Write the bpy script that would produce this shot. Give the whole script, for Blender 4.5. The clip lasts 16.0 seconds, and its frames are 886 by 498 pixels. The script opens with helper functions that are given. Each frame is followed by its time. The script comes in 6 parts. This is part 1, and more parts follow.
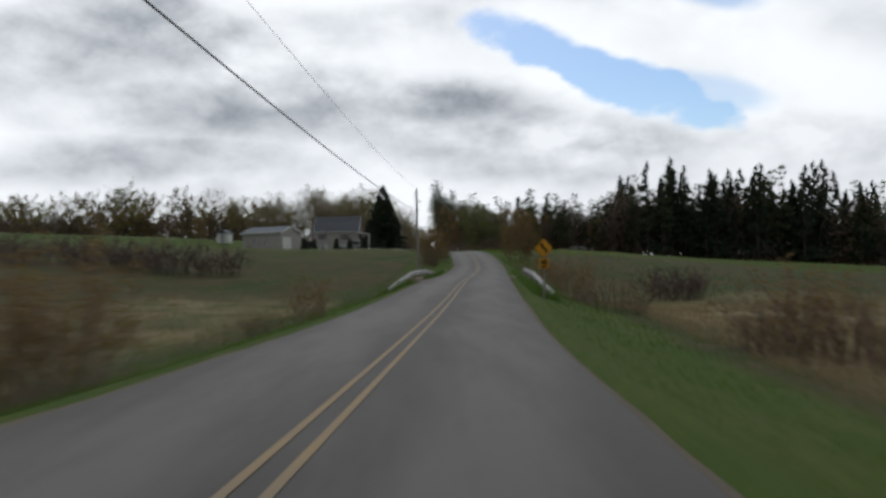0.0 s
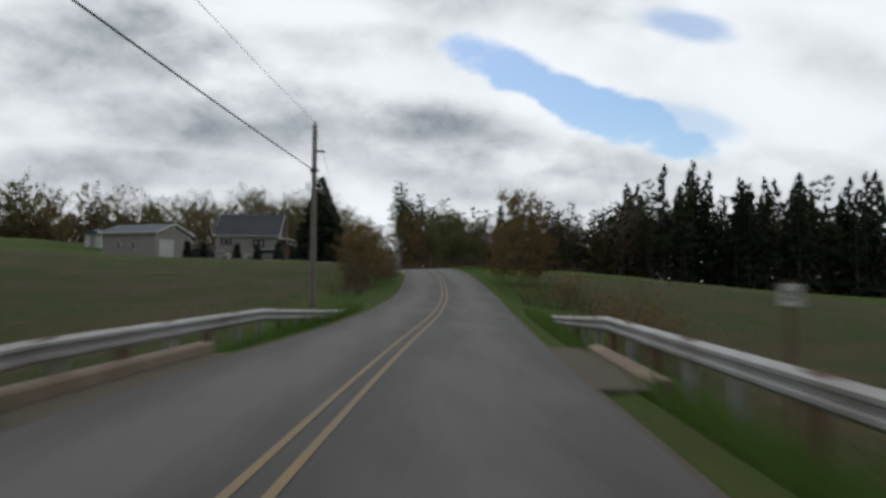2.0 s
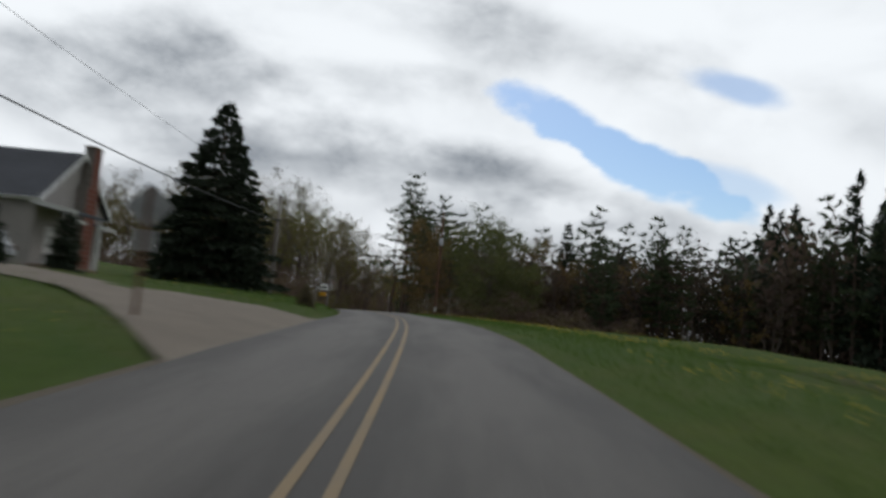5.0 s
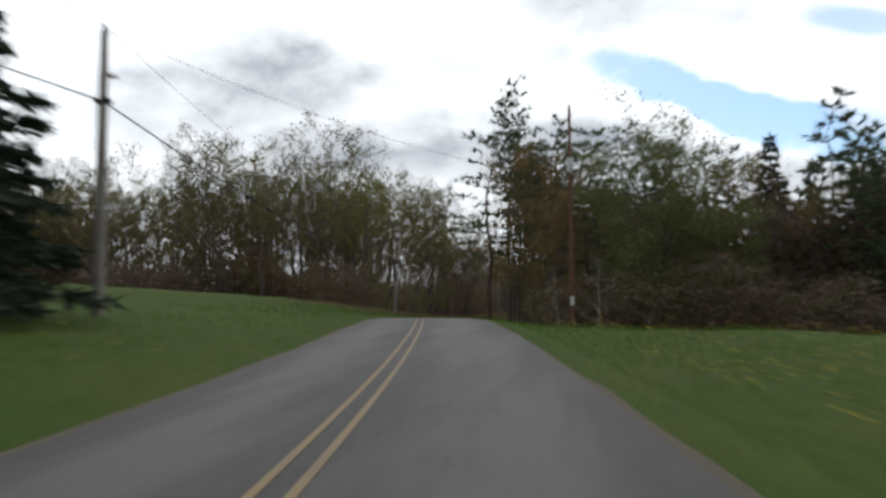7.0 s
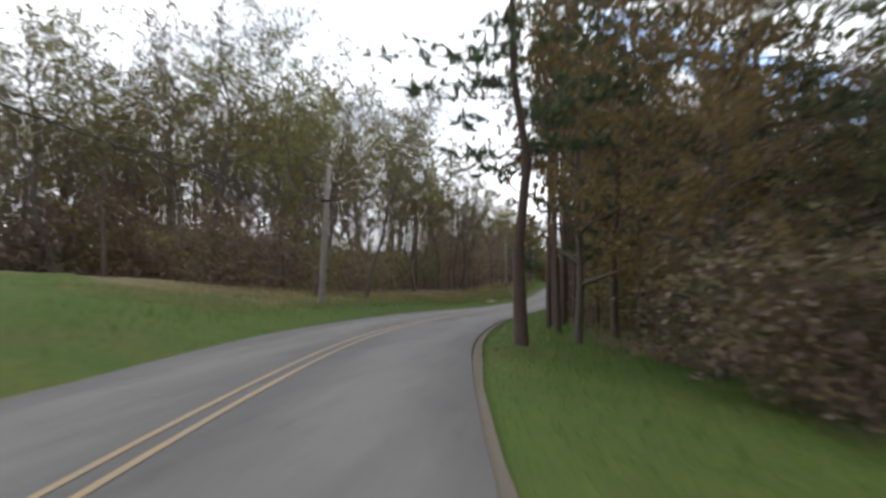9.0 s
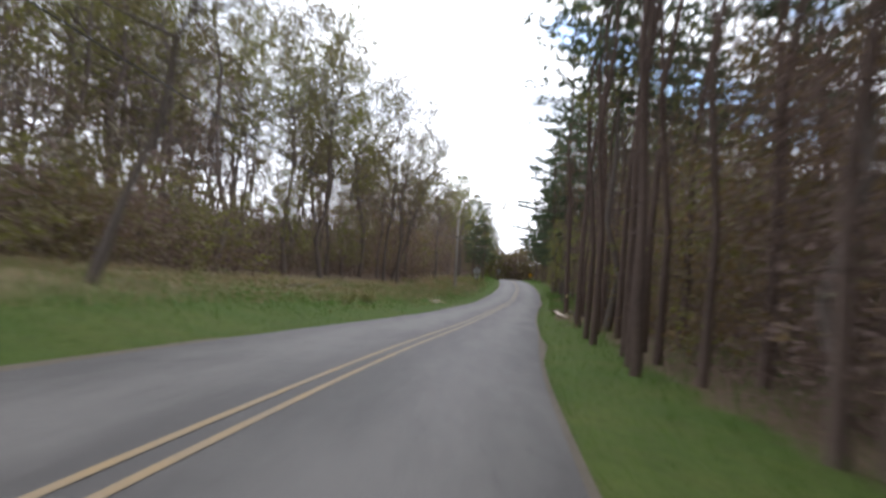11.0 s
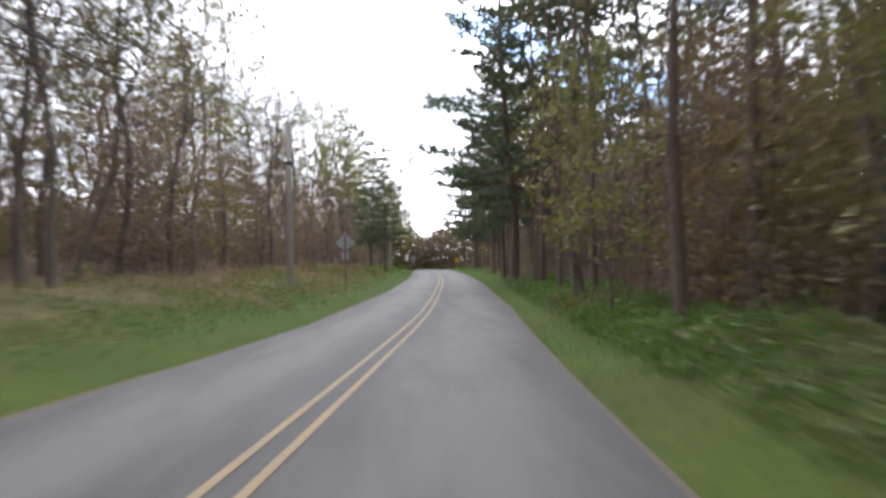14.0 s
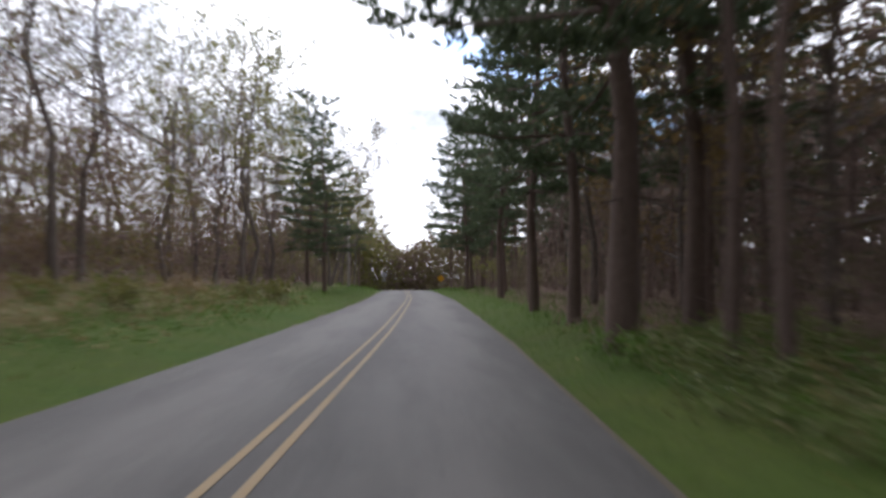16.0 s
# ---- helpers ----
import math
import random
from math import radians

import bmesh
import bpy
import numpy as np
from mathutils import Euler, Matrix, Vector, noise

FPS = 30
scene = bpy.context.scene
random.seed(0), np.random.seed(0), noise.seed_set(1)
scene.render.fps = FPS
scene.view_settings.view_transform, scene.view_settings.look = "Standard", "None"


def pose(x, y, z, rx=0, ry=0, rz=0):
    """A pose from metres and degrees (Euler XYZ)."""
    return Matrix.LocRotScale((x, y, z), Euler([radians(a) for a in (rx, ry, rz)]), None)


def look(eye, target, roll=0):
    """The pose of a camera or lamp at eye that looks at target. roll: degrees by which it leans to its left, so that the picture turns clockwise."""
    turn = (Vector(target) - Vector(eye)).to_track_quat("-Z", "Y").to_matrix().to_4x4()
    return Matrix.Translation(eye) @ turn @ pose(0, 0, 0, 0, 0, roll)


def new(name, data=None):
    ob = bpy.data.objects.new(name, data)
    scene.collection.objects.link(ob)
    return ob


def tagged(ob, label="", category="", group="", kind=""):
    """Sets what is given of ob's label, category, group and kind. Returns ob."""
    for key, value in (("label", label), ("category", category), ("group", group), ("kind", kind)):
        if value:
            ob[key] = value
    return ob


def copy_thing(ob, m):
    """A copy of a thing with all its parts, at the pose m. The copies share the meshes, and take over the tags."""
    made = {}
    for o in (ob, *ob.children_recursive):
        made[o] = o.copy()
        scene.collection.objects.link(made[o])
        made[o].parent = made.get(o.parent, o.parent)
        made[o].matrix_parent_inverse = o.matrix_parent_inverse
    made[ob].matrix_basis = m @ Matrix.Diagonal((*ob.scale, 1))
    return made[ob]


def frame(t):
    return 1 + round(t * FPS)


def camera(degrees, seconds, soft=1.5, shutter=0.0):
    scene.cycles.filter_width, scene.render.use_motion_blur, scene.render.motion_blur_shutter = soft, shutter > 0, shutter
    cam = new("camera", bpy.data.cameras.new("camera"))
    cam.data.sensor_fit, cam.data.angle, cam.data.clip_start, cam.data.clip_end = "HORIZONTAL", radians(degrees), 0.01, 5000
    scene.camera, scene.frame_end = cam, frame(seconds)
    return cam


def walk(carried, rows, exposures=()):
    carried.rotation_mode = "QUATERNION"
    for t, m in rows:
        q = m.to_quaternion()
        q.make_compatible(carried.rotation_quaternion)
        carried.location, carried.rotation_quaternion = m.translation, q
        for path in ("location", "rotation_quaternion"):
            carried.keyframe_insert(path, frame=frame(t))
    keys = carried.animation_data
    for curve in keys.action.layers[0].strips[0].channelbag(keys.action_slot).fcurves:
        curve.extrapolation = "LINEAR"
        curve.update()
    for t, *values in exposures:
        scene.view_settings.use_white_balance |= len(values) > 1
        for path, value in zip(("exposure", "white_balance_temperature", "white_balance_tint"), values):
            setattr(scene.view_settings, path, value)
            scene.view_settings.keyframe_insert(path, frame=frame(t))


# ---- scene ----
# The camera: seconds, eye, target, roll.
cam = camera(59.50, 16.0, soft=3.0, shutter=0.7)
PATH = [
    (0.0, (0.00, 0.00, 0.00), (0.285, 9.995, 0.156), -1.25),
    (0.5, (0.84, 11.39, -0.27), (1.230, 21.380, 0.011), -0.65),
    (0.8, (1.39, 18.12, -0.33), (1.796, 28.113, -0.053), -1.07),
    (1.0, (1.76, 22.59, -0.33), (2.180, 32.574, 0.038), -0.98),
    (1.2, (2.12, 27.04, -0.28), (2.564, 37.027, 0.114), -0.80),
    (1.5, (2.69, 33.72, -0.16), (3.144, 43.707, 0.188), -0.37),
    (2.0, (3.64, 44.89, 0.02), (4.268, 54.860, 0.447), 0.43),
    (2.5, (4.75, 56.00, 0.10), (5.354, 65.970, 0.599), 0.66),
    (3.0, (5.86, 66.55, 0.04), (6.461, 76.522, 0.484), 0.95),
    (3.2, (6.40, 71.05, 0.05), (7.116, 81.018, 0.487), 1.18),
    (3.5, (6.95, 77.90, 0.20), (7.543, 87.871, 0.695), 2.35),
    (4.0, (7.55, 89.30, 0.58), (7.698, 99.277, 1.307), 2.11),
    (4.5, (7.84, 100.88, 1.13), (7.808, 110.838, 2.057), 2.75),
    (5.0, (8.16, 111.85, 1.76), (8.327, 121.802, 2.693), 5.34),
    (5.3, (8.36, 118.38, 2.12), (8.579, 128.339, 2.985), 6.75),
    (5.5, (8.48, 122.72, 2.33), (8.490, 132.683, 3.154), 6.56),
    (6.0, (8.56, 133.51, 2.73), (8.178, 143.474, 3.535), 4.57),
    (6.5, (8.36, 144.13, 2.99), (7.513, 154.074, 3.656), 1.37),
    (7.0, (7.75, 154.59, 3.10), (6.480, 164.484, 3.764), -0.30),
    (7.5, (6.87, 164.99, 3.24), (5.447, 174.870, 3.794), 1.06),
    (8.0, (5.95, 174.71, 3.47), (4.312, 184.559, 3.938), 0.15),
    (8.2, (5.66, 178.31, 3.56), (3.853, 188.135, 3.982), -0.09),
    (8.5, (5.20, 183.51, 3.64), (3.626, 193.380, 4.034), -0.34),
    (9.0, (4.36, 191.92, 3.61), (3.098, 201.837, 3.824), -0.71),
    (9.5, (3.56, 200.20, 3.41), (2.329, 210.124, 3.446), -1.24),
    (10.0, (2.83, 208.45, 3.13), (1.785, 218.392, 3.353), -1.30),
    (10.3, (2.43, 213.40, 2.94), (1.601, 223.360, 3.359), -0.06),
    (10.5, (2.17, 216.71, 2.81), (1.439, 226.677, 3.145), 1.74),
    (11.0, (1.70, 225.01, 2.47), (1.188, 234.991, 2.607), 3.49),
    (11.5, (1.61, 233.35, 2.09), (1.154, 243.342, 1.972), 1.57),
    (12.0, (1.88, 241.92, 1.76), (2.203, 251.911, 1.622), -0.82),
    (12.5, (2.35, 250.54, 1.41), (2.763, 260.527, 1.422), -2.00),
    (13.0, (2.87, 259.00, 1.06), (3.311, 268.986, 1.163), -2.76),
    (13.5, (3.30, 267.21, 0.77), (3.843, 277.192, 0.803), -1.89),
    (14.0, (4.04, 275.69, 0.56), (4.557, 285.674, 0.675), -1.03),
    (14.5, (4.73, 284.04, 0.31), (5.363, 294.015, 0.446), -0.09),
    (15.0, (5.49, 292.15, 0.13), (6.080, 302.129, 0.423), 0.66),
    (15.5, (6.26, 300.34, 0.02), (6.776, 310.322, 0.329), -2.47),
    (16.0, (6.71, 308.72, 0.12), (7.392, 318.688, 0.497), -0.26),
]
walk(cam, [(t, look(eye, target, roll)) for t, eye, target, roll in PATH],
     exposures=[(0.0, -1.34, 6180, 9), (3.2, -1.5, 6180, 8), (5.5, -1.38, 6180, 8), (7.0, -0.96, 6180, 8), (8.2, -0.35, 6150, 9), (10.3, 0.24, 5980, 13), (12.0, 0.52, 5960, 14), (14.5, 0.8, 5980, 15), (16.0, 0.13, 6000, 16)])

# ---- light: a bright broken cloud cover with the sun behind it, ahead of the road ----
SUN_AZ, SUN_EL = radians(-8.0), radians(48.0)      # azimuth from +y towards +x


def build_world():
    w = bpy.data.worlds.new("sky")
    scene.world = w
    w.use_nodes = True
    nt = w.node_tree
    nt.nodes.clear()
    N = lambda kind, **kw: _node(nt, kind, **kw)
    L = nt.links.new
    tc = N("ShaderNodeTexCoord")
    sep = N("ShaderNodeSeparateXYZ")
    L(tc.outputs["Generated"], sep.inputs[0])
    sky = N("ShaderNodeTexSky")
    sky.sky_type, sky.sun_disc = "NISHITA", False
    sky.sun_elevation, sky.sun_rotation = SUN_EL, SUN_AZ
    skyc = N("ShaderNodeVectorMath", operation="SCALE")
    L(sky.outputs[0], skyc.inputs[0])
    skyc.inputs["Scale"].default_value = 0.13
    hs = N("ShaderNodeHueSaturation")
    hs.inputs["Saturation"].default_value, hs.inputs["Value"].default_value = 1.25, 2.1
    L(skyc.outputs[0], hs.inputs["Color"])

    def m(op, a, b=None, c=None, clamp=False):
        n = N("ShaderNodeMath", operation=op)
        n.use_clamp = clamp
        for k, v in enumerate((a, b, c)):
            if v is None:
                continue
            if isinstance(v, (int, float)):
                n.inputs[k].default_value = v
            else:
                L(v, n.inputs[k])
        return n.outputs[0]

    def smooth(v, a, b):
        n = N("ShaderNodeMapRange", interpolation_type="SMOOTHSTEP")
        L(v, n.inputs[0])
        n.inputs[1].default_value, n.inputs[2].default_value = a, b
        return n.outputs[0]

    X, Y, Z = sep.outputs[0], sep.outputs[1], sep.outputs[2]
    comb = N("ShaderNodeCombineXYZ")
    L(X, comb.inputs[0]), L(Y, comb.inputs[1]), L(m("MULTIPLY", Z, 1.7), comb.inputs[2])

    def fbm(scale, detail, off, rough=0.55, dist=0.0):
        mp = N("ShaderNodeMapping")
        L(comb.outputs[0], mp.inputs[0])
        mp.inputs[1].default_value = off
        n = N("ShaderNodeTexNoise")
        n.inputs["Scale"].default_value, n.inputs["Detail"].default_value = scale, detail
        n.inputs["Roughness"].default_value, n.inputs["Distortion"].default_value = rough, dist
        L(mp.outputs[0], n.inputs["Vector"])
        return n.outputs[0]

    big, mid, fine = fbm(2.6, 6, (3.1, 1.7, 0.4), 0.5, 0.0), fbm(5.0, 5, (7.3, 4.4, 2.2), 0.5, 0.0), fbm(11.0, 6, (1.3, 2.4, 5.2), 0.55, 0.0)
    # rounded billows of cumulus
    vm = N("ShaderNodeMapping")
    L(comb.outputs[0], vm.inputs[0])
    vd = N("ShaderNodeVectorMath", operation="MULTIPLY_ADD")
    nn = N("ShaderNodeTexNoise")
    nn.inputs["Scale"].default_value, nn.inputs["Detail"].default_value = 7.0, 4.0
    L(comb.outputs[0], nn.inputs["Vector"])
    L(nn.outputs["Color"], vd.inputs[0])
    vd.inputs[1].default_value = (0.11, 0.11, 0.11)
    L(vm.outputs[0], vd.inputs[2])
    vor = []
    for s in (8.0, 19.0):
        vn = N("ShaderNodeTexVoronoi")
        vn.feature = "SMOOTH_F1"
        vn.inputs["Scale"].default_value, vn.inputs["Smoothness"].default_value = s, 0.35
        L(vd.outputs[0], vn.inputs["Vector"])
        vor.append(vn.outputs["Distance"])
    billow = m("ADD", m("MULTIPLY", vor[0], 0.68), m("MULTIPLY", vor[1], 0.32))
    # view-plane coordinates ahead of the road, for the clouds that stand there
    ya = m("MAXIMUM", Y, 0.05)
    u, v = m("DIVIDE", X, ya), m("DIVIDE", Z, ya)
    wob = m("ADD", m("MULTIPLY", m("SUBTRACT", mid, 0.5), 0.16), m("ADD", m("MULTIPLY", m("SUBTRACT", fine, 0.5), 0.09), m("MULTIPLY", m("SUBTRACT", billow, 0.42), 0.09)))
    wob2 = m("MULTIPLY", m("SUBTRACT", big, 0.5), 0.22)

    # the same billows looked at a little higher up: dark where more cloud stands above
    low_, high_ = fbm(4.3, 7, (2.2, 5.1, 0.7), 0.50, 0.35), fbm(4.3, 7, (2.2, 5.1, 0.815), 0.50, 0.35)
    small_, small_up = fbm(12.0, 6, (6.2, 1.1, 3.7), 0.6, 0.2), fbm(12.0, 6, (6.2, 1.1, 3.735), 0.6, 0.2)
    relief = m("ADD", m("SUBTRACT", high_, low_), m("MULTIPLY", m("SUBTRACT", small_up, small_), 0.5))
    rag = m("ADD", m("MULTIPLY", m("SUBTRACT", 0.5, low_), 2.4), m("MULTIPLY", m("SUBTRACT", small_, 0.5), 0.6))

    def blob(cu, cv, ru, rv, turn, top=1.1, low=1.7, ragged=0.8, puffs=2.6):
        """A cloud's body: crisp and billowing above, soft below."""
        c, s = math.cos(turn), math.sin(turn)
        du, dv = m("SUBTRACT", m("ADD", u, m("MULTIPLY", wob2, 0.4)), cu), m("SUBTRACT", v, cv)
        a = m("ADD", m("MULTIPLY", du, c / ru), m("MULTIPLY", dv, s / ru))
        b = m("ADD", m("MULTIPLY", du, -s / rv), m("MULTIPLY", dv, c / rv))
        r = m("ADD", m("SQRT", m("ADD", m("MULTIPLY", a, a), m("MULTIPLY", b, b))), m("ADD", m("MULTIPLY", rag, ragged), m("MULTIPLY", wob, puffs)))
        edge = m("MULTIPLY_ADD", smooth(b, -0.7, 0.6), top - low, low)
        return smooth(m("ADD", m("DIVIDE", m("SUBTRACT", 1.0, r), edge), 0.5), 0.0, 1.0)

    ahead = smooth(Y, 0.1, 0.4)
    gap = blob(0.25, 0.238, 0.135, 0.034, -0.36, 0.5, 0.34, 1.1, 7.0)
    gap2 = blob(0.385, 0.215, 0.07, 0.02, -0.15, 0.9, 0.9)
    gap3 = blob(0.40, 0.345, 0.06, 0.018, -0.2, 0.9, 0.9)
    gaps = m("MULTIPLY", m("ADD", m("ADD", gap, m("MULTIPLY", gap2, 0.6)), m("MULTIPLY", gap3, 0.7), clamp=True), ahead)
    rim = smooth(big, 0.26, 0.31)
    cover = m("MULTIPLY", rim, m("SUBTRACT", 1.0, gaps))
    # grey undersides
    greys = [(-0.47, 0.285, 0.25, 0.075, 0.02, 0.95), (-0.24, 0.205, 0.27, 0.050, -0.05, 0.8), (-0.33, 0.135, 0.26, 0.038, -0.03, 0.75), (0.065, 0.200, 0.13, 0.034, -0.04, 0.9),
             (0.145, 0.146, 0.20, 0.042, -0.05, 0.85), (0.62, 0.300, 0.16, 0.050, -0.3, 0.4), (0.58, 0.140, 0.17, 0.035, -0.1, 0.55), (0.10, 0.390, 0.24, 0.035, -0.1, 0.5),
             (-0.80, 0.180, 0.20, 0.050, 0.0, 0.8), (0.85, 0.200, 0.18, 0.050, 0.0, 0.6), (-0.10, 0.305, 0.10, 0.025, 0.1, 0.45)]
    g = None
    for *k, deep in greys:
        b = m("MULTIPLY", blob(*k), deep)
        g = b if g is None else m("MAXIMUM", g, b)
    g = m("MULTIPLY", g, ahead)
    # cloud out of view behind is greyed to lower the light on the ground
    behind = m("MULTIPLY", smooth(mid, 0.38, 0.56), m("SUBTRACT", 1.0, ahead))
    lumps = m("MULTIPLY_ADD", m("ADD", relief, m("MULTIPLY", m("SUBTRACT", billow, 0.42), 0.5)), 2.0, 0.5, clamp=True)
    shade = m("ADD", m("MULTIPLY", m("ADD", g, behind, clamp=True), m("MULTIPLY_ADD", lumps, 0.85, 0.17)), m("MULTIPLY", m("MULTIPLY", lumps, smooth(low_, 0.40, 0.60)), 0.20), clamp=True)
    ramp = N("ShaderNodeMix", data_type="RGBA")
    L(shade, ramp.inputs[0])
    ramp.inputs[6].default_value = (2.55, 2.55, 2.55, 1)
    ramp.inputs[7].default_value = (0.66, 0.71, 0.78, 1)
    # dimmer away from the sun, which also takes light off the ground
    sd = N("ShaderNodeVectorMath", operation="DOT_PRODUCT")
    L(tc.outputs["Generated"], sd.inputs[0])
    sd.inputs[1].default_value = (math.sin(SUN_AZ) * math.cos(SUN_EL), math.cos(SUN_AZ) * math.cos(SUN_EL), math.sin(SUN_EL))
    lit = N("ShaderNodeVectorMath", operation="SCALE")
    L(ramp.outputs[2], lit.inputs[0])
    L(m("MULTIPLY_ADD", smooth(sd.outputs["Value"], -0.5, 0.8), 0.76, 0.24), lit.inputs["Scale"])
    mix = N("ShaderNodeMix", data_type="RGBA")
    L(cover, mix.inputs[0])
    L(hs.outputs[0], mix.inputs[6])
    L(lit.outputs[0], mix.inputs[7])
    bg, out = N("ShaderNodeBackground"), N("ShaderNodeOutputWorld")
    L(mix.outputs[2], bg.inputs[0])
    bg.inputs[1].default_value = 1.0
    L(bg.outputs[0], out.inputs[0])


def _node(nt, kind, **kw):
    n = nt.nodes.new(kind)
    for k, v in kw.items():
        if k == "operation":
            n.operation = v
        elif k == "data_type":
            n.data_type = v
        elif k == "interpolation_type":
            n.interpolation_type = v
        elif k == "blend_type":
            n.blend_type = v
    return n


build_world()
sun_data = bpy.data.lights.new("sun", "SUN")
sun_data.energy, sun_data.angle, sun_data.color = 0.5, radians(14), (1.0, 0.96, 0.9)
sun = new("sun", sun_data)
sun.matrix_world = look((0, 0, 0), (-math.sin(SUN_AZ) * math.cos(SUN_EL), -math.cos(SUN_AZ) * math.cos(SUN_EL), -math.sin(SUN_EL)))

# ---- materials ----


def material(name, base, rough=0.85, metal=0.0, var=0.25, scale=4.0, scale2=0.4, tint=None, bump=0.0, bump_scale=40.0,
             island=0.0, trans=0.0, obj=0.0, spec=0.3):
    """Base colour varied at two scales, towards tint, with fine relief."""
    mat = bpy.data.materials.new(name)
    mat.use_nodes = True
    nt = mat.node_tree
    L = nt.links.new
    bs = nt.nodes["Principled BSDF"]
    bs.inputs["Roughness"].default_value, bs.inputs["Metallic"].default_value = rough, metal
    bs.inputs["Specular IOR Level"].default_value = spec
    geo = nt.nodes.new("ShaderNodeNewGeometry")
    pos = geo.outputs["Position"]
    tint = tint or tuple(c * 0.55 for c in base)

    def noise_at(s, d=5):
        n = nt.nodes.new("ShaderNodeTexNoise")
        n.inputs["Scale"].default_value, n.inputs["Detail"].default_value = s, d
        n.inputs["Roughness"].default_value = 0.6
        L(pos, n.inputs["Vector"])
        return n.outputs[0]

    a = _node(nt, "ShaderNodeMath", operation="ADD")
    L(noise_at(scale), a.inputs[0])
    L(noise_at(scale2, 3), a.inputs[1])
    if island or obj:
        src = geo.outputs["Random Per Island"] if island else nt.nodes.new("ShaderNodeObjectInfo").outputs["Random"]
        b = _node(nt, "ShaderNodeMath", operation="MULTIPLY_ADD")
        L(src, b.inputs[0])
        b.inputs[1].default_value = island or obj
        L(a.outputs[0], b.inputs[2])
        a = b
    mr = nt.nodes.new("ShaderNodeMapRange")
    L(a.outputs[0], mr.inputs[0])
    mr.inputs[1].default_value, mr.inputs[2].default_value = 1.0 - var, 1.0 + var + (island or obj)
    mx = _node(nt, "ShaderNodeMix", data_type="RGBA")
    L(mr.outputs[0], mx.inputs[0])
    mx.inputs[6].default_value, mx.inputs[7].default_value = (*base, 1), (*tint, 1)
    L(mx.outputs[2], bs.inputs["Base Color"])
    if bump:
        bn = nt.nodes.new("ShaderNodeBump")
        bn.inputs["Strength"].default_value = min(1.0, bump)
        bn.inputs["Distance"].default_value = 0.02
        L(noise_at(bump_scale, 4), bn.inputs["Height"])
        L(bn.outputs[0], bs.inputs["Normal"])
    if trans:
        tr = nt.nodes.new("ShaderNodeBsdfTranslucent")
        L(mx.outputs[2], tr.inputs[0])
        ms = nt.nodes.new("ShaderNodeMixShader")
        ms.inputs[0].default_value = trans
        L(bs.outputs[0], ms.inputs[1])
        L(tr.outputs[0], ms.inputs[2])
        L(ms.outputs[0], nt.nodes["Material Output"].inputs[0])
    return mat


BARK = material("bark_grey", (0.175, 0.143, 0.122), var=0.4, scale=9, tint=(0.095, 0.076, 0.065), bump=0.8, bump_scale=25)
BARK_PINE = material("bark_pine", (0.155, 0.108, 0.087), var=0.4, scale=7, tint=(0.085, 0.058, 0.048), bump=0.9, bump_scale=18)
BARK_PALE = material("bark_pale", (0.42, 0.39, 0.35), var=0.4, scale=6, tint=(0.15, 0.13, 0.12), bump=0.5)
LEAF = material("spring_leaf", (0.27, 0.27, 0.065), rough=0.6, var=0.3, tint=(0.13, 0.12, 0.04), island=0.5, trans=0.35)
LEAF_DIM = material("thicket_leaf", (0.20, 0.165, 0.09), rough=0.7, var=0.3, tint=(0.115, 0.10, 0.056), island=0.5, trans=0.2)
LEAF_OLIVE = material("olive_leaf", (0.23, 0.195, 0.083), rough=0.65, var=0.3, tint=(0.13, 0.105, 0.052), island=0.5, trans=0.3)
BUD = material("reddish_bud", (0.24, 0.17, 0.14), rough=0.8, var=0.3, tint=(0.14, 0.095, 0.078), island=0.5, trans=0.3)
LEAF_GREEN = material("green_leaf", (0.21, 0.225, 0.075), rough=0.6, var=0.3, tint=(0.10, 0.115, 0.04), island=0.5, trans=0.35)
LEAF_RUST = material("rust_leaf", (0.27, 0.175, 0.075), rough=0.7, var=0.3, tint=(0.16, 0.12, 0.045), island=0.5, trans=0.4)
NEEDLE = material("pine_needle", (0.105, 0.135, 0.068), rough=0.7, var=0.3, tint=(0.06, 0.08, 0.044), island=0.5, trans=0.35)
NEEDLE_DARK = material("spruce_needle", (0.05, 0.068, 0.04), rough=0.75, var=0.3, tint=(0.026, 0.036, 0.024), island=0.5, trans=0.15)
TWIG = material("twig", (0.27, 0.195, 0.16), var=0.4, tint=(0.165, 0.115, 0.095), island=0.4)
DARK_TWIG = material("maroon_twig", (0.125, 0.085, 0.075), var=0.4, tint=(0.07, 0.046, 0.04), island=0.4)
GRASS_BLADE = material("grass_blade", (0.112, 0.185, 0.033), rough=0.6, var=0.35, scale=1.5, tint=(0.072, 0.128, 0.023), island=0.4, trans=0.45)
DRY_BLADE = material("dry_blade", (0.40, 0.31, 0.18), rough=0.8, var=0.35, scale=1.5, tint=(0.22, 0.17, 0.09), island=0.5, trans=0.2)
DANDELION = material("dandelion", (0.75, 0.55, 0.03), rough=0.6, var=0.2, tint=(0.6, 0.38, 0.02), island=0.3)
YELLOW = material("road_paint", (0.29, 0.19, 0.07), rough=0.75, var=0.55, scale=11, scale2=0.8, tint=(0.15, 0.13, 0.105))
STEEL = material("galvanised_steel", (0.46, 0.465, 0.47), rough=0.55, metal=0.3, var=0.4, scale=3, tint=(0.21, 0.185, 0.165), bump=0.2)
RUST = material("rusty_steel", (0.20, 0.12, 0.08), rough=0.85, var=0.4, tint=(0.12, 0.07, 0.05))
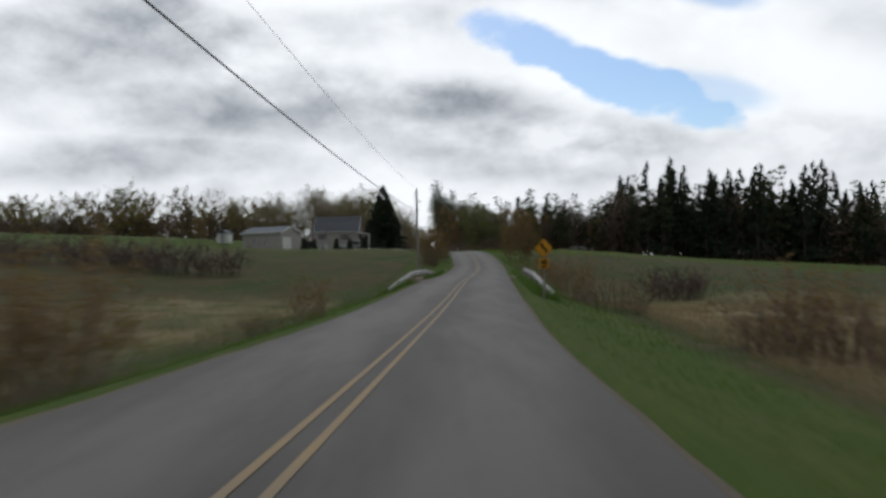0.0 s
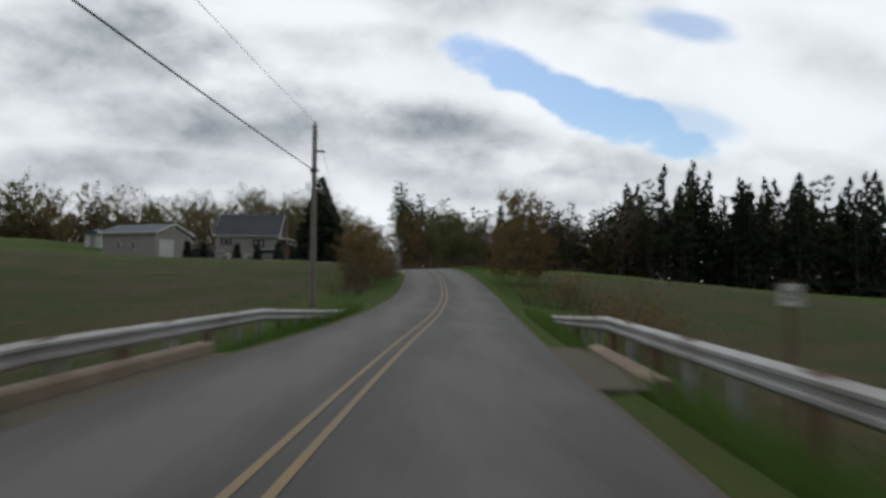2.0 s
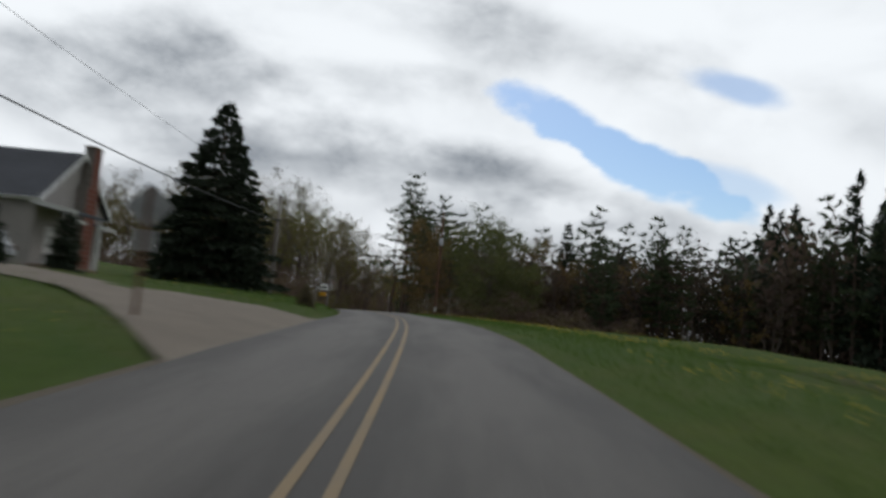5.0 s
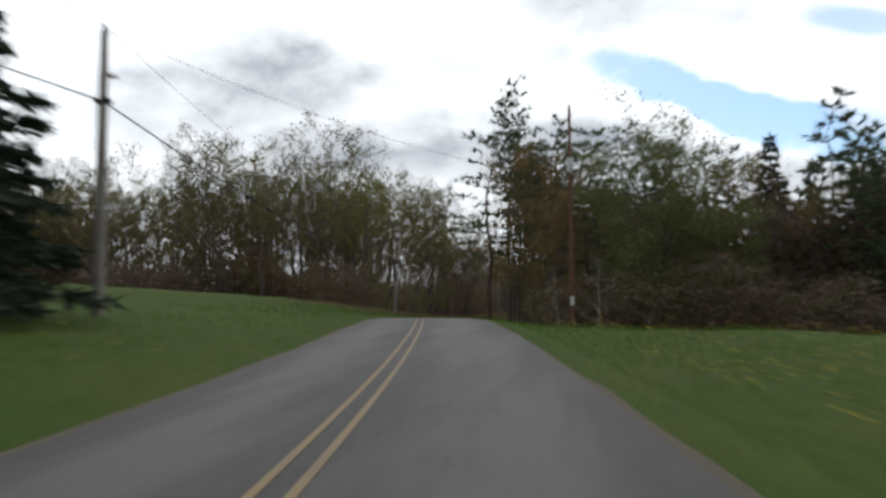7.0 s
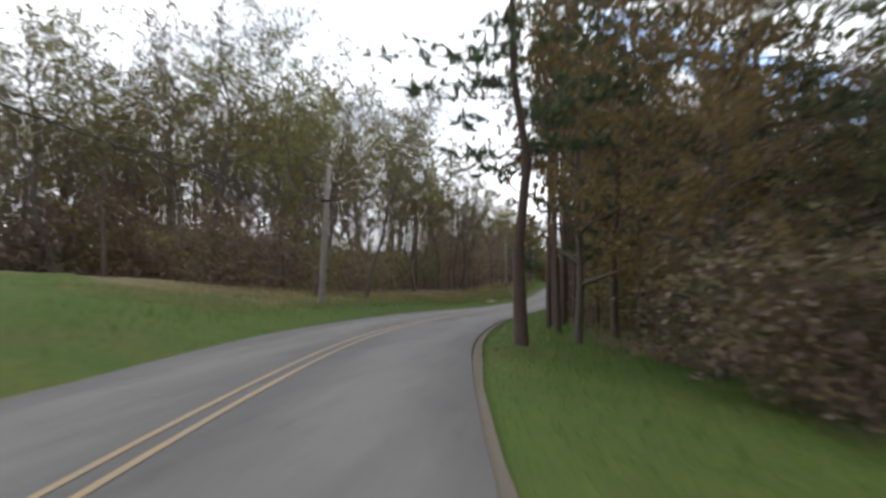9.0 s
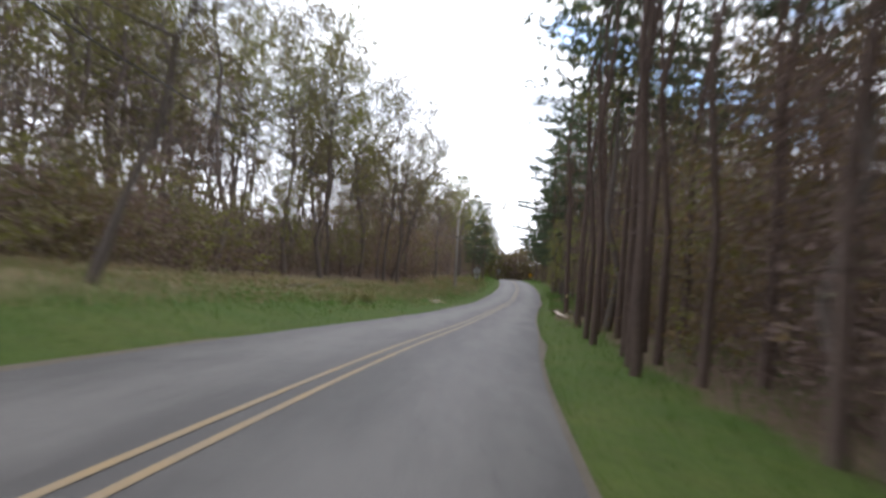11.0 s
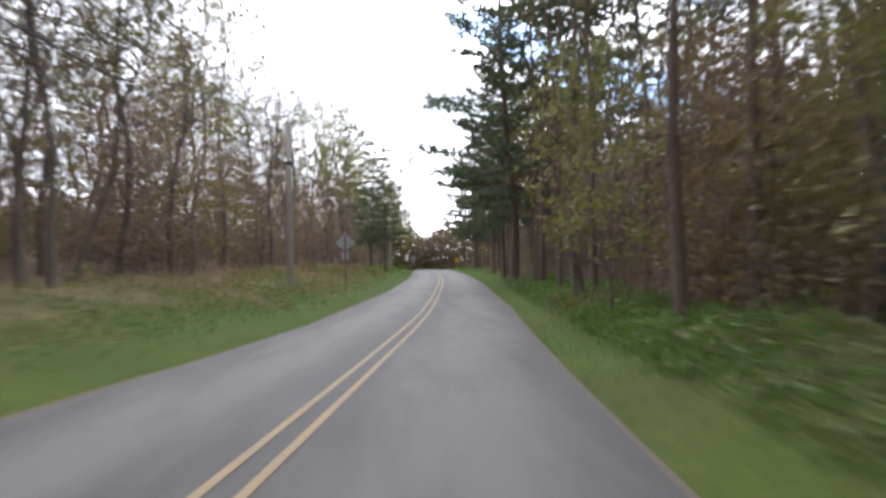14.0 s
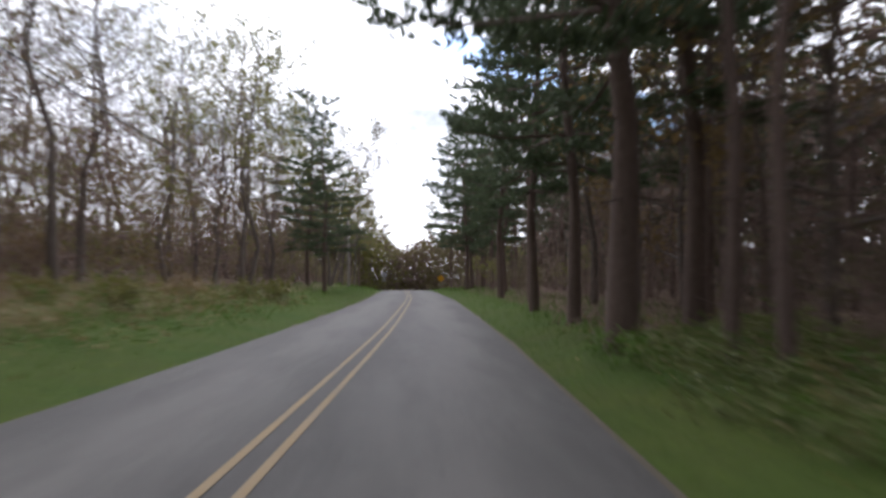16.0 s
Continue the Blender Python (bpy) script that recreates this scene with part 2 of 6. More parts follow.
POLE_GREY = material("weathered_pole", (0.33, 0.30, 0.27), var=0.4, scale=3, tint=(0.20, 0.17, 0.15), bump=0.6, bump_scale=20)
POLE_BROWN = material("brown_pole", (0.22, 0.11, 0.075), var=0.4, scale=3, tint=(0.12, 0.065, 0.05), bump=0.6, bump_scale=20)
WIRE = material("black_cable", (0.025, 0.025, 0.027), rough=0.6)
SIGN_YELLOW = material("sign_yellow", (0.72, 0.36, 0.02), rough=0.45, var=0.2, scale=2, tint=(0.60, 0.29, 0.02))
BLACK = material("black_print", (0.015, 0.015, 0.015), rough=0.6)
WHITE = material("white_paint", (0.78, 0.78, 0.76), rough=0.5, var=0.2, tint=(0.66, 0.66, 0.63))
GREYBACK = material("sign_back", (0.45, 0.46, 0.47), rough=0.45, metal=0.5, var=0.2, tint=(0.36, 0.37, 0.38))
SIDING = material("beige_siding", (0.43, 0.40, 0.37), rough=0.7, var=0.2, scale=2, tint=(0.37, 0.345, 0.32))
SHINGLE = material("slate_shingle", (0.085, 0.09, 0.105), rough=0.9, var=0.4, scale=8, tint=(0.05, 0.053, 0.06), bump=0.5)
SHINGLE_LIGHT = material("grey_metal_roof", (0.115, 0.13, 0.155), rough=0.7, var=0.25, scale=3, tint=(0.085, 0.098, 0.12))
BRICK = material("chimney_brick", (0.26, 0.10, 0.07), rough=0.9, var=0.35, scale=7, tint=(0.17, 0.07, 0.05), bump=0.6, obj=0.3)
MORTAR = material("mortar", (0.33, 0.30, 0.27), rough=0.95)
GLASS = material("window_glass", (0.03, 0.035, 0.04), rough=0.08, spec=0.6)
CONCRETE = material("concrete", (0.34, 0.265, 0.195), rough=0.95, var=0.4, scale=2.2, tint=(0.17, 0.13, 0.095), bump=0.5)
LOG_PALE = material("barkless_log", (0.62, 0.53, 0.44), rough=0.8, var=0.35, scale=5, tint=(0.42, 0.33, 0.26), bump=0.4)
STRAW = material("cut_wood", (0.52, 0.40, 0.26), rough=0.85, var=0.3, tint=(0.36, 0.27, 0.17))
CAR_SILVER = material("silver_car_paint", (0.55, 0.56, 0.58), rough=0.3, metal=0.3, var=0.05)
CAR_DARK = material("dark_car_paint", (0.03, 0.035, 0.04), rough=0.3, var=0.05, spec=0.5)
CAR_WHITE = material("white_car_paint", (0.75, 0.75, 0.74), rough=0.35, var=0.05)
RUBBER = material("tyre_rubber", (0.02, 0.02, 0.02), rough=0.8)


def ground_material():
    """Grass, dry meadow and leaf litter, mixed by where they grow."""
    mat = bpy.data.materials.new("ground_cover")
    mat.use_nodes = True
    nt = mat.node_tree
    L = nt.links.new
    bs = nt.nodes["Principled BSDF"]
    bs.inputs["Roughness"].default_value = 0.95
    bs.inputs["Specular IOR Level"].default_value = 0.1
    pos = nt.nodes.new("ShaderNodeNewGeometry").outputs["Position"]

    def nz(s, d=6):
        n = nt.nodes.new("ShaderNodeTexNoise")
        n.inputs["Scale"].default_value, n.inputs["Detail"].default_value, n.inputs["Roughness"].default_value = s, d, 0.65
        L(pos, n.inputs["Vector"])
        return n.outputs[0]

    def two(f, a, b, lo=0.35, hi=0.65):
        mr = nt.nodes.new("ShaderNodeMapRange")
        L(f, mr.inputs[0])
        mr.inputs[1].default_value, mr.inputs[2].default_value = lo, hi
        mx = _node(nt, "ShaderNodeMix", data_type="RGBA")
        L(mr.outputs[0], mx.inputs[0])
        for k, c in ((6, a), (7, b)):
            if isinstance(c, tuple):
                mx.inputs[k].default_value = (*c, 1)
            else:
                L(c, mx.inputs[k])
        return mx.outputs[2]

    def zone(name, s):
        at = nt.nodes.new("ShaderNodeAttribute")
        at.attribute_name = name
        ad = _node(nt, "ShaderNodeMath", operation="ADD")
        L(at.outputs["Fac"], ad.inputs[0])
        sb = _node(nt, "ShaderNodeMath", operation="MULTIPLY_ADD")
        L(nz(s), sb.inputs[0])
        sb.inputs[1].default_value, sb.inputs[2].default_value = 0.9, -0.45
        L(sb.outputs[0], ad.inputs[1])
        return ad.outputs[0]

    grass = two(nz(0.35), two(nz(6.0), (0.056, 0.094, 0.017), (0.038, 0.068, 0.012)), two(nz(5.0), (0.084, 0.108, 0.022), (0.06, 0.072, 0.02)))
    grass = two(nz(0.11, 4), grass, two(nz(4.0), (0.085, 0.074, 0.03), (0.05, 0.062, 0.02)), 0.54, 0.80)
    dry = two(nz(0.25), two(nz(3.0), (0.30, 0.235, 0.14), (0.16, 0.12, 0.065)), two(nz(2.0), (0.05, 0.068, 0.022), (0.10, 0.083, 0.04)))
    litter = two(nz(0.8), two(nz(9.0), (0.17, 0.115, 0.075), (0.075, 0.05, 0.035)), two(nz(7.0), (0.125, 0.09, 0.056), (0.06, 0.046, 0.031)))
    # olive-brown field growth, its tone lowered to hold the cloud shadow there
    shaded_fallow = two(nz(0.16, 5), two(nz(3.5), (0.052, 0.066, 0.020), (0.034, 0.046, 0.014)), two(nz(2.5), (0.098, 0.070, 0.040), (0.054, 0.048, 0.023)), 0.4, 0.62)
    c = two(zone("shaded_fallow", 0.25), grass, shaded_fallow, 0.3, 0.7)
    c = two(zone("dry", 0.3), c, dry, 0.3, 0.7)
    c = two(zone("litter", 0.5), c, litter, 0.35, 0.65)
    L(c, bs.inputs["Base Color"])
    bn = nt.nodes.new("ShaderNodeBump")
    bn.inputs["Strength"].default_value, bn.inputs["Distance"].default_value = 0.8, 0.08
    L(nz(7.0), bn.inputs["Height"])
    L(bn.outputs[0], bs.inputs["Normal"])
    return mat


def asphalt_material():
    mat = bpy.data.materials.new("worn_asphalt")
    mat.use_nodes = True
    nt = mat.node_tree
    L = nt.links.new
    bs = nt.nodes["Principled BSDF"]
    bs.inputs["Roughness"].default_value = 0.75
    bs.inputs["Specular IOR Level"].default_value = 0.35
    pos = nt.nodes.new("ShaderNodeNewGeometry").outputs["Position"]
    at = nt.nodes.new("ShaderNodeAttribute")
    at.attribute_name = "across"

    def nz(s, d=6, stretch=None):
        n = nt.nodes.new("ShaderNodeTexNoise")
        n.inputs["Scale"].default_value, n.inputs["Detail"].default_value, n.inputs["Roughness"].default_value = s, d, 0.65
        if stretch:
            mp = nt.nodes.new("ShaderNodeMapping")
            L(pos, mp.inputs[0])
            mp.inputs[3].default_value = stretch
            L(mp.outputs[0], n.inputs["Vector"])
        else:
            L(pos, n.inputs["Vector"])
        return n.outputs[0]

    # lanes worn pale, darker along the middle and the edges
    w = _node(nt, "ShaderNodeMath", operation="MULTIPLY")
    L(at.outputs["Fac"], w.inputs[0])
    w.inputs[1].default_value = 2 * math.pi / 3.0
    cs = _node(nt, "ShaderNodeMath", operation="COSINE")
    L(w.outputs[0], cs.inputs[0])
    f = _node(nt, "ShaderNodeMath", operation="MULTIPLY_ADD")
    L(cs.outputs[0], f.inputs[0])
    f.inputs[1].default_value = -0.16
    L(nz(1.0, 6, (1.1, 0.16, 1)), f.inputs[2])
    mr = nt.nodes.new("ShaderNodeMapRange")
    L(f.outputs[0], mr.inputs[0])
    mr.inputs[1].default_value, mr.inputs[2].default_value = 0.34, 0.68
    mx = _node(nt, "ShaderNodeMix", data_type="RGBA")
    L(mr.outputs[0], mx.inputs[0])
    mx.inputs[6].default_value, mx.inputs[7].default_value = (0.052, 0.047, 0.0425, 1), (0.100, 0.092, 0.083, 1)
    g = _node(nt, "ShaderNodeMix", data_type="RGBA", blend_type="MULTIPLY")
    g.inputs[0].default_value = 1.0
    L(mx.outputs[2], g.inputs[6])
    gr = nt.nodes.new("ShaderNodeMapRange")
    L(nz(60, 3), gr.inputs[0])
    gr.inputs[1].default_value, gr.inputs[2].default_value, gr.inputs[3].default_value, gr.inputs[4].default_value = 0.3, 0.7, 0.72, 1.25
    L(gr.outputs[0], g.inputs[7])
    # tar-dark cracks
    vo = nt.nodes.new("ShaderNodeTexVoronoi")
    vo.feature = "DISTANCE_TO_EDGE"
    vo.inputs["Scale"].default_value = 0.33
    dis = _node(nt, "ShaderNodeMix", data_type="RGBA")
    dis.inputs[0].default_value = 0.22
    L(pos, dis.inputs[6])
    nn = nt.nodes.new("ShaderNodeTexNoise")
    nn.inputs["Scale"].default_value = 0.9
    L(pos, nn.inputs["Vector"])
    sc = _node(nt, "ShaderNodeVectorMath", operation="MULTIPLY_ADD")
    L(nn.outputs["Color"], sc.inputs[0])
    sc.inputs[1].default_value = (3, 3, 0)
    L(pos, sc.inputs[2])
    L(sc.outputs[0], vo.inputs["Vector"])
    ck = nt.nodes.new("ShaderNodeMapRange")
    L(vo.outputs["Distance"], ck.inputs[0])
    ck.inputs[1].default_value, ck.inputs[2].default_value, ck.inputs[3].default_value, ck.inputs[4].default_value = 0.002, 0.006, 0.72, 1.0
    g2 = _node(nt, "ShaderNodeMix", data_type="RGBA", blend_type="MULTIPLY")
    g2.inputs[0].default_value = 1.0
    L(g.outputs[2], g2.inputs[6])
    L(ck.outputs[0], g2.inputs[7])
    L(g2.outputs[2], bs.inputs["Base Color"])
    bn = nt.nodes.new("ShaderNodeBump")
    bn.inputs["Strength"].default_value, bn.inputs["Distance"].default_value = 0.4, 0.01
    L(nz(90, 3), bn.inputs["Height"])
    L(bn.outputs[0], bs.inputs["Normal"])
    return mat


GROUND = ground_material()
ASPHALT = asphalt_material()
GRAVEL = material("gravel_shoulder", (0.125, 0.102, 0.076), rough=0.95, var=0.4, scale=22, scale2=1.0, tint=(0.095, 0.08, 0.058), bump=0.9, bump_scale=45)

DRIVE = material("driveway_gravel", (0.22, 0.188, 0.15), rough=0.95, var=0.4, scale=18, scale2=0.7, tint=(0.15, 0.125, 0.10), bump=0.9, bump_scale=40)

# ---- the lie of the land ----
# Road centre: y, x, z, and its bank (rise to the right for each metre across).
ROAD = np.array([(-60, -6.0, -0.2, 0), (-30, -3.7, -0.75, -0.005), (0, -1.38, -1.29, -0.014), (15, -0.35, -1.63, -0.015), (30, 1.0, -1.61, 0.005),
                 (45, 2.33, -1.34, 0.022), (60, 3.71, -1.28, 0.016), (75, 5.36, -1.27, 0.012), (90, 6.69, -0.78, 0.022), (105, 7.37, 0.04, 0.025),
                 (120, 7.69, 0.9, 0.027), (135, 7.63, 1.5, 0.037), (150, 6.92, 1.75, 0.037), (165, 5.51, 1.87, 0.038), (180, 3.62, 2.11, 0.05),
                 (195, 1.34, 2.17, 0.01), (210, -0.3, 1.83, -0.021), (225, -0.55, 1.26, -0.042), (240, 0.02, 0.61, -0.054), (255, 1.16, -0.03, -0.042),
                 (270, 2.05, -0.6, -0.024), (285, 3.28, -1.03, -0.019), (300, 4.68, -1.28, -0.013), (312, 5.55, -1.26, 0.004), (330, 6.68, -1.28, 0.003),
                 (360, 8.0, -1.28, 0.004), (396, 8.6, -1.3, 0), (420, 8.9, -1.6, 0), (480, 8.5, -3.0, 0), (600, 4.0, -4.0, 0), (760, 0.0, -4.0, 0)])
RY = np.arange(-60, 760.1, 1.0)


def _eased(c):
    v = np.interp(RY, ROAD[:, 0], ROAD[:, c])
    k = np.exp(-0.5 * (np.arange(-14, 15) / 5.0) ** 2)
    return np.convolve(np.pad(v, 14, mode="reflect", reflect_type="odd"), k / k.sum(), mode="valid")


RX, RZ, RB = _eased(1), _eased(2), _eased(3)


def xc(y):
    return np.interp(y, RY, RX)


def zc(y):
    return np.interp(y, RY, RZ)


def bank(d, y):
    """Lift by the road's bank, which dies out beside it."""
    a = np.abs(d)
    return np.interp(y, RY, RB) * np.sign(d) * np.minimum(a, 3.4) * np.clip((13.0 - a) / 9.6, 0, 1)


HALF = 2.86
# Height over the road at distances from its centre, left (-) and right (+), along y.
SIDE = np.array([-400, -120, -60, -30, -15, -8, -4.2, -3.4, 3.4, 4.2, 8, 15, 30, 60, 120, 400.0])
LAND_Y = np.array([-60, 0, 40, 52, 60, 72, 84, 105, 122, 150, 175, 195, 225, 260, 300, 760.0])
LAND = np.array([
    [9, 6.0, 0.5, -1.2, -1.6, -1.2, -0.35, -0.05, -0.05, -0.4, -1.2, -2.0, -2.2, -2.2, -2.0, 0],
    [9, 6.0, 0.5, -1.2, -1.6, -1.2, -0.35, -0.05, -0.05, -0.4, -1.2, -2.0, -2.2, -2.2, -2.0, 0],
    [9, 6.5, 0.9, -1.4, -1.9, -1.5, -0.35, -0.05, -0.05, -0.4, -1.4, -2.1, -2.2, -2.0, -1.8, 0],
    [9, 6.6, 1.1, -1.4, -2.1, -2.0, -0.5, -0.05, -0.05, -0.5, -2.0, -2.2, -2.2, -1.9, -1.9, 0],
    [9, 6.7, 1.2, -1.4, -2.1, -2.2, -0.7, -0.05, -0.05, -0.8, -2.3, -2.3, -2.2, -1.8, -2.0, 0],
    [9, 6.9, 1.5, -1.0, -1.6, -1.2, -0.35, -0.05, -0.05, -0.5, -1.7, -1.9, -1.9, -2.2, -4.0, -2],
    [9, 7.0, 1.8, -0.4, -0.8, -0.35, -0.12, -0.05, -0.05, -0.3, -0.9, -1.2, -1.5, -2.8, -4.6, -2],
    [9, 6.5, 2.2, 0.8, 0.2, 0.0, 0.0, -0.03, -0.05, -0.1, -0.15, -0.5, -1.4, -3.9, -6.0, -3],
    [8.5, 6, 2.4, 1.3, 0.9, 0.6, 0.2, -0.03, -0.03, 0.1, 0.1, -0.4, -1.4, -4.4, -7.0, -4],
    [8, 6.8, 2.7, 0.9, 0.7, 0.5, 0.25, -0.03, -0.03, 0.05, 0.0, -0.5, -1.6, -5.0, -8.0, -5],
    [9, 7.5, 4.5, 2.4, 1.0, 0.7, 0.3, -0.03, -0.04, 0.0, 0.1, 0.1, -0.1, -2.8, -6.5, -4],
    [9, 7.2, 4.5, 2.7, 1.6, 0.7, 0.2, -0.03, -0.05, -0.2, -0.9, -1.4, -1.5, -2.3, -6.5, -4],
    [8, 6.2, 4.2, 2.9, 2.0, 0.9, 0.15, -0.03, -0.05, -0.15, -0.5, -1.2, -1.5, -1.7, -5.5, -2],
    [6, 4.5, 3.0, 2.5, 1.5, 0.9, 0.15, -0.03, -0.03, 0.02, 0.1, 0.0, 0.0, -0.5, -3.0, 2],
    [6, 4.5, 3.0, 2.4, 1.5, 0.8, 0.15, -0.03, -0.03, 0.05, 0.3, 0.4, 0.5, 0.5, -1.0, 3],
    [6, 4.5, 3.0, 2.4, 1.5, 0.8, 0.15, -0.03, -0.03, 0.05, 0.3, 0.4, 0.5, 0.5, -1.0, 3]])


def rise(d, y):
    """Height of the ground over the road at distance d from its centre."""
    d, y = np.atleast_1d(np.asarray(d, float)), np.atleast_1d(np.asarray(y, float))
    yy = np.clip(y, LAND_Y[0], LAND_Y[-1])
    k = np.clip(np.searchsorted(LAND_Y, yy, side="right") - 1, 0, len(LAND_Y) - 2)
    f = (yy - LAND_Y[k]) / (LAND_Y[k + 1] - LAND_Y[k])
    f = f * f * (3 - 2 * f)
    dd = np.clip(d, SIDE[0], SIDE[-1])
    j = np.clip(np.searchsorted(SIDE, dd, side="right") - 1, 0, len(SIDE) - 2)
    g = (dd - SIDE[j]) / (SIDE[j + 1] - SIDE[j])
    lo = LAND[k, j] * (1 - g) + LAND[k, j + 1] * g
    hi = LAND[k + 1, j] * (1 - g) + LAND[k + 1, j + 1] * g
    return lo * (1 - f) + hi * f


def ground_z(x, y):
    x, y = np.atleast_1d(np.asarray(x, float)), np.atleast_1d(np.asarray(y, float))
    d = x - xc(y)
    off = np.clip((np.abs(d) - 4.0) / 6.0, 0, 1)
    bumps = 0.10 * np.sin(x * 0.9 + 1.3 * np.sin(y * 0.31)) * np.sin(y * 0.7 + 0.8 * np.sin(x * 0.23)) + 0.07 * np.sin(x * 2.1 + y * 1.3) * np.sin(y * 1.9 - x * 0.7)
    return zc(y) + rise(d, y) + bank(d, y) + off * bumps - 0.04 * (np.abs(d) < HALF + 0.2)


def gz(x, y):
    return float(ground_z(x, y)[0])


def mesh_object(name, verts, faces, mat, parent=None, smooth=False):
    me = bpy.data.meshes.new(name)
    me.from_pydata([tuple(v) for v in verts], [], [tuple(f) for f in faces])
    for m in (mat if isinstance(mat, (list, tuple)) else [mat]):
        me.materials.append(m)
    if smooth:
        me.polygons.foreach_set("use_smooth", np.ones(len(me.polygons), dtype=bool))
    me.update()
    ob = new(name, me)
    ob.parent = parent
    return ob


def woods_edge(y):
    """Distance from the road's centre at which the wood's floor begins, left and right."""
    left = np.interp(y, [150, 210, 228, 246, 292, 306, 340, 760], [60, 40, 17, 18, 16, 10.5, 9, 8])
    right = np.interp(y, [150, 186, 202, 215, 245, 310, 340, 760], [70, 40, 13, 6.6, 5.4, 5.6, 5.6, 6])
    return left, right


def build_ground():
    ys = np.concatenate([[-1500, -900, -500, -250, -120], np.arange(-60, 330, 1.5), np.arange(330, 480, 4), np.arange(480, 760, 20), [800, 900, 1100, 1500, 2500]])
    ds = np.array([-2500, -1200, -700, -400, -280, -200, -150, -120, -100, -85, -72, -60, -52, -45, -39, -34, -30, -26, -23, -20, -17.5, -15, -13, -11.5, -10, -9, -8, -7, -6.2, -5.5, -4.8, -4.2,
                   -3.8, -3.4, -3.05, -2.6, 0])
    ds = np.concatenate([ds, -ds[:-1][::-1]])
    D, Y = np.meshgrid(ds, ys)
    X = D + xc(Y)
    Z = ground_z(X.ravel(), Y.ravel()).reshape(X.shape)
    n, m = D.shape
    idx = np.arange(n * m).reshape(n, m)
    faces = np.stack([idx[:-1, :-1], idx[:-1, 1:], idx[1:, 1:], idx[1:, :-1]], -1).reshape(-1, 4)
    ob = mesh_object("ground", np.stack([X, Y, Z], -1).reshape(-1, 3), faces, GROUND, smooth=True)
    le, ri = woods_edge(Y)
    litter = np.where(D < 0, np.clip((-D - le) / 3.0 + 0.5, 0, 1), np.clip((D - ri) / 2.0 + 0.5, 0, 1)) * (Y > 150)
    litter = np.where((Y < 260) & (Y > 150) & (D > 20), np.clip((Y - 201 - (D - 20) * 0.03) / 8, 0, 1), litter)
    litter = np.where((Y < 245) & (D < -20), np.clip((Y - 226 - (-D - 20) * 0.28) / 12, 0, 1), litter)
    litter = np.maximum(litter, 0.95 * np.exp(-((Y - 273.5) / 4.5) ** 2) * (D > 4.1) * (D < 12))
    dry = np.clip((np.abs(D) - 8.5) / 4, 0, 1) * np.clip((74 - Y) / 18, 0.05, 0.58) * np.clip((44 - np.abs(D)) / 16, 0.12, 1) * (Y < 120) * np.where((D > 0) & (Y < 54), 1.45, 1.0)
    dry = np.maximum(dry, 0.72 * np.clip((-D - 5.5) / 2, 0, 1) * (Y > 222))
    dry = np.maximum(dry, 0.17 * (np.abs(D) > 7.5) * (Y < 150) * (np.abs(D) < 70))
    # fields off the verge, coloured darker as if under cloud; thins out up the road
    shaded_fallow = np.clip((np.abs(D) - 6.5) / 3, 0, 1) * np.clip((np.where(D > 0, 190, 170) - Y) / 90, 0, 1) * np.clip((150 - np.abs(D)) / 60, 0, 1)
    for name, val in (("litter", litter), ("dry", dry), ("shaded_fallow", shaded_fallow)):
        a = ob.data.attributes.new(name, "FLOAT", "POINT")
        a.data.foreach_set("value", val.ravel().astype(np.float32))
    tagged(ob, "rolling spring meadow and leaf-strewn forest floor", "ground", kind="structure")


def strip(name, d0, d1, y0, y1, lift, mat, cols=2, step=1.5, follow=False, wob=0.0, seed=1):
    """A band laid along the road between two distances from its centre."""
    rng = np.random.default_rng(seed)
    ys = np.arange(y0, y1 + 0.01, step)
    ds = np.linspace(d0, d1, cols)
    D, Y = np.meshgrid(ds, ys)
    D = D.copy()
    if wob:
        r = np.convolve(rng.normal(size=len(ys) + 8), np.ones(5) / 5, mode="same")[4:-4] * wob
        e = -1 if abs(d1) > abs(d0) else 0
        D[:, e] += r
        if follow:
            D[:, e] = np.sign(D[:, e]) * np.maximum(np.abs(D[:, e]), HALF + 0.11)
    slope = np.gradient(RX, RY)
    s = np.interp(Y, RY, slope)
    X = xc(Y) + D * np.sqrt(1 + s * s)
    Z = zc(Y) + bank(D, Y) + lift - 0.015 * np.abs(D) * (not follow)
    if follow:
        Z = np.maximum(ground_z(X.ravel(), Y.ravel()).reshape(X.shape), zc(Y) + bank(D, Y) - 0.055) + lift
    n, m = D.shape
    idx = np.arange(n * m).reshape(n, m)
    faces = np.stack([idx[:-1, :-1], idx[:-1, 1:], idx[1:, 1:], idx[1:, :-1]], -1).reshape(-1, 4)
    ob = mesh_object(name, np.stack([X, Y, Z], -1).reshape(-1, 3), faces, mat, smooth=True)
    a = ob.data.attributes.new("across", "FLOAT", "POINT")
    a.data.foreach_set("value", D.ravel().astype(np.float32))
    return ob


build_ground()
road = strip("road", -HALF, HALF, -60, 600, 0.045, ASPHALT, cols=9, wob=0.05)
tagged(road, "two-lane country road of worn grey asphalt", "road", kind="structure")
for k, d in enumerate((-0.14, 0.14)):
    ln = strip("centre_line", d - 0.042, d + 0.042, -60, 520, 0.052, YELLOW)
    tagged(ln, "worn double yellow centre line on asphalt", "road marking", kind="structure")
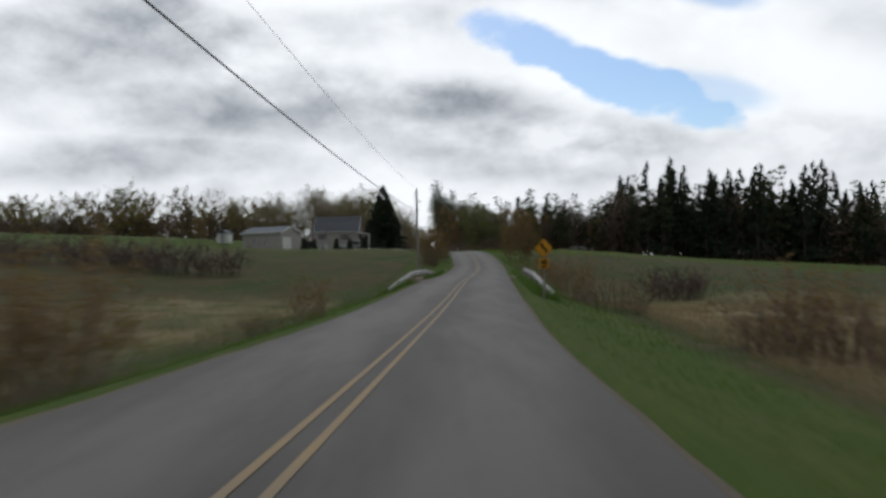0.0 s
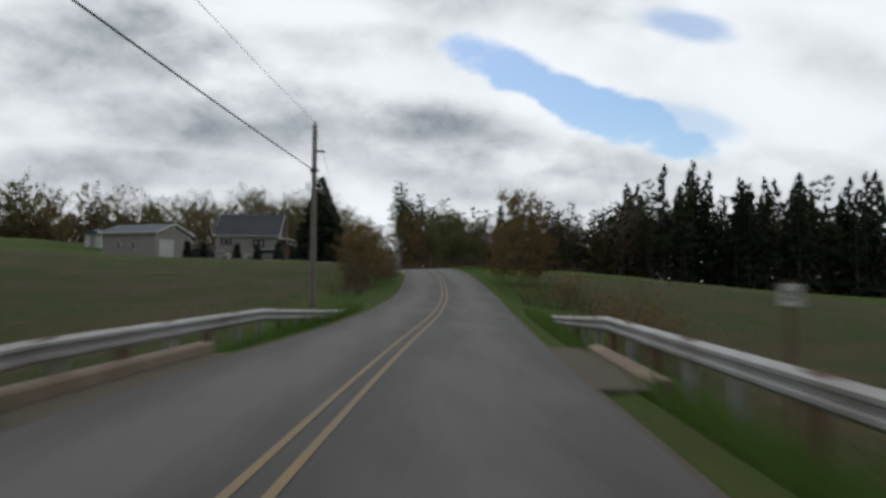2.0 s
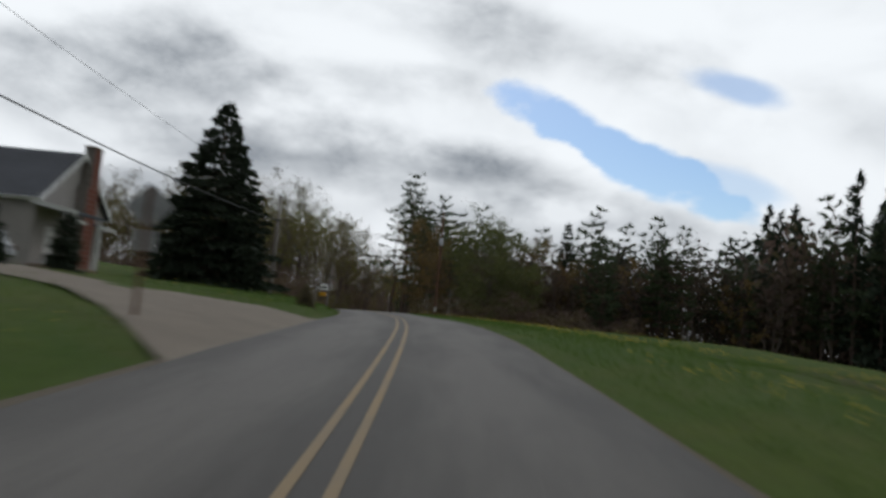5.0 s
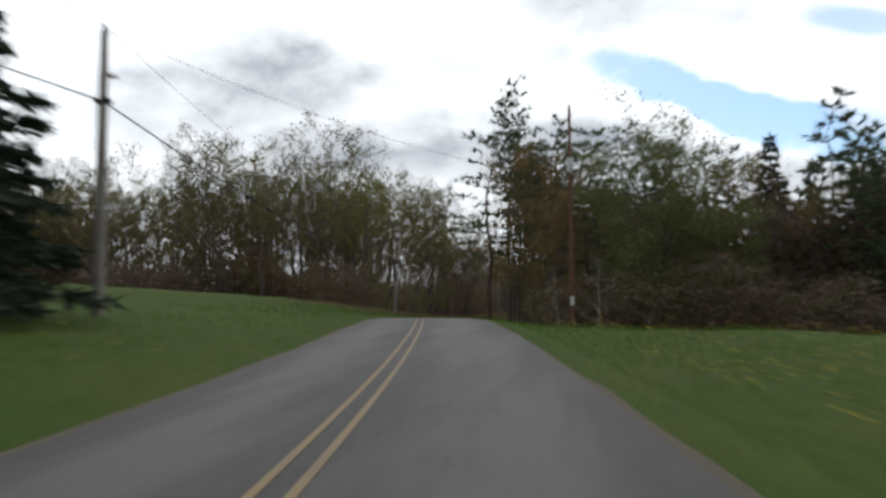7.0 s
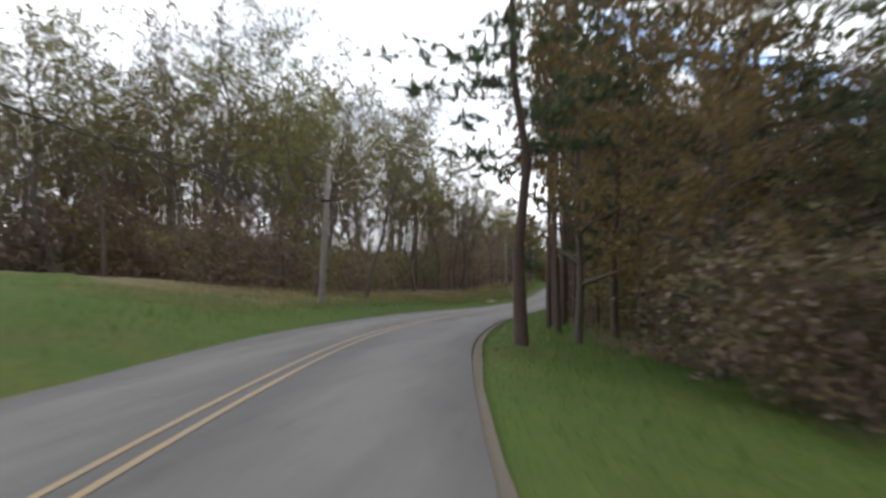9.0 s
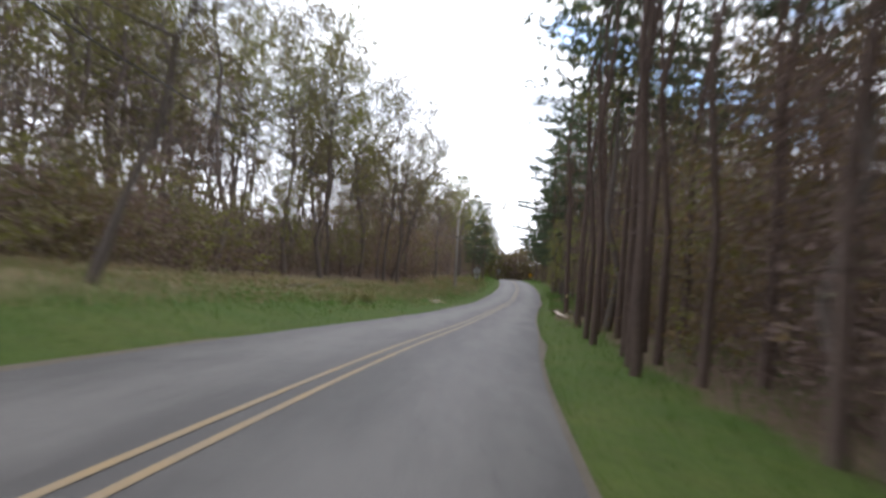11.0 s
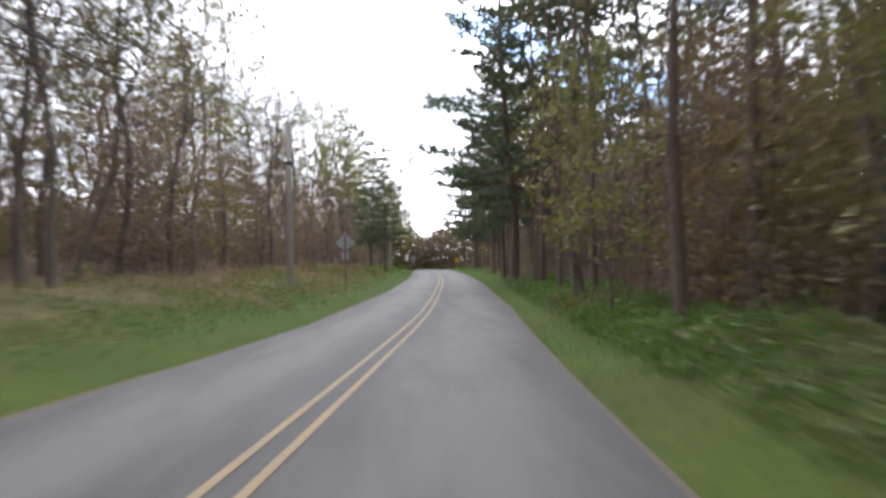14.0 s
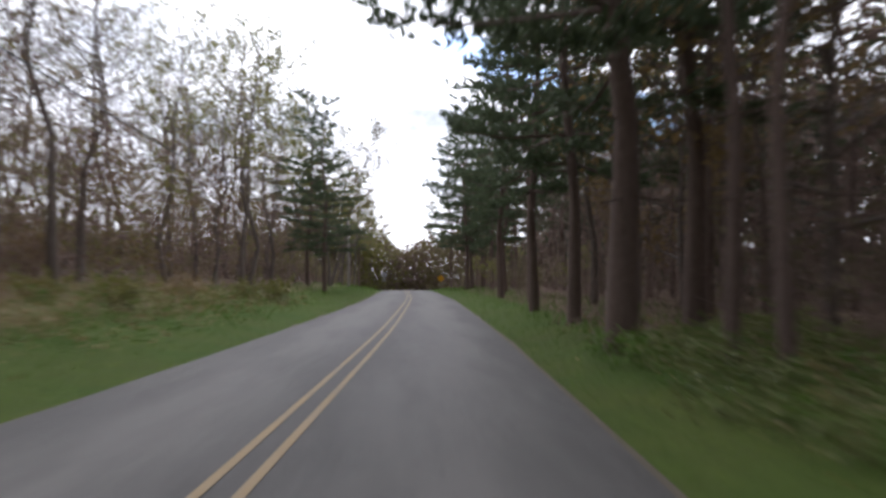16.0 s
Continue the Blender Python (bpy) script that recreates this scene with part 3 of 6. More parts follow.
for k, (a, b) in enumerate(((-3.04, -HALF + 0.02), (HALF - 0.02, 2.97))):
    sh = strip("gravel_shoulder", a, b, -60, 520, 0.02, GRAVEL, cols=3, wob=0.12, follow=True, seed=5 + k)
    tagged(sh, "narrow sandy gravel shoulder beside the asphalt", "road shoulder", kind="structure")

# ---- trees ----


class Shape:
    """Gathers tubes and leaves into one mesh."""

    def __init__(self):
        self.v, self.f = [], []

    def tube(self, pts, radii, n=5):
        base = len(self.v)
        for k, (p, r) in enumerate(zip(pts, radii)):
            a = Vector(pts[min(k + 1, len(pts) - 1)]) - Vector(pts[max(k - 1, 0)])
            a = a.normalized() if a.length > 1e-6 else Vector((0, 0, 1))
            s = a.cross(Vector((1, 0, 0)) if abs(a.x) < 0.8 else Vector((0, 1, 0))).normalized()
            q = a.cross(s)
            for j in range(n):
                w = 2 * math.pi * j / n
                self.v.append(Vector(p) + r * (math.cos(w) * s + math.sin(w) * q))
        for k in range(len(pts) - 1):
            for j in range(n):
                i0, i1 = base + k * n + j, base + k * n + (j + 1) % n
                self.f.append((i0, i1, i1 + n, i0 + n))
        if n < 5:
            return
        top = base + (len(pts) - 1) * n
        self.f.append(tuple(range(top, top + n)))

    def leaf(self, p, size, rng, flat=0.0):
        """A small pointed leaf or leaf clump."""
        a = Vector(rng.normal(size=3))
        a.z *= 1 - flat
        a = a.normalized() * size
        b = Vector(rng.normal(size=3))
        b = (b - b.project(a))
        b = b.normalized() * size * 0.55
        i = len(self.v)
        p = Vector(p)
        self.v += [p - a * 0.45 - b * 0.6, p - a * 0.3 + b * 0.7, p + a * 0.75]
        self.f.append((i, i + 1, i + 2))

    def needles(self, p, way, length, width, rng, n=4):
        """A tuft of narrow blades fanned about a way."""
        p, way = Vector(p), Vector(way).normalized()
        for _ in range(n):
            w = (way + Vector(rng.normal(size=3)) * 0.55).normalized()
            s = w.cross(Vector(rng.normal(size=3))).normalized() * width
            i = len(self.v)
            self.v += [p - s * 1.25, p + s * 1.25, p + w * length]
            self.f.append((i, i + 1, i + 2))

    def put(self, name, mat, parent=None, smooth=False):
        return mesh_object(name, self.v, self.f, mat, parent, smooth)


def broadleaf(seed, h, spread, n_limb, n_leaf, leaf_size, first=0.4, lean=0.04, r0=None, twigs=4, sides=4):
    """Trunk, rising limbs in a rounded crown, branches and twigs, with leaves clustered at the twigs' ends. Returns two shapes."""
    rng = np.random.default_rng(seed)
    wood, crown = Shape(), Shape()
    r0 = r0 or 0.0072 * h + 0.03
    top = Vector((rng.normal() * lean * h, rng.normal() * lean * h, h))
    spine = []
    for k in range(8):
        f = k / 7
        bend = 0.016 * h * (0 < k < 7)
        spine.append(Vector((top.x * f + rng.normal() * bend, top.y * f + rng.normal() * bend, h * 0.95 * f)))
    spine[0].z = -0.35
    wood.tube(spine, [r0 * 1.35 if k == 0 else r0 * (1 - 0.88 * k / 7) for k in range(8)], 7)
    tips = []
    for k in range(n_limb):
        f = first + (0.97 - first) * (k + rng.random()) / n_limb
        q = f * 7
        i = min(int(q), 6)
        start = spine[i].lerp(spine[i + 1], q - i)
        g = (f - first) / (1 - first)
        az = k * 2.4 + rng.normal() * 0.5
        out = Vector((math.cos(az), math.sin(az), 0))
        reach = spread * (0.55 + 0.6 * rng.random()) * math.sqrt(max(0.14, 1 - (1.55 * g - 0.6) ** 2))
        up = reach * (0.30 + 0.42 * g + 0.35 * rng.random())
        mid = start + out * reach * 0.55 + Vector((0, 0, up * 0.32)) + Vector(rng.normal(size=3)) * reach * 0.05
        end = start + out * reach + Vector((0, 0, up)) + Vector(rng.normal(size=3)) * reach * 0.06
        r = r0 * 0.42 * (1.15 - f) + 0.012
        wood.tube([start, mid, end], [r, r * 0.62, r * 0.18], sides)
        for j in range(twigs):
            e = 0.3 + 0.7 * (j + rng.random()) / twigs
            s = start.lerp(mid, e * 2) if e < 0.5 else mid.lerp(end, e * 2 - 1)
            w = (out * 0.5 + Vector((rng.normal() * 0.8, rng.normal() * 0.8, 0.3 + abs(rng.normal()) * 0.6))).normalized() * reach * (0.22 + 0.26 * rng.random())
            (wood if n_leaf else crown).tube([s, s + w], [r * 0.34 + 0.004, 0.004], 3)
            tips.append((s + w * 0.55, w * 0.5))
            if twigs > 3 and n_leaf:
                for _ in range(2):
                    t = s + w * (0.35 + 0.5 * rng.random())
                    v = (w.normalized() + Vector(rng.normal(size=3)) * 0.7).normalized() * w.length * 0.55
                    wood.tube([t, t + v], [r * 0.16 + 0.003, 0.003], 3)
                    tips.append((t + v * 0.6, v * 0.5))
        tips.append((mid.lerp(end, 0.6), (end - mid) * 0.4))
    weight = rng.random(len(tips)) ** 1.5 + 0.08
    pick = rng.choice(len(tips), size=n_leaf, p=weight / weight.sum()) if n_leaf else []
    for n in pick:
        s, w = tips[n]
        p = s + w * rng.normal() * 0.8 + Vector(rng.normal(size=3)) * spread * 0.075
        crown.leaf(p, leaf_size * (0.6 + 0.8 * rng.random()), rng)
    return wood, crown


def pine(seed, h, reach, first=0.35, tufts=1.0, dead=0.6, r0=None, size=0.5, twiggy=4, fan=3, whorl=1.0):
    """A white pine: whorls of level branches with flat plumes of needles, dead stubs below."""
    rng = np.random.default_rng(seed)
    wood, crown = Shape(), Shape()
    r0 = r0 or 0.0078 * h + 0.035
    spine = [Vector((rng.normal() * 0.004 * h * k, rng.normal() * 0.004 * h * k, h * k / 6)) for k in range(7)]
    spine[0].z = -0.35
    wood.tube(spine, [r0 * 1.25 if k == 0 else r0 * (1 - 0.9 * k / 6) for k in range(7)], 8)
    z = 0.12 * h
    while z < h * 0.985:
        f = z / h
        q = f * 6
        i = min(int(q), 5)
        c = spine[i].lerp(spine[i + 1], q - i)
        live = f > first
        n = rng.integers(3, 6)
        a0 = rng.random() * 6.28
        for j in range(n):
            if not live and rng.random() > dead:
                continue
            az = a0 + j * 6.283 / n + rng.normal() * 0.25
            if live:
                g = (f - first) / (1 - first)
                ln = reach * (0.3 + 0.85 * rng.random()) * (1.0 - 0.72 * g ** 1.3) * min(1, 0.6 + 2.0 * g)
                up = ln * (-0.08 + 0.5 * g + 0.12 * rng.normal())
            else:
                ln = reach * (0.10 + 0.30 * rng.random())
                up = ln * (-0.12 + 0.15 * rng.normal())
            way = Vector((math.cos(az) * ln, math.sin(az) * ln, up))
            m = c + way * 0.55 + Vector((0, 0, -0.04 * ln))
            e = c + way
            r = 0.012 + 0.014 * ln * (0.5 if not live else 1)
            wood.tube([c, m, e] if fan > 2 else [c, e], [r, r * 0.6, 0.006] if fan > 2 else [r, 0.006], 3)
            if not live:
                for _ in range(twiggy):
                    s = c.lerp(e, 0.25 + 0.75 * rng.random())
                    wood.tube([s, s + Vector(rng.normal(size=3)) * ln * 0.2], [0.008, 0.003], 3)
            else:
                side = Vector((-math.sin(az), math.cos(az), 0))
                k = max(4, int(ln * 7.5 * tufts))
                for _ in range(k):
                    g2 = 0.38 + 0.66 * rng.random()
                    p = c.lerp(m, g2 * 2) if g2 < 0.5 else m.lerp(e, g2 * 2 - 1)
                    p = p + side * rng.normal() * ln * 0.17 + Vector((0, 0, abs(rng.normal()) * 0.13))
                    crown.needles(p, way.normalized() + side * rng.normal() * 0.8 + Vector((0, 0, 0.35)), size * (0.7 + 0.6 * rng.random()), size * 0.13, rng, fan)
        z += whorl * (1.15 if live else 0.95) * (0.7 + 0.6 * rng.random()) * (h / 20) ** 0.5
    return wood, crown


def spruce(seed, h, reach, first=0.06, dens=1.0, size=0.55, fan=3, step=0.42):
    """A dense conical spruce with drooping boughs."""
    rng = np.random.default_rng(seed)
    wood, crown = Shape(), Shape()
    wood.tube([(0, 0, -0.35), (0, 0, h * 0.5), (0, 0, h)], [0.014 * h + 0.04, 0.008 * h, 0.01], 7)
    z = first * h
    while z < h * 0.99:
        g = (z / h - first) / (1 - first)
        n = int(7 + 5 * (1 - g))
        a0 = rng.random() * 6.28
        for j in range(n):
            az = a0 + j * 6.283 / n + rng.normal() * 0.2
            ln = reach * (1 - g) ** 0.85 * (0.72 + 0.42 * rng.random()) + 0.12
            c = Vector((0, 0, z + rng.normal() * 0.08))
            e = c + Vector((math.cos(az) * ln, math.sin(az) * ln, -0.22 * ln + 0.25 * g * ln))
            m = c.lerp(e, 0.55) + Vector((0, 0, -0.06 * ln))
            wood.tube([c, e], [0.03 + 0.004 * ln, 0.006], 3)
            side = Vector((-math.sin(az), math.cos(az), 0))
            way = (e - c).normalized()
            for _ in range(max(3, int(ln * 5 * dens))):
                q = 0.2 + 0.85 * math.sqrt(rng.random())
                p = c.lerp(e, q) + side * rng.normal() * ln * 0.13
                crown.needles(p, way + side * rng.normal() * 0.7 + Vector((0, 0, -0.35)), size * (0.7 + 0.6 * rng.random()), size * 0.18, rng, fan)
        z += step * (0.7 + 0.5 * rng.random()) * (h / 13)
    return wood, crown


def spire(seed, h, reach, first, n, size, tiers=9):
    """A close-grown conifer seen from afar: a ragged spire of needle sprays."""
    rng = np.random.default_rng(seed)
    wood, crown = Shape(), Shape()
    wood.tube([(0, 0, -0.35), (0, 0, h * 0.5), (0, 0, h * 0.97)], [0.22, 0.14, 0.02], 5)
    boughs = []
    for k in range(tiers * 6):
        g = ((k + rng.random()) / (tiers * 6)) ** 0.9
        ln = reach * ((1 - g) ** 0.75 * (0.45 + 0.8 * rng.random()) + 0.03)
        boughs.append((first * h + (1 - first) * h * g, rng.random() * 6.283, ln, ln * (0.28 * g - 0.12 + 0.1 * rng.normal())))
    for _ in range(n):
        z, az, ln, up = boughs[rng.integers(len(boughs))]
        q = rng.random() ** 0.6
        a = az + rng.normal() * 0.22
        fine = 0.4 + 0.6 * min(1.0, ln / (0.6 * reach))
        p = Vector((math.cos(a) * ln * q, math.sin(a) * ln * q, z + up * q + rng.normal() * 0.25))
        crown.needles(p, Vector((math.cos(a), math.sin(a), 0.15 + 0.5 * rng.normal())), size * fine * (0.6 + 0.8 * rng.random()), size * fine * 0.2, rng, 1)
    crown.needles((0, 0, h * 0.95), (0, 0, 1), 1.0, 0.12, rng, 4)
    return wood, crown


def brush(seed, h, spread, n_stem, n_leaf, leaf_size, stem_r=0.012, twigs=4):
    """A thicket of bare stems with a little leaf."""
    rng = np.random.default_rng(seed)
    wood, crown = Shape(), Shape()
    for k in range(n_stem):
        a, q = rng.random() * 6.283, 0.42 * math.sqrt(rng.random())
        b = Vector((math.cos(a) * q * spread, math.sin(a) * q * spread, -0.15))
        hh = h * (0.5 + 0.55 * rng.random())
        o = Vector((b.x * 0.55 + rng.uniform(-0.25, 0.25) * spread, b.y * 0.55 + rng.uniform(-0.25, 0.25) * spread, 0))
        m, e = b + o * 0.35 + Vector((0, 0, hh * 0.55)), b + o + Vector((0, 0, hh))
        wood.tube([b, m, e], [stem_r * 1.4, stem_r, stem_r * 0.25], 3)
        for _ in range(twigs):
            s = b.lerp(m, 0.5 + 0.5 * rng.random()) if rng.random() < 0.4 else m.lerp(e, rng.random())
            t = s + Vector((rng.normal() * 0.16, rng.normal() * 0.16, 0.12 + 0.2 * rng.random())) * h * 0.55
            wood.tube([s, t], [stem_r * 0.45, stem_r * 0.15], 3)
            for _ in range(max(0, round(n_leaf / (n_stem * twigs)))):
                crown.leaf(s.lerp(t, rng.random()) + Vector(rng.normal(size=3)) * 0.1 * h * 0.3, leaf_size * (0.6 + 0.8 * rng.random()), rng)
    return wood, crown


KINDS = {
    # key: (name, label, category, maker, bark, leaf)
    "maple_a": ("maple_tree", "woodland tree with a rounded crown of yellow-green spring leaves", "tree", lambda: broadleaf(11, 17, 4.2, 19, 2150, 0.185, 0.42), BARK, LEAF),
    "maple_b": ("maple_tree", "tall thin-trunked tree with opening yellow-green leaves", "tree", lambda: broadleaf(12, 20, 3.4, 19, 2000, 0.185, 0.52), BARK, LEAF),
    "maple_c": ("maple_tree", "leaning woodland tree with olive-brown new foliage", "tree", lambda: broadleaf(13, 16, 4.3, 18, 2000, 0.185, 0.38, 0.08), BARK, LEAF_OLIVE),
    "bare_a": ("bare_tree", "bare grey tree with fine upright twigs", "tree", lambda: broadleaf(21, 17, 3.4, 20, 700, 0.12, 0.36, 0.05, None, 5), BARK, BUD),
    "bare_b": ("bare_tree", "tall bare trunk with a thin twiggy crown", "tree", lambda: broadleaf(22, 19, 2.5, 18, 600, 0.13, 0.5, 0.05, None, 4), BARK, LEAF_RUST),
    "rust_a": ("budding_tree", "budding tree with rusty brown young leaves", "tree", lambda: broadleaf(31, 13, 3.6, 22, 4300, 0.17, 0.14), BARK, LEAF_RUST),
    "edge_a": ("maple_tree", "broad tall tree at the wood's edge, in olive new leaf", "tree", lambda: broadleaf(14, 19, 5.2, 26, 4300, 0.19, 0.38, 0.03), BARK, LEAF_OLIVE),
    "green_a": ("leafy_tree", "full green broadleaf tree at the wood's edge", "tree", lambda: broadleaf(41, 13.5, 5.0, 50, 28000, 0.145, 0.05), BARK, LEAF_GREEN),
    "young_a": ("sapling", "young tree with bright yellow-green leaves", "tree", lambda: broadleaf(51, 7, 1.9, 17, 1400, 0.13, 0.15, 0.05, 0.045), BARK, LEAF),
    "pine_a": ("pine_tree", "tall white pine with level plumes of dark needles", "tree", lambda: pine(61, 20, 4.4, 0.34, 0.8), BARK_PINE, NEEDLE),
    "pine_b": ("pine_tree", "tall pine with dead lower branches and a high crown", "tree", lambda: pine(62, 22, 3.8, 0.55, 0.55, 0.9, 0.142, 0.5, 2), BARK_PINE, NEEDLE),
    "pine_c": ("pine_tree", "broad white pine with boughs almost to the ground", "tree", lambda: pine(63, 22, 5.4, 0.2, 3.0, 0.8, 0.23, 0.33), BARK_PINE, NEEDLE),
    "pine_d": ("pine_tree", "close-grown pine trunk with dead stubs and thin top", "tree", lambda: pine(64, 21, 2.8, 0.62, 0.6, 1.0, 0.112, 0.5, 2), BARK_PINE, NEEDLE),
    "spruce_a": ("spruce_tree", "dense dark conical spruce standing on the lawn", "tree", lambda: spruce(71, 13.2, 4.7, 0.075, 2.4, 0.40, 3, 0.36), BARK_PINE, NEEDLE_DARK),
    "spruce_b": ("spruce_tree", "narrow dark spruce at the wood's edge", "tree", lambda: spruce(72, 17, 2.7, 0.05, 1.2, 0.5), BARK_PINE, NEEDLE_DARK),
    "rust_b": ("budding_tree", "bushy budding tree with rusty young leaves", "tree", lambda: broadleaf(32, 7.5, 2.7, 30, 5200, 0.15, 0.05, 0.04, 0.07, 4), BARK, LEAF_RUST),
    "hedge_a": ("leafy_bush", "tall twiggy bush with green and rusty young leaves", "bush", lambda: brush(84, 4.0, 4.2, 100, 4500, 0.13), TWIG, LEAF_DIM),
    "brush_a": ("bush", "twiggy roadside bush with small rusty buds", "bush", lambda: brush(81, 3.4, 3.0, 40, 1050, 0.11), TWIG, LEAF_RUST),
    "brush_b": ("bush", "bare reddish-grey thicket of thin stems", "bush", lambda: brush(82, 2.4, 4.0, 58, 400, 0.09), DARK_TWIG, LEAF_RUST),
    "thicket": ("thicket", "dense reddish-brown thicket of bare budding stems", "bush", lambda: brush(85, 2.4, 4.2, 100, 2400, 0.085, 0.011), DARK_TWIG, DARK_TWIG),
    "brush_c": ("bush", "low leafy bush with fresh green leaves", "bush", lambda: brush(83, 1.2, 1.6, 26, 1100, 0.1), TWIG, LEAF),
    "snag": ("dead_tree", "pale dead tree with forked bare limbs", "tree", lambda: broadleaf(91, 4.8, 1.55, 10, 0, 0.1, 0.10, 0.12, 0.06, 7), BARK_PALE, BARK_PALE),
    "arbor": ("arborvitae", "small dark pointed evergreen in a garden row", "shrub", lambda: spruce(95, 2.3, 0.5, 0.03, 2.2, 0.3, 2, 0.9), BARK, NEEDLE_DARK),
    "round_bush": ("evergreen_shrub", "rounded rusty-green evergreen shrub on the lawn", "shrub", lambda: spruce(96, 2.0, 1.05, 0.03, 2.6, 0.2, 3, 0.6), BARK, LEAF_DIM),
}
MADE = {}


def plant(key, x, y, turn=0.0, size=1.0, wide=None, group="", label="", sink=0.0):
    name, lab, cat, maker, bark, leaf = KINDS[key]
    m = pose(x, y, gz(x, y) - sink, 0, 0, turn) @ Matrix.Diagonal((wide or size, wide or size, size, 1))
    if key in MADE:
        ob = copy_thing(MADE[key], m @ Matrix.Diagonal(tuple(1 / s for s in MADE[key].scale) + (1,)))
    else:
        ob = new(name)
        wood, crown = maker()
        wood.put("trunk" if cat == "tree" else "stem", bark, ob, True)
        if crown.f:
            top = crown.put("twig_crown" if leaf == bark else "crown" if cat == "tree" else "foliage", leaf, ob)
            if leaf == bark:
                tagged(top, kind="stuff")
        MADE[key] = ob
        ob.matrix_basis = m
    tagged(ob, label or lab, cat, group)
    return ob


rng = np.random.default_rng(7)
TREES = []


def free(x, y, gap):
    return all((x - a) ** 2 + (y - b) ** 2 > gap * gap for a, b in TREES)


def scatter(keys, weights, n, y0, y1, d0, d1, gap, size=(0.85, 1.15), group="", bias=1.0, tries=14):
    for _ in range(n):
        for _ in range(tries):
            y = y0 + (y1 - y0) * rng.random()
            d = d0 + (d1 - d0) * rng.random() ** bias
            x = float(xc(y)) + d
            if free(x, y, gap):
                TREES.append((x, y))
                plant(keys[rng.choice(len(keys), p=weights)], x, y, 360 * rng.random(), size[0] + (size[1] - size[0]) * rng.random(), group=group)
                break


# Single trees of the open stretch.
plant("spruce_a", -8.1, 170, 20, 1.05)
TREES.append((-8.1, 170))

# ---- the woods ----
# Pines and broadleaf trees along the right of the road, past the crest.
R = "trees right of the road"
Lf = "trees left of the road"
for x, y, k, s, w in ((3.8, 212.3, "pine_a", 0.72, 0.92), (5.4, 216.0, "rust_a", 1.04, 0.95), (6.0, 233.0, "pine_a", 0.95, 0.75), (8.6, 233.5, "pine_b", 0.86, 0.9), (11.5, 217.0, "pine_c", 0.74, 0.85), (9.2, 214.0, "rust_a", 0.95, 0.95),
                      (15.5, 209.0, "green_a", 0.96, 1.08), (20.0, 212.0, "green_a", 0.66, 0.8), (24.9, 229.6, "pine_a", 0.9, 0.8), (29.2, 230.3, "spruce_b", 1.12, 1.1), (19.0, 226.0, "pine_c", 0.75, 0.75),
                      (13.4, 231.0, "pine_a", 0.82, 0.8), (27.5, 214.0, "rust_a", 0.8, 0.9), (34.0, 222.0, "pine_a", 0.8, 0.75), (17.6, 219.0, "pine_c", 0.66, 0.8), (22.6, 217.5, "rust_a", 1.05, 1.1), (8.2, 209.5, "rust_a", 0.72, 0.8), (7.0, 221.0, "pine_c", 0.7, 0.6)):
    plant(k, x, y, 60 * s * x, s, w, group=R)
    TREES.append((x, y))
# The tall edge of the wood across the field.
for x, y, k, s in ((-16.3, 239.2, "edge_a", 1.06), (-33.6, 244.7, "edge_a", 1.05), (-23.5, 238.5, "maple_a", 1.04), (-9.4, 237.5, "maple_c", 0.88), (-41.4, 243.5, "maple_c", 1.18), (-28.2, 241.0, "maple_c", 1.05),
                   (-20.2, 242.0, "bare_a", 1.1), (-50.0, 247.5, "edge_a", 0.9), (-37.8, 247.5, "bare_a", 1.15), (-59.0, 251.0, "maple_a", 1.05), (-12.6, 241.5, "maple_b", 0.8),
                   (-13.2, 283.0, "edge_a", 1.12), (-12.0, 293.0, "maple_a", 1.28), (-10.2, 300.0, "edge_a", 1.12), (-14.8, 272.0, "maple_b", 1.15), (-8.0, 309.0, "maple_c", 1.15), (-11.4, 288.0, "maple_b", 1.15), (-9.0, 304.5, "maple_a", 1.05), (-17.0, 262.0, "maple_a", 1.05),
                   (2.0, 365.3, "pine_c", 0.64), (0.2, 371.0, "pine_c", 0.7), (-2.3, 356.8, "maple_a", 0.95), (-6.4, 334.2, "bare_a", 1.0), (-5.4, 340.0, "bare_b", 0.85), (-4.6, 349.0, "maple_b", 0.75), (-7.4, 242.5, "maple_c", 0.92)):
    plant(k, x, y, 40 * s * x, s, group=Lf)
    TREES.append((x, y))
plant("snag", 11.6, 310.0, 100, 0.5, group=R, label="dead fallen-in tree with pale dry twigs")
plant("snag", 8.6, 198.4, 40, 0.75, group=R)
plant("snag", 10.9, 199.8, 190, 1.0, group=R, label="small bare grey tree with upright forked limbs")
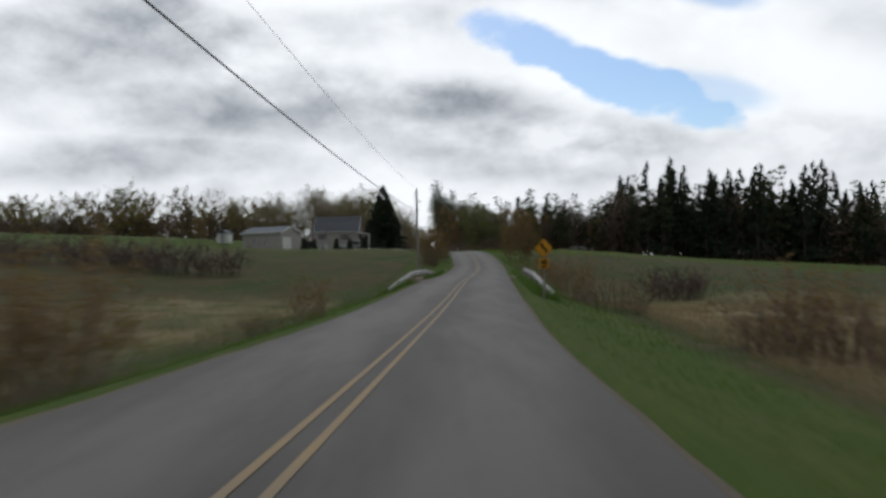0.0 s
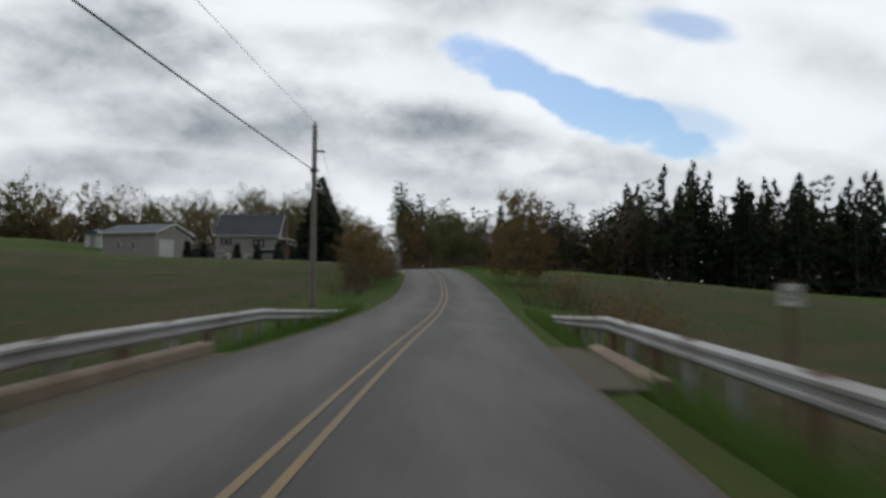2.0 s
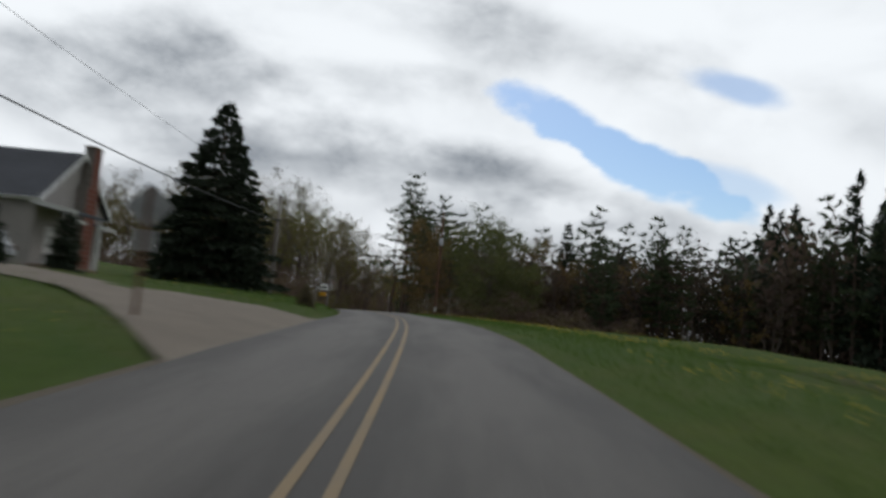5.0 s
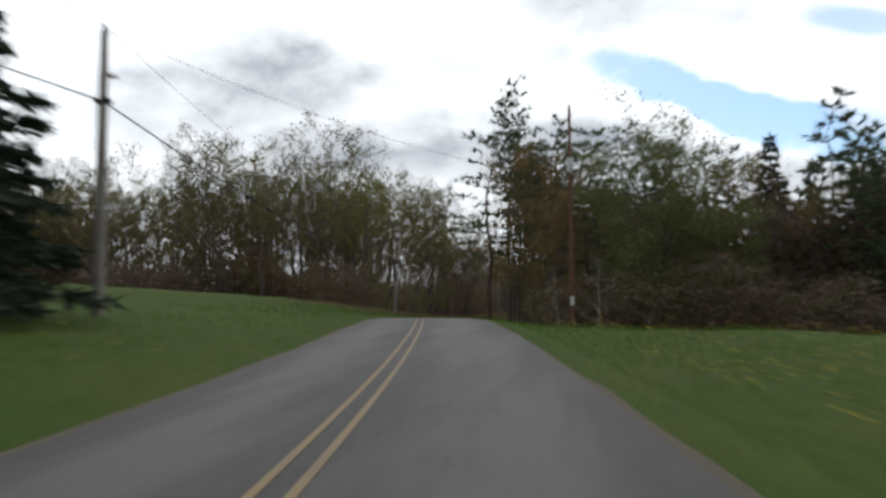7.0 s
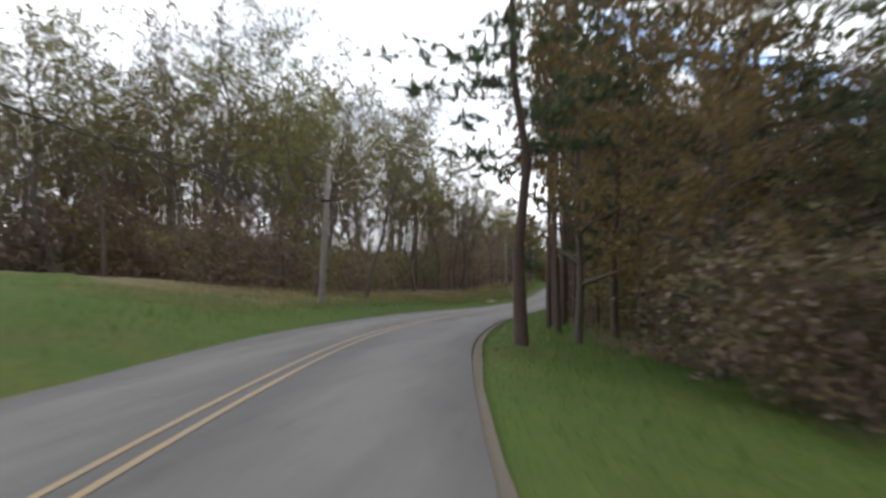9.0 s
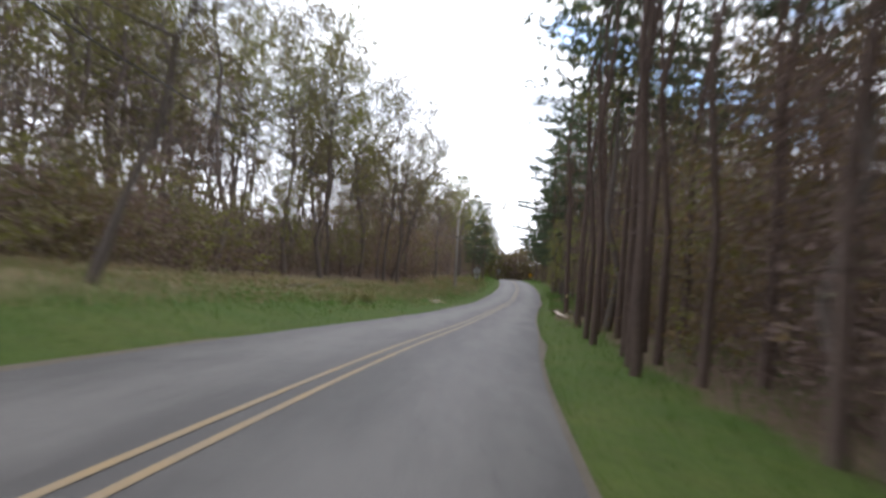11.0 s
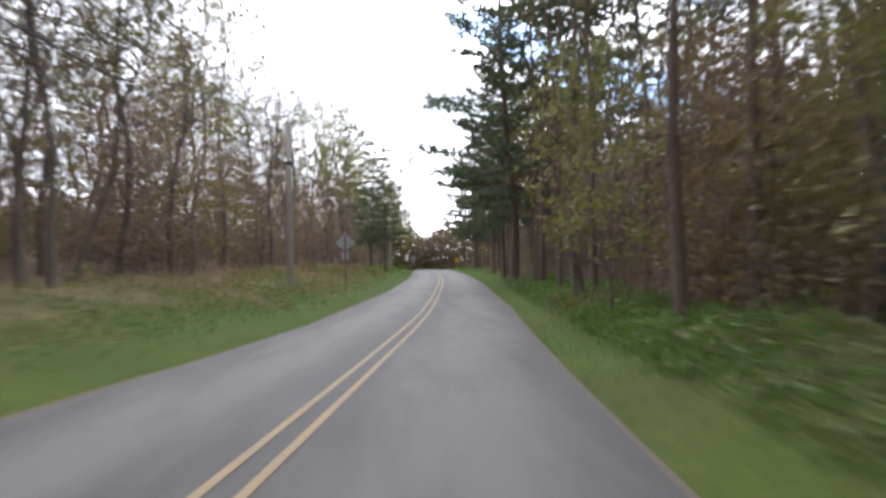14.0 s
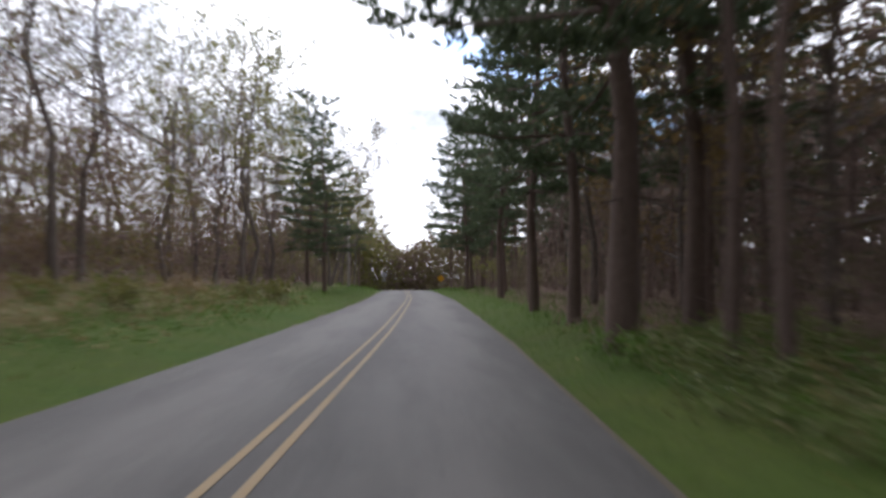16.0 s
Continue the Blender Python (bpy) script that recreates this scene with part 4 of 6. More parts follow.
# big roadside trunks
for x, y, k, s in ((6.5, 263.0, "pine_b", 1.05), (5.4, 250.2, "pine_d", 0.95), (5.0, 241.2, "pine_d", 1.0), (5.25, 243.3, "pine_d", 0.9), (5.7, 246.2, "pine_b", 0.9), (6.2, 244.6, "pine_d", 0.95), (6.6, 248.3, "pine_d", 1.0), (5.6, 253.4, "pine_d", 0.9), (6.4, 256.2, "pine_b", 0.95), (6.0, 240, "pine_d", 0.85), (4.95, 222, "pine_d", 1.0), (4.6, 226, "pine_d", 0.95), (4.9, 228.5, "pine_b", 1.0), (5.6, 233.5, "pine_d", 0.9), (10.7, 322.0, "pine_c", 1.08), (10.6, 312.1, "pine_b", 1.05), (10.8, 308.8, "pine_d", 1.0), (11.5, 319.4, "pine_d", 1.0), (11.4, 317.6, "pine_d", 0.95), (8.7, 288.4, "pine_d", 1.0), (10.4, 302.4, "bare_b", 0.9), (11.0, 303.4, "pine_d", 0.95), (8.6, 268.6, "bare_b", 0.9), (9.3, 270.4, "bare_b", 0.8), (5.35, 230.1, "pine_d", 1.1), (12.2, 338, "pine_c", 0.98), (13.5, 356, "pine_c", 1.05),
                   (11.2, 291, "pine_b", 1.0), (12.6, 299.5, "pine_d", 1.05), (13.0, 312, "pine_b", 1.1), (12.6, 323.5, "pine_a", 1.1), (11.8, 330, "pine_c", 0.95), (14.4, 318, "pine_b", 1.0), (13.4, 305, "pine_b", 1.0), (11.9, 314.6, "pine_d", 1.05), (7.6, 278.2, "pine_b", 1.05), (8.5, 276.4, "pine_d", 0.9), (9.6, 300.4, "young_a", 1.15), (8.9, 294.0, "young_a", 0.95)):
    plant(k, x, y, 75 * s * y, s, 0.78 * s if k == "pine_c" and y > 325 else None, group=R)
    TREES.append((x, y))
scatter(["pine_b", "pine_d", "maple_b", "bare_b"], [0.38, 0.40, 0.06, 0.16], 58, 229, 282, 5.6, 18, 1.4, (0.68, 0.95), R, 1.2)
scatter(["pine_b", "pine_d", "maple_b", "bare_b"], [0.37, 0.38, 0.06, 0.19], 38, 282, 330, 7.6, 18, 1.5, (0.75, 1.0), R, 1.2)
scatter(["pine_b", "pine_d", "pine_a", "pine_c", "maple_a"], [0.25, 0.15, 0.25, 0.2, 0.15], 40, 316, 430, 6.2, 16, 2.6, (0.8, 1.1), R, 1.3)
scatter(["young_a", "rust_a"], [0.55, 0.45], 20, 222, 285, 7.0, 13, 1.6, (0.6, 1.05), R)
scatter(["young_a", "rust_a"], [0.4, 0.6], 5, 285, 345, 8.0, 13, 1.6, (0.7, 1.1), R)
# left wood
scatter(["maple_a", "maple_b", "maple_c", "bare_a", "bare_b", "rust_a"], [0.13, 0.20, 0.15, 0.22, 0.28, 0.02], 54, 242, 300, -33, -16.5, 2.0, (0.85, 1.2), Lf, 1.3)
scatter(["bare_a", "bare_b", "maple_b", "maple_c", "maple_a"], [0.30, 0.42, 0.16, 0.06, 0.06], 72, 298, 392, -28, -10.5, 1.5, (0.75, 1.1), Lf, 1.0)
scatter(["maple_a", "pine_a", "maple_c"], [0.45, 0.25, 0.30], 22, 376, 460, -18, -7, 2.5, (0.8, 1.1), Lf, 0.7)
scatter(["young_a", "brush_a", "brush_b"], [0.4, 0.35, 0.25], 40, 240, 350, -24, -12, 1.5, (0.7, 1.1), Lf)


def far_wood(name, spots, protos, label):
    """Distant woodland as one body of real trees."""
    vs, fs, mats, nv = [], [], [], 0
    slots = []
    shapes = {}
    for k in {p for p, *_ in spots}:
        wood, crown = protos[k][0]()
        parts = []
        for sh, mt in ((wood, protos[k][1]), (crown, protos[k][2])):
            if not sh.f:
                continue
            if mt not in slots:
                slots.append(mt)
            parts.append((np.array([tuple(v) for v in sh.v]), sh.f, slots.index(mt)))
        shapes[k] = parts
    for k, x, y, turn, s in spots:
        c, sn = math.cos(turn), math.sin(turn)
        z = gz(x, y)
        for v, f, mi in shapes[k]:
            w = np.stack([(v[:, 0] * c - v[:, 1] * sn) * s + x, (v[:, 0] * sn + v[:, 1] * c) * s + y, v[:, 2] * s + z], -1)
            vs.append(w)
            fs += [tuple(i + nv for i in q) for q in f]
            mats += [mi] * len(f)
            nv += len(v)
    ob = mesh_object(name, np.concatenate(vs), fs, slots)
    ob.data.polygons.foreach_set("material_index", np.array(mats, dtype=np.int32))
    tagged(ob, label, "woods", kind="stuff")
    return ob


FAR = {
    "m": (lambda: broadleaf(111, 17, 4.4, 16, 1050, 0.35, 0.3, 0.04, None, 2, 3), BARK, LEAF_OLIVE),
    "n": (lambda: broadleaf(112, 18, 4.4, 16, 1000, 0.35, 0.35, 0.04, None, 2, 3), BARK, LEAF),
    "b": (lambda: broadleaf(113, 17, 3.6, 15, 300, 0.24, 0.35, 0.04, None, 3, 3), BARK, BUD),
    "e": (lambda: broadleaf(131, 18, 4.4, 18, 1900, 0.21, 0.34, 0.04, None, 3, 3), BARK, LEAF_OLIVE),
    "f": (lambda: broadleaf(132, 17, 4.2, 17, 1600, 0.21, 0.36, 0.05, None, 3, 3), BARK, LEAF),
    "r": (lambda: broadleaf(114, 12, 3.8, 13, 620, 0.44, 0.12, 0.04, None, 2, 3), BARK, LEAF_RUST),
    "p": (lambda: pine(115, 21, 3.9, 0.25, 0.75, 0.2, None, 0.85, 0, 2, 1.1), BARK_PINE, NEEDLE),
    "q": (lambda: spire(116, 21, 3.6, 0.10, 1000, 1.1, 8), BARK_PINE, NEEDLE_DARK),
    "s": (lambda: spire(117, 23, 3.2, 0.06, 950, 1.05, 11), BARK_PINE, NEEDLE_DARK),
}


def belt(n, pick, x0, x1, yfun, depth, size=(0.85, 1.2)):
    keys, w = zip(*pick)
    w = np.array(w) / sum(w)
    out = []
    for _ in range(n):
        x = x0 + (x1 - x0) * rng.random()
        y = yfun(x) + depth * rng.random() ** 1.3
        out.append((keys[rng.choice(len(keys), p=w)], x, y, 6.28 * rng.random(), size[0] + (size[1] - size[0]) * rng.random()))
    return out


def leaf_mass(name, n, pick, mats, weights, size, slim, label, seed):
    """Dense understorey as one body of small leaves and twigs."""
    r = np.random.default_rng(seed)
    X, Y, H = pick(r, n)
    n = len(X)
    C = np.stack([X, Y, ground_z(X, Y) + H], -1)
    s = size * (0.55 + 0.9 * r.random((n, 1)))
    a = r.normal(size=(n, 3))
    a /= np.linalg.norm(a, axis=1, keepdims=True)
    b = np.cross(a, r.normal(size=(n, 3)))
    b /= np.linalg.norm(b, axis=1, keepdims=True)
    a, b = a * s, b * s * slim
    V = np.stack([C - a * 0.5 - b * 0.5, C - a * 0.4 + b * 0.5, C + a * 0.6], 1).reshape(-1, 3)
    me = bpy.data.meshes.new(name)
    me.vertices.add(3 * n)
    me.vertices.foreach_set("co", V.ravel().astype(np.float32))
    me.loops.add(3 * n)
    me.loops.foreach_set("vertex_index", np.arange(3 * n, dtype=np.int32))
    me.polygons.add(n)
    me.polygons.foreach_set("loop_start", np.arange(0, 3 * n, 3, dtype=np.int32))
    for mt in mats:
        me.materials.append(mt)
    # clumps of one kind stand together
    clump = np.sin(X * 0.21 + 1.7 * np.sin(Y * 0.13)) + np.sin(Y * 0.17 + 2.1 * np.sin(X * 0.09)) + 0.9 * r.normal(size=n)
    rank = np.argsort(np.argsort(clump)) / n
    me.polygons.foreach_set("material_index", np.searchsorted(np.cumsum(weights) / sum(weights), rank).clip(0, len(mats) - 1).astype(np.int32))
    me.update(calc_edges=True)
    return tagged(new(name, me), label, "undergrowth", kind="stuff")


def band(x0, x1, yfun, depth, low, high, power=1.0):
    """Places in a wood's edge that runs across the view; its top is uneven."""
    def pick(r, n):
        x = x0 + (x1 - x0) * r.random(n)
        y = yfun(x) + depth * r.random(n) ** 1.4
        top = low + (high - low) * (0.5 + 0.25 * np.sin(x * 0.37 + 1.1 * np.sin(x * 0.11)) + 0.25 * np.sin(x * 0.83 + y * 0.3))
        return x, y, top * r.random(n) ** power
    return pick


def along(d0, d1, y0, y1, low, high, power=1.0):
    """Places in a wood beside the road; its top is uneven."""
    def pick(r, n):
        y = y0 + (y1 - y0) * r.random(n)
        d = d0 + (d1 - d0) * r.random(n)
        top = low + (high - low) * (0.5 + 0.25 * np.sin(y * 0.31 + d * 0.2) + 0.25 * np.sin(y * 0.77 + 1.3 * np.sin(d * 0.5)))
        return xc(y) + d, y, top * r.random(n) ** power
    return pick


left_spots = belt(90, (("m", 4), ("n", 3), ("b", 2), ("r", 1.5), ("p", 0.5)), -200, -66, lambda x: 236 + max(0, -x - 14) * 0.33, 40, (1.05, 1.4))
left_spots += belt(26, (("e", 3), ("f", 2), ("b", 1)), -80, -16, lambda x: 262 + max(0, -x - 14) * 0.33, 30, (1.05, 1.3))
left_spots += belt(52, (("e", 4), ("f", 2.5), ("b", 3)), -66, -15, lambda x: 240 + max(0, -x - 14) * 0.33, 34, (0.85, 1.12))
far_wood("left_woodland", left_spots, FAR, "mixed spring woodland of bare and leafing trees")
edge_left = lambda x: 237 + np.maximum(0, -x - 14) * 0.33
leaf_mass("left_thicket", 60000, band(-215, -55, edge_left, 24, 11, 17, 0.85), (NEEDLE_DARK, LEAF_DIM, BUD, LEAF_OLIVE), (0.6, 3, 2.5, 2.5), 0.8, 0.6, "dense brown and olive understorey of the far wood", 31)
leaf_mass("left_edge_thicket", 56000, band(-62, -12, edge_left, 22, 3, 7.5, 1.0), (LEAF_DIM, BUD, TWIG, LEAF_RUST), (3, 2.5, 2, 1), 0.33, 0.34, "dense brown understorey at the field's edge", 32)
right_spots = belt(52, (("p", 6), ("b", 2), ("r", 1.2)), 30, 64, lambda x: 208, 24, (0.5, 0.95))
right_spots += belt(30, (("b", 3), ("p", 1)), 17, 60, lambda x: 207 if x > 34 else 214, 4, (0.55, 0.85))
right_spots += belt(132, (("p", 2.5), ("q", 4), ("s", 5), ("b", 0.5)), 58, 190, lambda x: 207, 26, (0.9, 1.3))
right_spots += belt(44, (("p", 4), ("q", 2), ("m", 1), ("r", 2)), 17, 46, lambda x: 238 - max(0, x - 20) * 0.9, 26, (0.6, 0.85))
far_wood("pine_woodland", right_spots, FAR, "dark pine woodland along the far field")
# dark leaf and twig colours fill the gaps and carry the wood's inner shade
leaf_mass("pine_thicket", 60000, band(50, 210, lambda x: 209 + 0 * x, 24, 12, 20, 0.95), (NEEDLE_DARK, BUD, LEAF_DIM), (4, 2.5, 1), 1.0, 0.6, "pine wood understorey in dark leaf colours that hold its shade", 33)
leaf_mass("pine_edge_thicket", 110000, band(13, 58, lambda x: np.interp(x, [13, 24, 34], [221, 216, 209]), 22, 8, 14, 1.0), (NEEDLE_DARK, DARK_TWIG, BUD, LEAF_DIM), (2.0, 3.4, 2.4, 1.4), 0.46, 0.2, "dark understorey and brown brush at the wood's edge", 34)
ahead_spots = belt(20, (("m", 3), ("b", 3), ("n", 2), ("p", 1)), -75, -32, lambda x: 290, 150)
ahead_spots += belt(20, (("p", 4), ("q", 3), ("m", 1)), 26, 60, lambda x: 250, 190)
ahead_spots += belt(36, (("m", 4), ("p", 2), ("r", 1)), -30, 60, lambda x: 455, 50)
far_wood("deep_woodland", ahead_spots, FAR, "deep mixed woodland beyond the roadside trees")
leaf_mass("left_deep_thicket", 48000, along(-48, -26, 240, 470, 3.0, 6.0), (BUD, LEAF_DIM, TWIG, LEAF), (3, 2.5, 2.5, 0.8), 0.75, 0.34, "brown and grey thicket deep in the leafing wood", 35)
leaf_mass("right_deep_thicket", 26000, along(17, 32, 226, 285, 5, 9), (NEEDLE, BUD, LEAF_DIM, TWIG), (1, 3.2, 1.5, 2.6), 0.8, 0.4, "dark thicket deep in the pine wood", 36)
leaf_mass("right_far_thicket", 40000, along(16, 28, 285, 420, 8, 13), (NEEDLE_DARK, BUD, NEEDLE, TWIG), (1.4, 3, 1.6, 3), 0.8, 0.4, "dark crowded growth deep in the pine wood", 46)
leaf_mass("end_thicket", 44000, band(-22, 44, lambda x: 450 + 0 * x, 24, 7, 12), (LEAF_OLIVE, BUD, TWIG, LEAF), (2.5, 2, 1, 2.5), 0.65, 0.55, "wooded slope where the road bends away", 37)
leaf_mass("dead_branches", 100000, along(6.2, 16, 226, 352, 6, 12), (TWIG, BUD, BARK_PINE), (3.4, 2, 1), 0.7, 0.024, "brown haze of dead twigs between the pine trunks", 38)
leaf_mass("left_branches", 84000, along(-28, -11, 250, 400, 6, 13), (TWIG, BUD, BARK), (3, 2, 1), 0.75, 0.026, "grey and brown twigs between the bare trunks", 39)



def sprays(name, n, per, pick, mats, weights, size, reach, label, seed):
    """Young growth as one body: flat sprays of small leaves, each spray of one kind."""
    r = np.random.default_rng(seed)
    X, Y, H = pick(r, n)
    n = len(X)
    C = np.stack([X, Y, ground_z(X, Y) + H], -1)
    rad = reach * (0.5 + 0.8 * r.random((n, 1, 1)))
    tilt = r.normal(size=(n, 1, 2)) * 0.35
    off = r.normal(size=(n, per, 3)) * np.array([0.55, 0.55, 0.16]) * rad
    off[..., 2] += (off[..., :2] * tilt).sum(-1)
    P = (C[:, None] + off).reshape(-1, 3)
    k = len(P)
    s = size * (0.55 + 0.9 * r.random((k, 1)))
    a = r.normal(size=(k, 3)) * np.array([1, 1, 0.6])
    a /= np.linalg.norm(a, axis=1, keepdims=True)
    b = np.cross(a, r.normal(size=(k, 3)))
    b /= np.linalg.norm(b, axis=1, keepdims=True)
    a, b = a * s, b * s * 0.55
    V = np.stack([P - a * 0.45 - b * 0.6, P - a * 0.3 + b * 0.7, P + a * 0.75], 1).reshape(-1, 3)
    me = bpy.data.meshes.new(name)
    me.vertices.add(3 * k)
    me.vertices.foreach_set("co", V.ravel().astype(np.float32))
    me.loops.add(3 * k)
    me.loops.foreach_set("vertex_index", np.arange(3 * k, dtype=np.int32))
    me.polygons.add(k)
    me.polygons.foreach_set("loop_start", np.arange(0, 3 * k, 3, dtype=np.int32))
    for mt in mats:
        me.materials.append(mt)
    clump = np.sin(X * 0.5 + 1.7 * np.sin(Y * 0.23)) + np.sin(Y * 0.37 + 2.1 * np.sin(X * 0.29)) + 0.6 * r.normal(size=n)
    rank = np.argsort(np.argsort(clump)) / n
    kind = np.searchsorted(np.cumsum(weights) / sum(weights), rank).clip(0, len(mats) - 1)
    me.polygons.foreach_set("material_index", np.repeat(kind, per).astype(np.int32))
    me.update(calc_edges=True)
    return tagged(new(name, me), label, "undergrowth", kind="stuff")


sprays("right_understorey", 4000, 20, along(6.6, 12, 222, 300, 3, 8, 0.8), (LEAF, LEAF_OLIVE, LEAF_RUST, BUD), (1.6, 2.4, 3.4, 3), 0.125, 0.75, "young leafing trees between the pine trunks", 51)
sprays("right_edge_growth", 1500, 20, along(7.6, 11.5, 280, 304, 5, 10, 0.75), (LEAF, LEAF_OLIVE, LEAF_RUST, BUD), (2, 2.4, 3, 2), 0.13, 0.8, "yellow-brown leafing young trees beyond the fallen log", 58)
sprays("left_understorey", 3000, 20, along(-30, -17, 240, 304, 2.5, 6.0, 0.9), (LEAF, LEAF_OLIVE, BUD, LEAF_DIM), (1, 3, 3, 2), 0.16, 0.9, "olive young growth behind the clearing", 52)
sprays("left_bank_understorey", 900, 20, along(-18, -10.5, 232, 264, 2, 5, 0.9), (BUD, LEAF_OLIVE, LEAF), (3, 2, 1), 0.14, 0.8, "brown brush on the bank before the wood", 57)
sprays("left_roadside_understorey", 5200, 20, along(-24, -10.5, 300, 400, 5.0, 10.5, 0.68), (BUD, TWIG, LEAF_OLIVE, LEAF, LEAF_RUST), (3, 1.5, 2.2, 1.0, 1.3), 0.15, 0.9, "brown budding young growth under bare trees", 53)
sprays("edge_understorey", 1700, 22, band(7, 34, lambda x: np.interp(x, [7, 12, 34], [206, 202.5, 204]), 9, 1.8, 5.5, 0.9), (BUD, LEAF_DIM, LEAF_OLIVE, TWIG), (3, 2, 1.5, 2), 0.15, 0.8, "brown twiggy growth along the wood's edge", 54)
sprays("verge_weeds", 2000, 22, along(4.0, 7.2, 278, 322, 0.2, 0.7, 0.8), (LEAF_GREEN, GRASS_BLADE), (1, 2.4), 0.075, 0.3, "lush green weeds on the verge", 55)
sprays("mound_ferns", 900, 16, along(-10, -4.6, 298, 345, 0.15, 0.8, 1.0), (DRY_BLADE, LEAF_RUST, GRASS_BLADE, LEAF_OLIVE), (2.2, 1.6, 1.6, 1), 0.075, 0.45, "brown ferns, dry litter and green shoots on the bank", 59)
sprays("fallen_leaves", 1300, 16, along(4.6, 13, 258, 330, 0.03, 0.14, 1.0), (DRY_BLADE, LEAF_RUST, BUD, LEAF_DIM), (1.4, 2.2, 3, 2), 0.07, 0.6, "brown fallen leaves and twigs under the pines", 60)
sprays("clearing_weeds", 1100, 16, along(-9, -4.0, 245, 335, 0.1, 0.55, 1.0), (LEAF_OLIVE, GRASS_BLADE, DRY_BLADE), (1, 2.2, 1), 0.065, 0.4, "green weeds and young shoots in the clearing", 56)

# Thickets under the trees.
under = []
for sd, n, d0, d1, y0, y1 in ((1, 44, 7.0, 20, 214, 350), (-1, 44, 15, 30, 245, 372), (1, 12, 8.0, 12, 286, 350), (1, 30, 7, 14, 350, 430), (-1, 30, 8, 16, 372, 440)):
    for _ in range(n):
        y = y0 + (y1 - y0) * rng.random()
        under.append(("t" if rng.random() < (0.9 if sd > 0 else 0.65) else "v", float(xc(y)) + sd * (d0 + (d1 - d0) * rng.random() ** 1.2), y, 6.28 * rng.random(), 0.6 + 0.7 * rng.random()))
FAR["t"] = (lambda: brush(119, 3.2, 3.2, 12, 190, 0.14, 0.012, 2), TWIG, LEAF_DIM)
FAR["v"] = (lambda: brush(120, 4.2, 2.8, 9, 280, 0.15, 0.014, 2), TWIG, LEAF)
far_wood("undergrowth", under, FAR, "twiggy undergrowth with scattered young leaves")

# Bushes of the open stretch.
for key, x, y, s in (("brush_a", -7.0, 15.7, 1.02), ("brush_a", -7.9, 16.8, 0.9), ("brush_a", -8.8, 15.2, 0.7), ("brush_a", -4.7, 32.0, 0.62), ("brush_b", -6.4, 32.5, 0.55),
                     *[("thicket", -23.0 - 4.6 * k + 0.9 * math.sin(5.1 * k), 88 + 0.7 * k + 1.6 * math.sin(3.7 * k), 1.5 + 0.1 * math.sin(2.3 * k)) for k in range(10)],
                     ("brush_c", -0.6, 330.4, 0.9), ("brush_c", -1.9, 328.8, 0.75), ("brush_c", 1.6, 343.3, 1.0), ("brush_c", 0.5, 341.4, 0.8), ("brush_a", 0.0, 334.2, 0.34), ("brush_a", -2.2, 326.4, 0.36), ("brush_b", 9.5, 38, 0.9), ("thicket", 19.6, 62, 1.15), ("thicket", 22.0, 63.5, 1.0), ("brush_b", 11.6, 55, 0.6),
                     ("brush_c", 8.9, 297, 0.5), ("brush_c", 9.3, 300, 0.6), ("brush_c", 9.4, 303, 0.45), ("brush_c", 8.7, 293.5, 0.45), ("brush_c", 9.8, 306, 0.4), ("brush_c", -3.8, 262, 0.5), ("brush_c", -4.3, 259.5, 0.4), ("brush_b", 10.6, 24, 0.75), ("brush_b", 12.4, 22.5, 1.35), ("brush_b", 14.6, 24.5, 1.3), ("brush_a", 13.4, 27.0, 0.95), ("brush_a", 11.4, 69.5, 0.75), ("brush_a", 12.7, 70.6, 0.68), ("brush_b", 13.9, 80, 0.9), ("brush_a", 8.3, 41, 0.8), ("brush_b", 20, 41, 0.8),
                     ("hedge_a", 1.0, 98, 0.5), ("brush_b", 0.6, 92, 0.7), ("hedge_a", 3.0, 107, 0.5), ("brush_a", 14.2, 92, 0.65), ("brush_b", 12, 86, 0.8), ("brush_b", 14, 88, 0.7)):
    plant(key, x, y, 77 * x, s)
plant("rust_b", 1.3, 101.0, 10, 0.58, 0.62)
plant("rust_b", 2.2, 103.6, 200, 0.5, 0.6)
plant("rust_b", 0.9, 99.2, 100, 0.46, 0.55)
plant("rust_b", 13.0, 102, 40, 0.9, 0.78)
plant("rust_b", 14.4, 103.5, 140, 0.72, 0.66)
plant("rust_b", 12.2, 104.5, 250, 0.6, 0.62)
for x, y, k, s in ((8.8, 206, "brush_a", 0.8), (11, 206.5, "hedge_a", 0.7), (13.5, 208, "brush_a", 0.9), (16.5, 206.5, "hedge_a", 0.8), (19.5, 207.5, "hedge_a", 0.7), (23, 208, "brush_a", 0.9), (26.5, 207, "hedge_a", 0.75), (30, 206.5, "brush_b", 1.0), (33.5, 206, "brush_a", 0.9), (9.6, 203.2, "brush_b", 0.8)):
    plant(k, x, y, 53 * x, s)
plant("round_bush", 2.3, 150.2, 0, 0.52, 0.46)
plant("rust_b", -47, 166.5, 80, 0.62, 0.6, label="small budding tree with orange young leaves")
for x, s in ((-20.7, 0.95), (-18.9, 0.85), (-15.0, 0.9), (-12.6, 0.85), (-10.2, 0.95), (-8.3, 0.85), (-6.5, 0.7), (-4.3, 0.85)):
    plant("arbor", x, 138.3 + 0.3 * math.sin(x), 31 * x, s, group="evergreens in a row before the house")


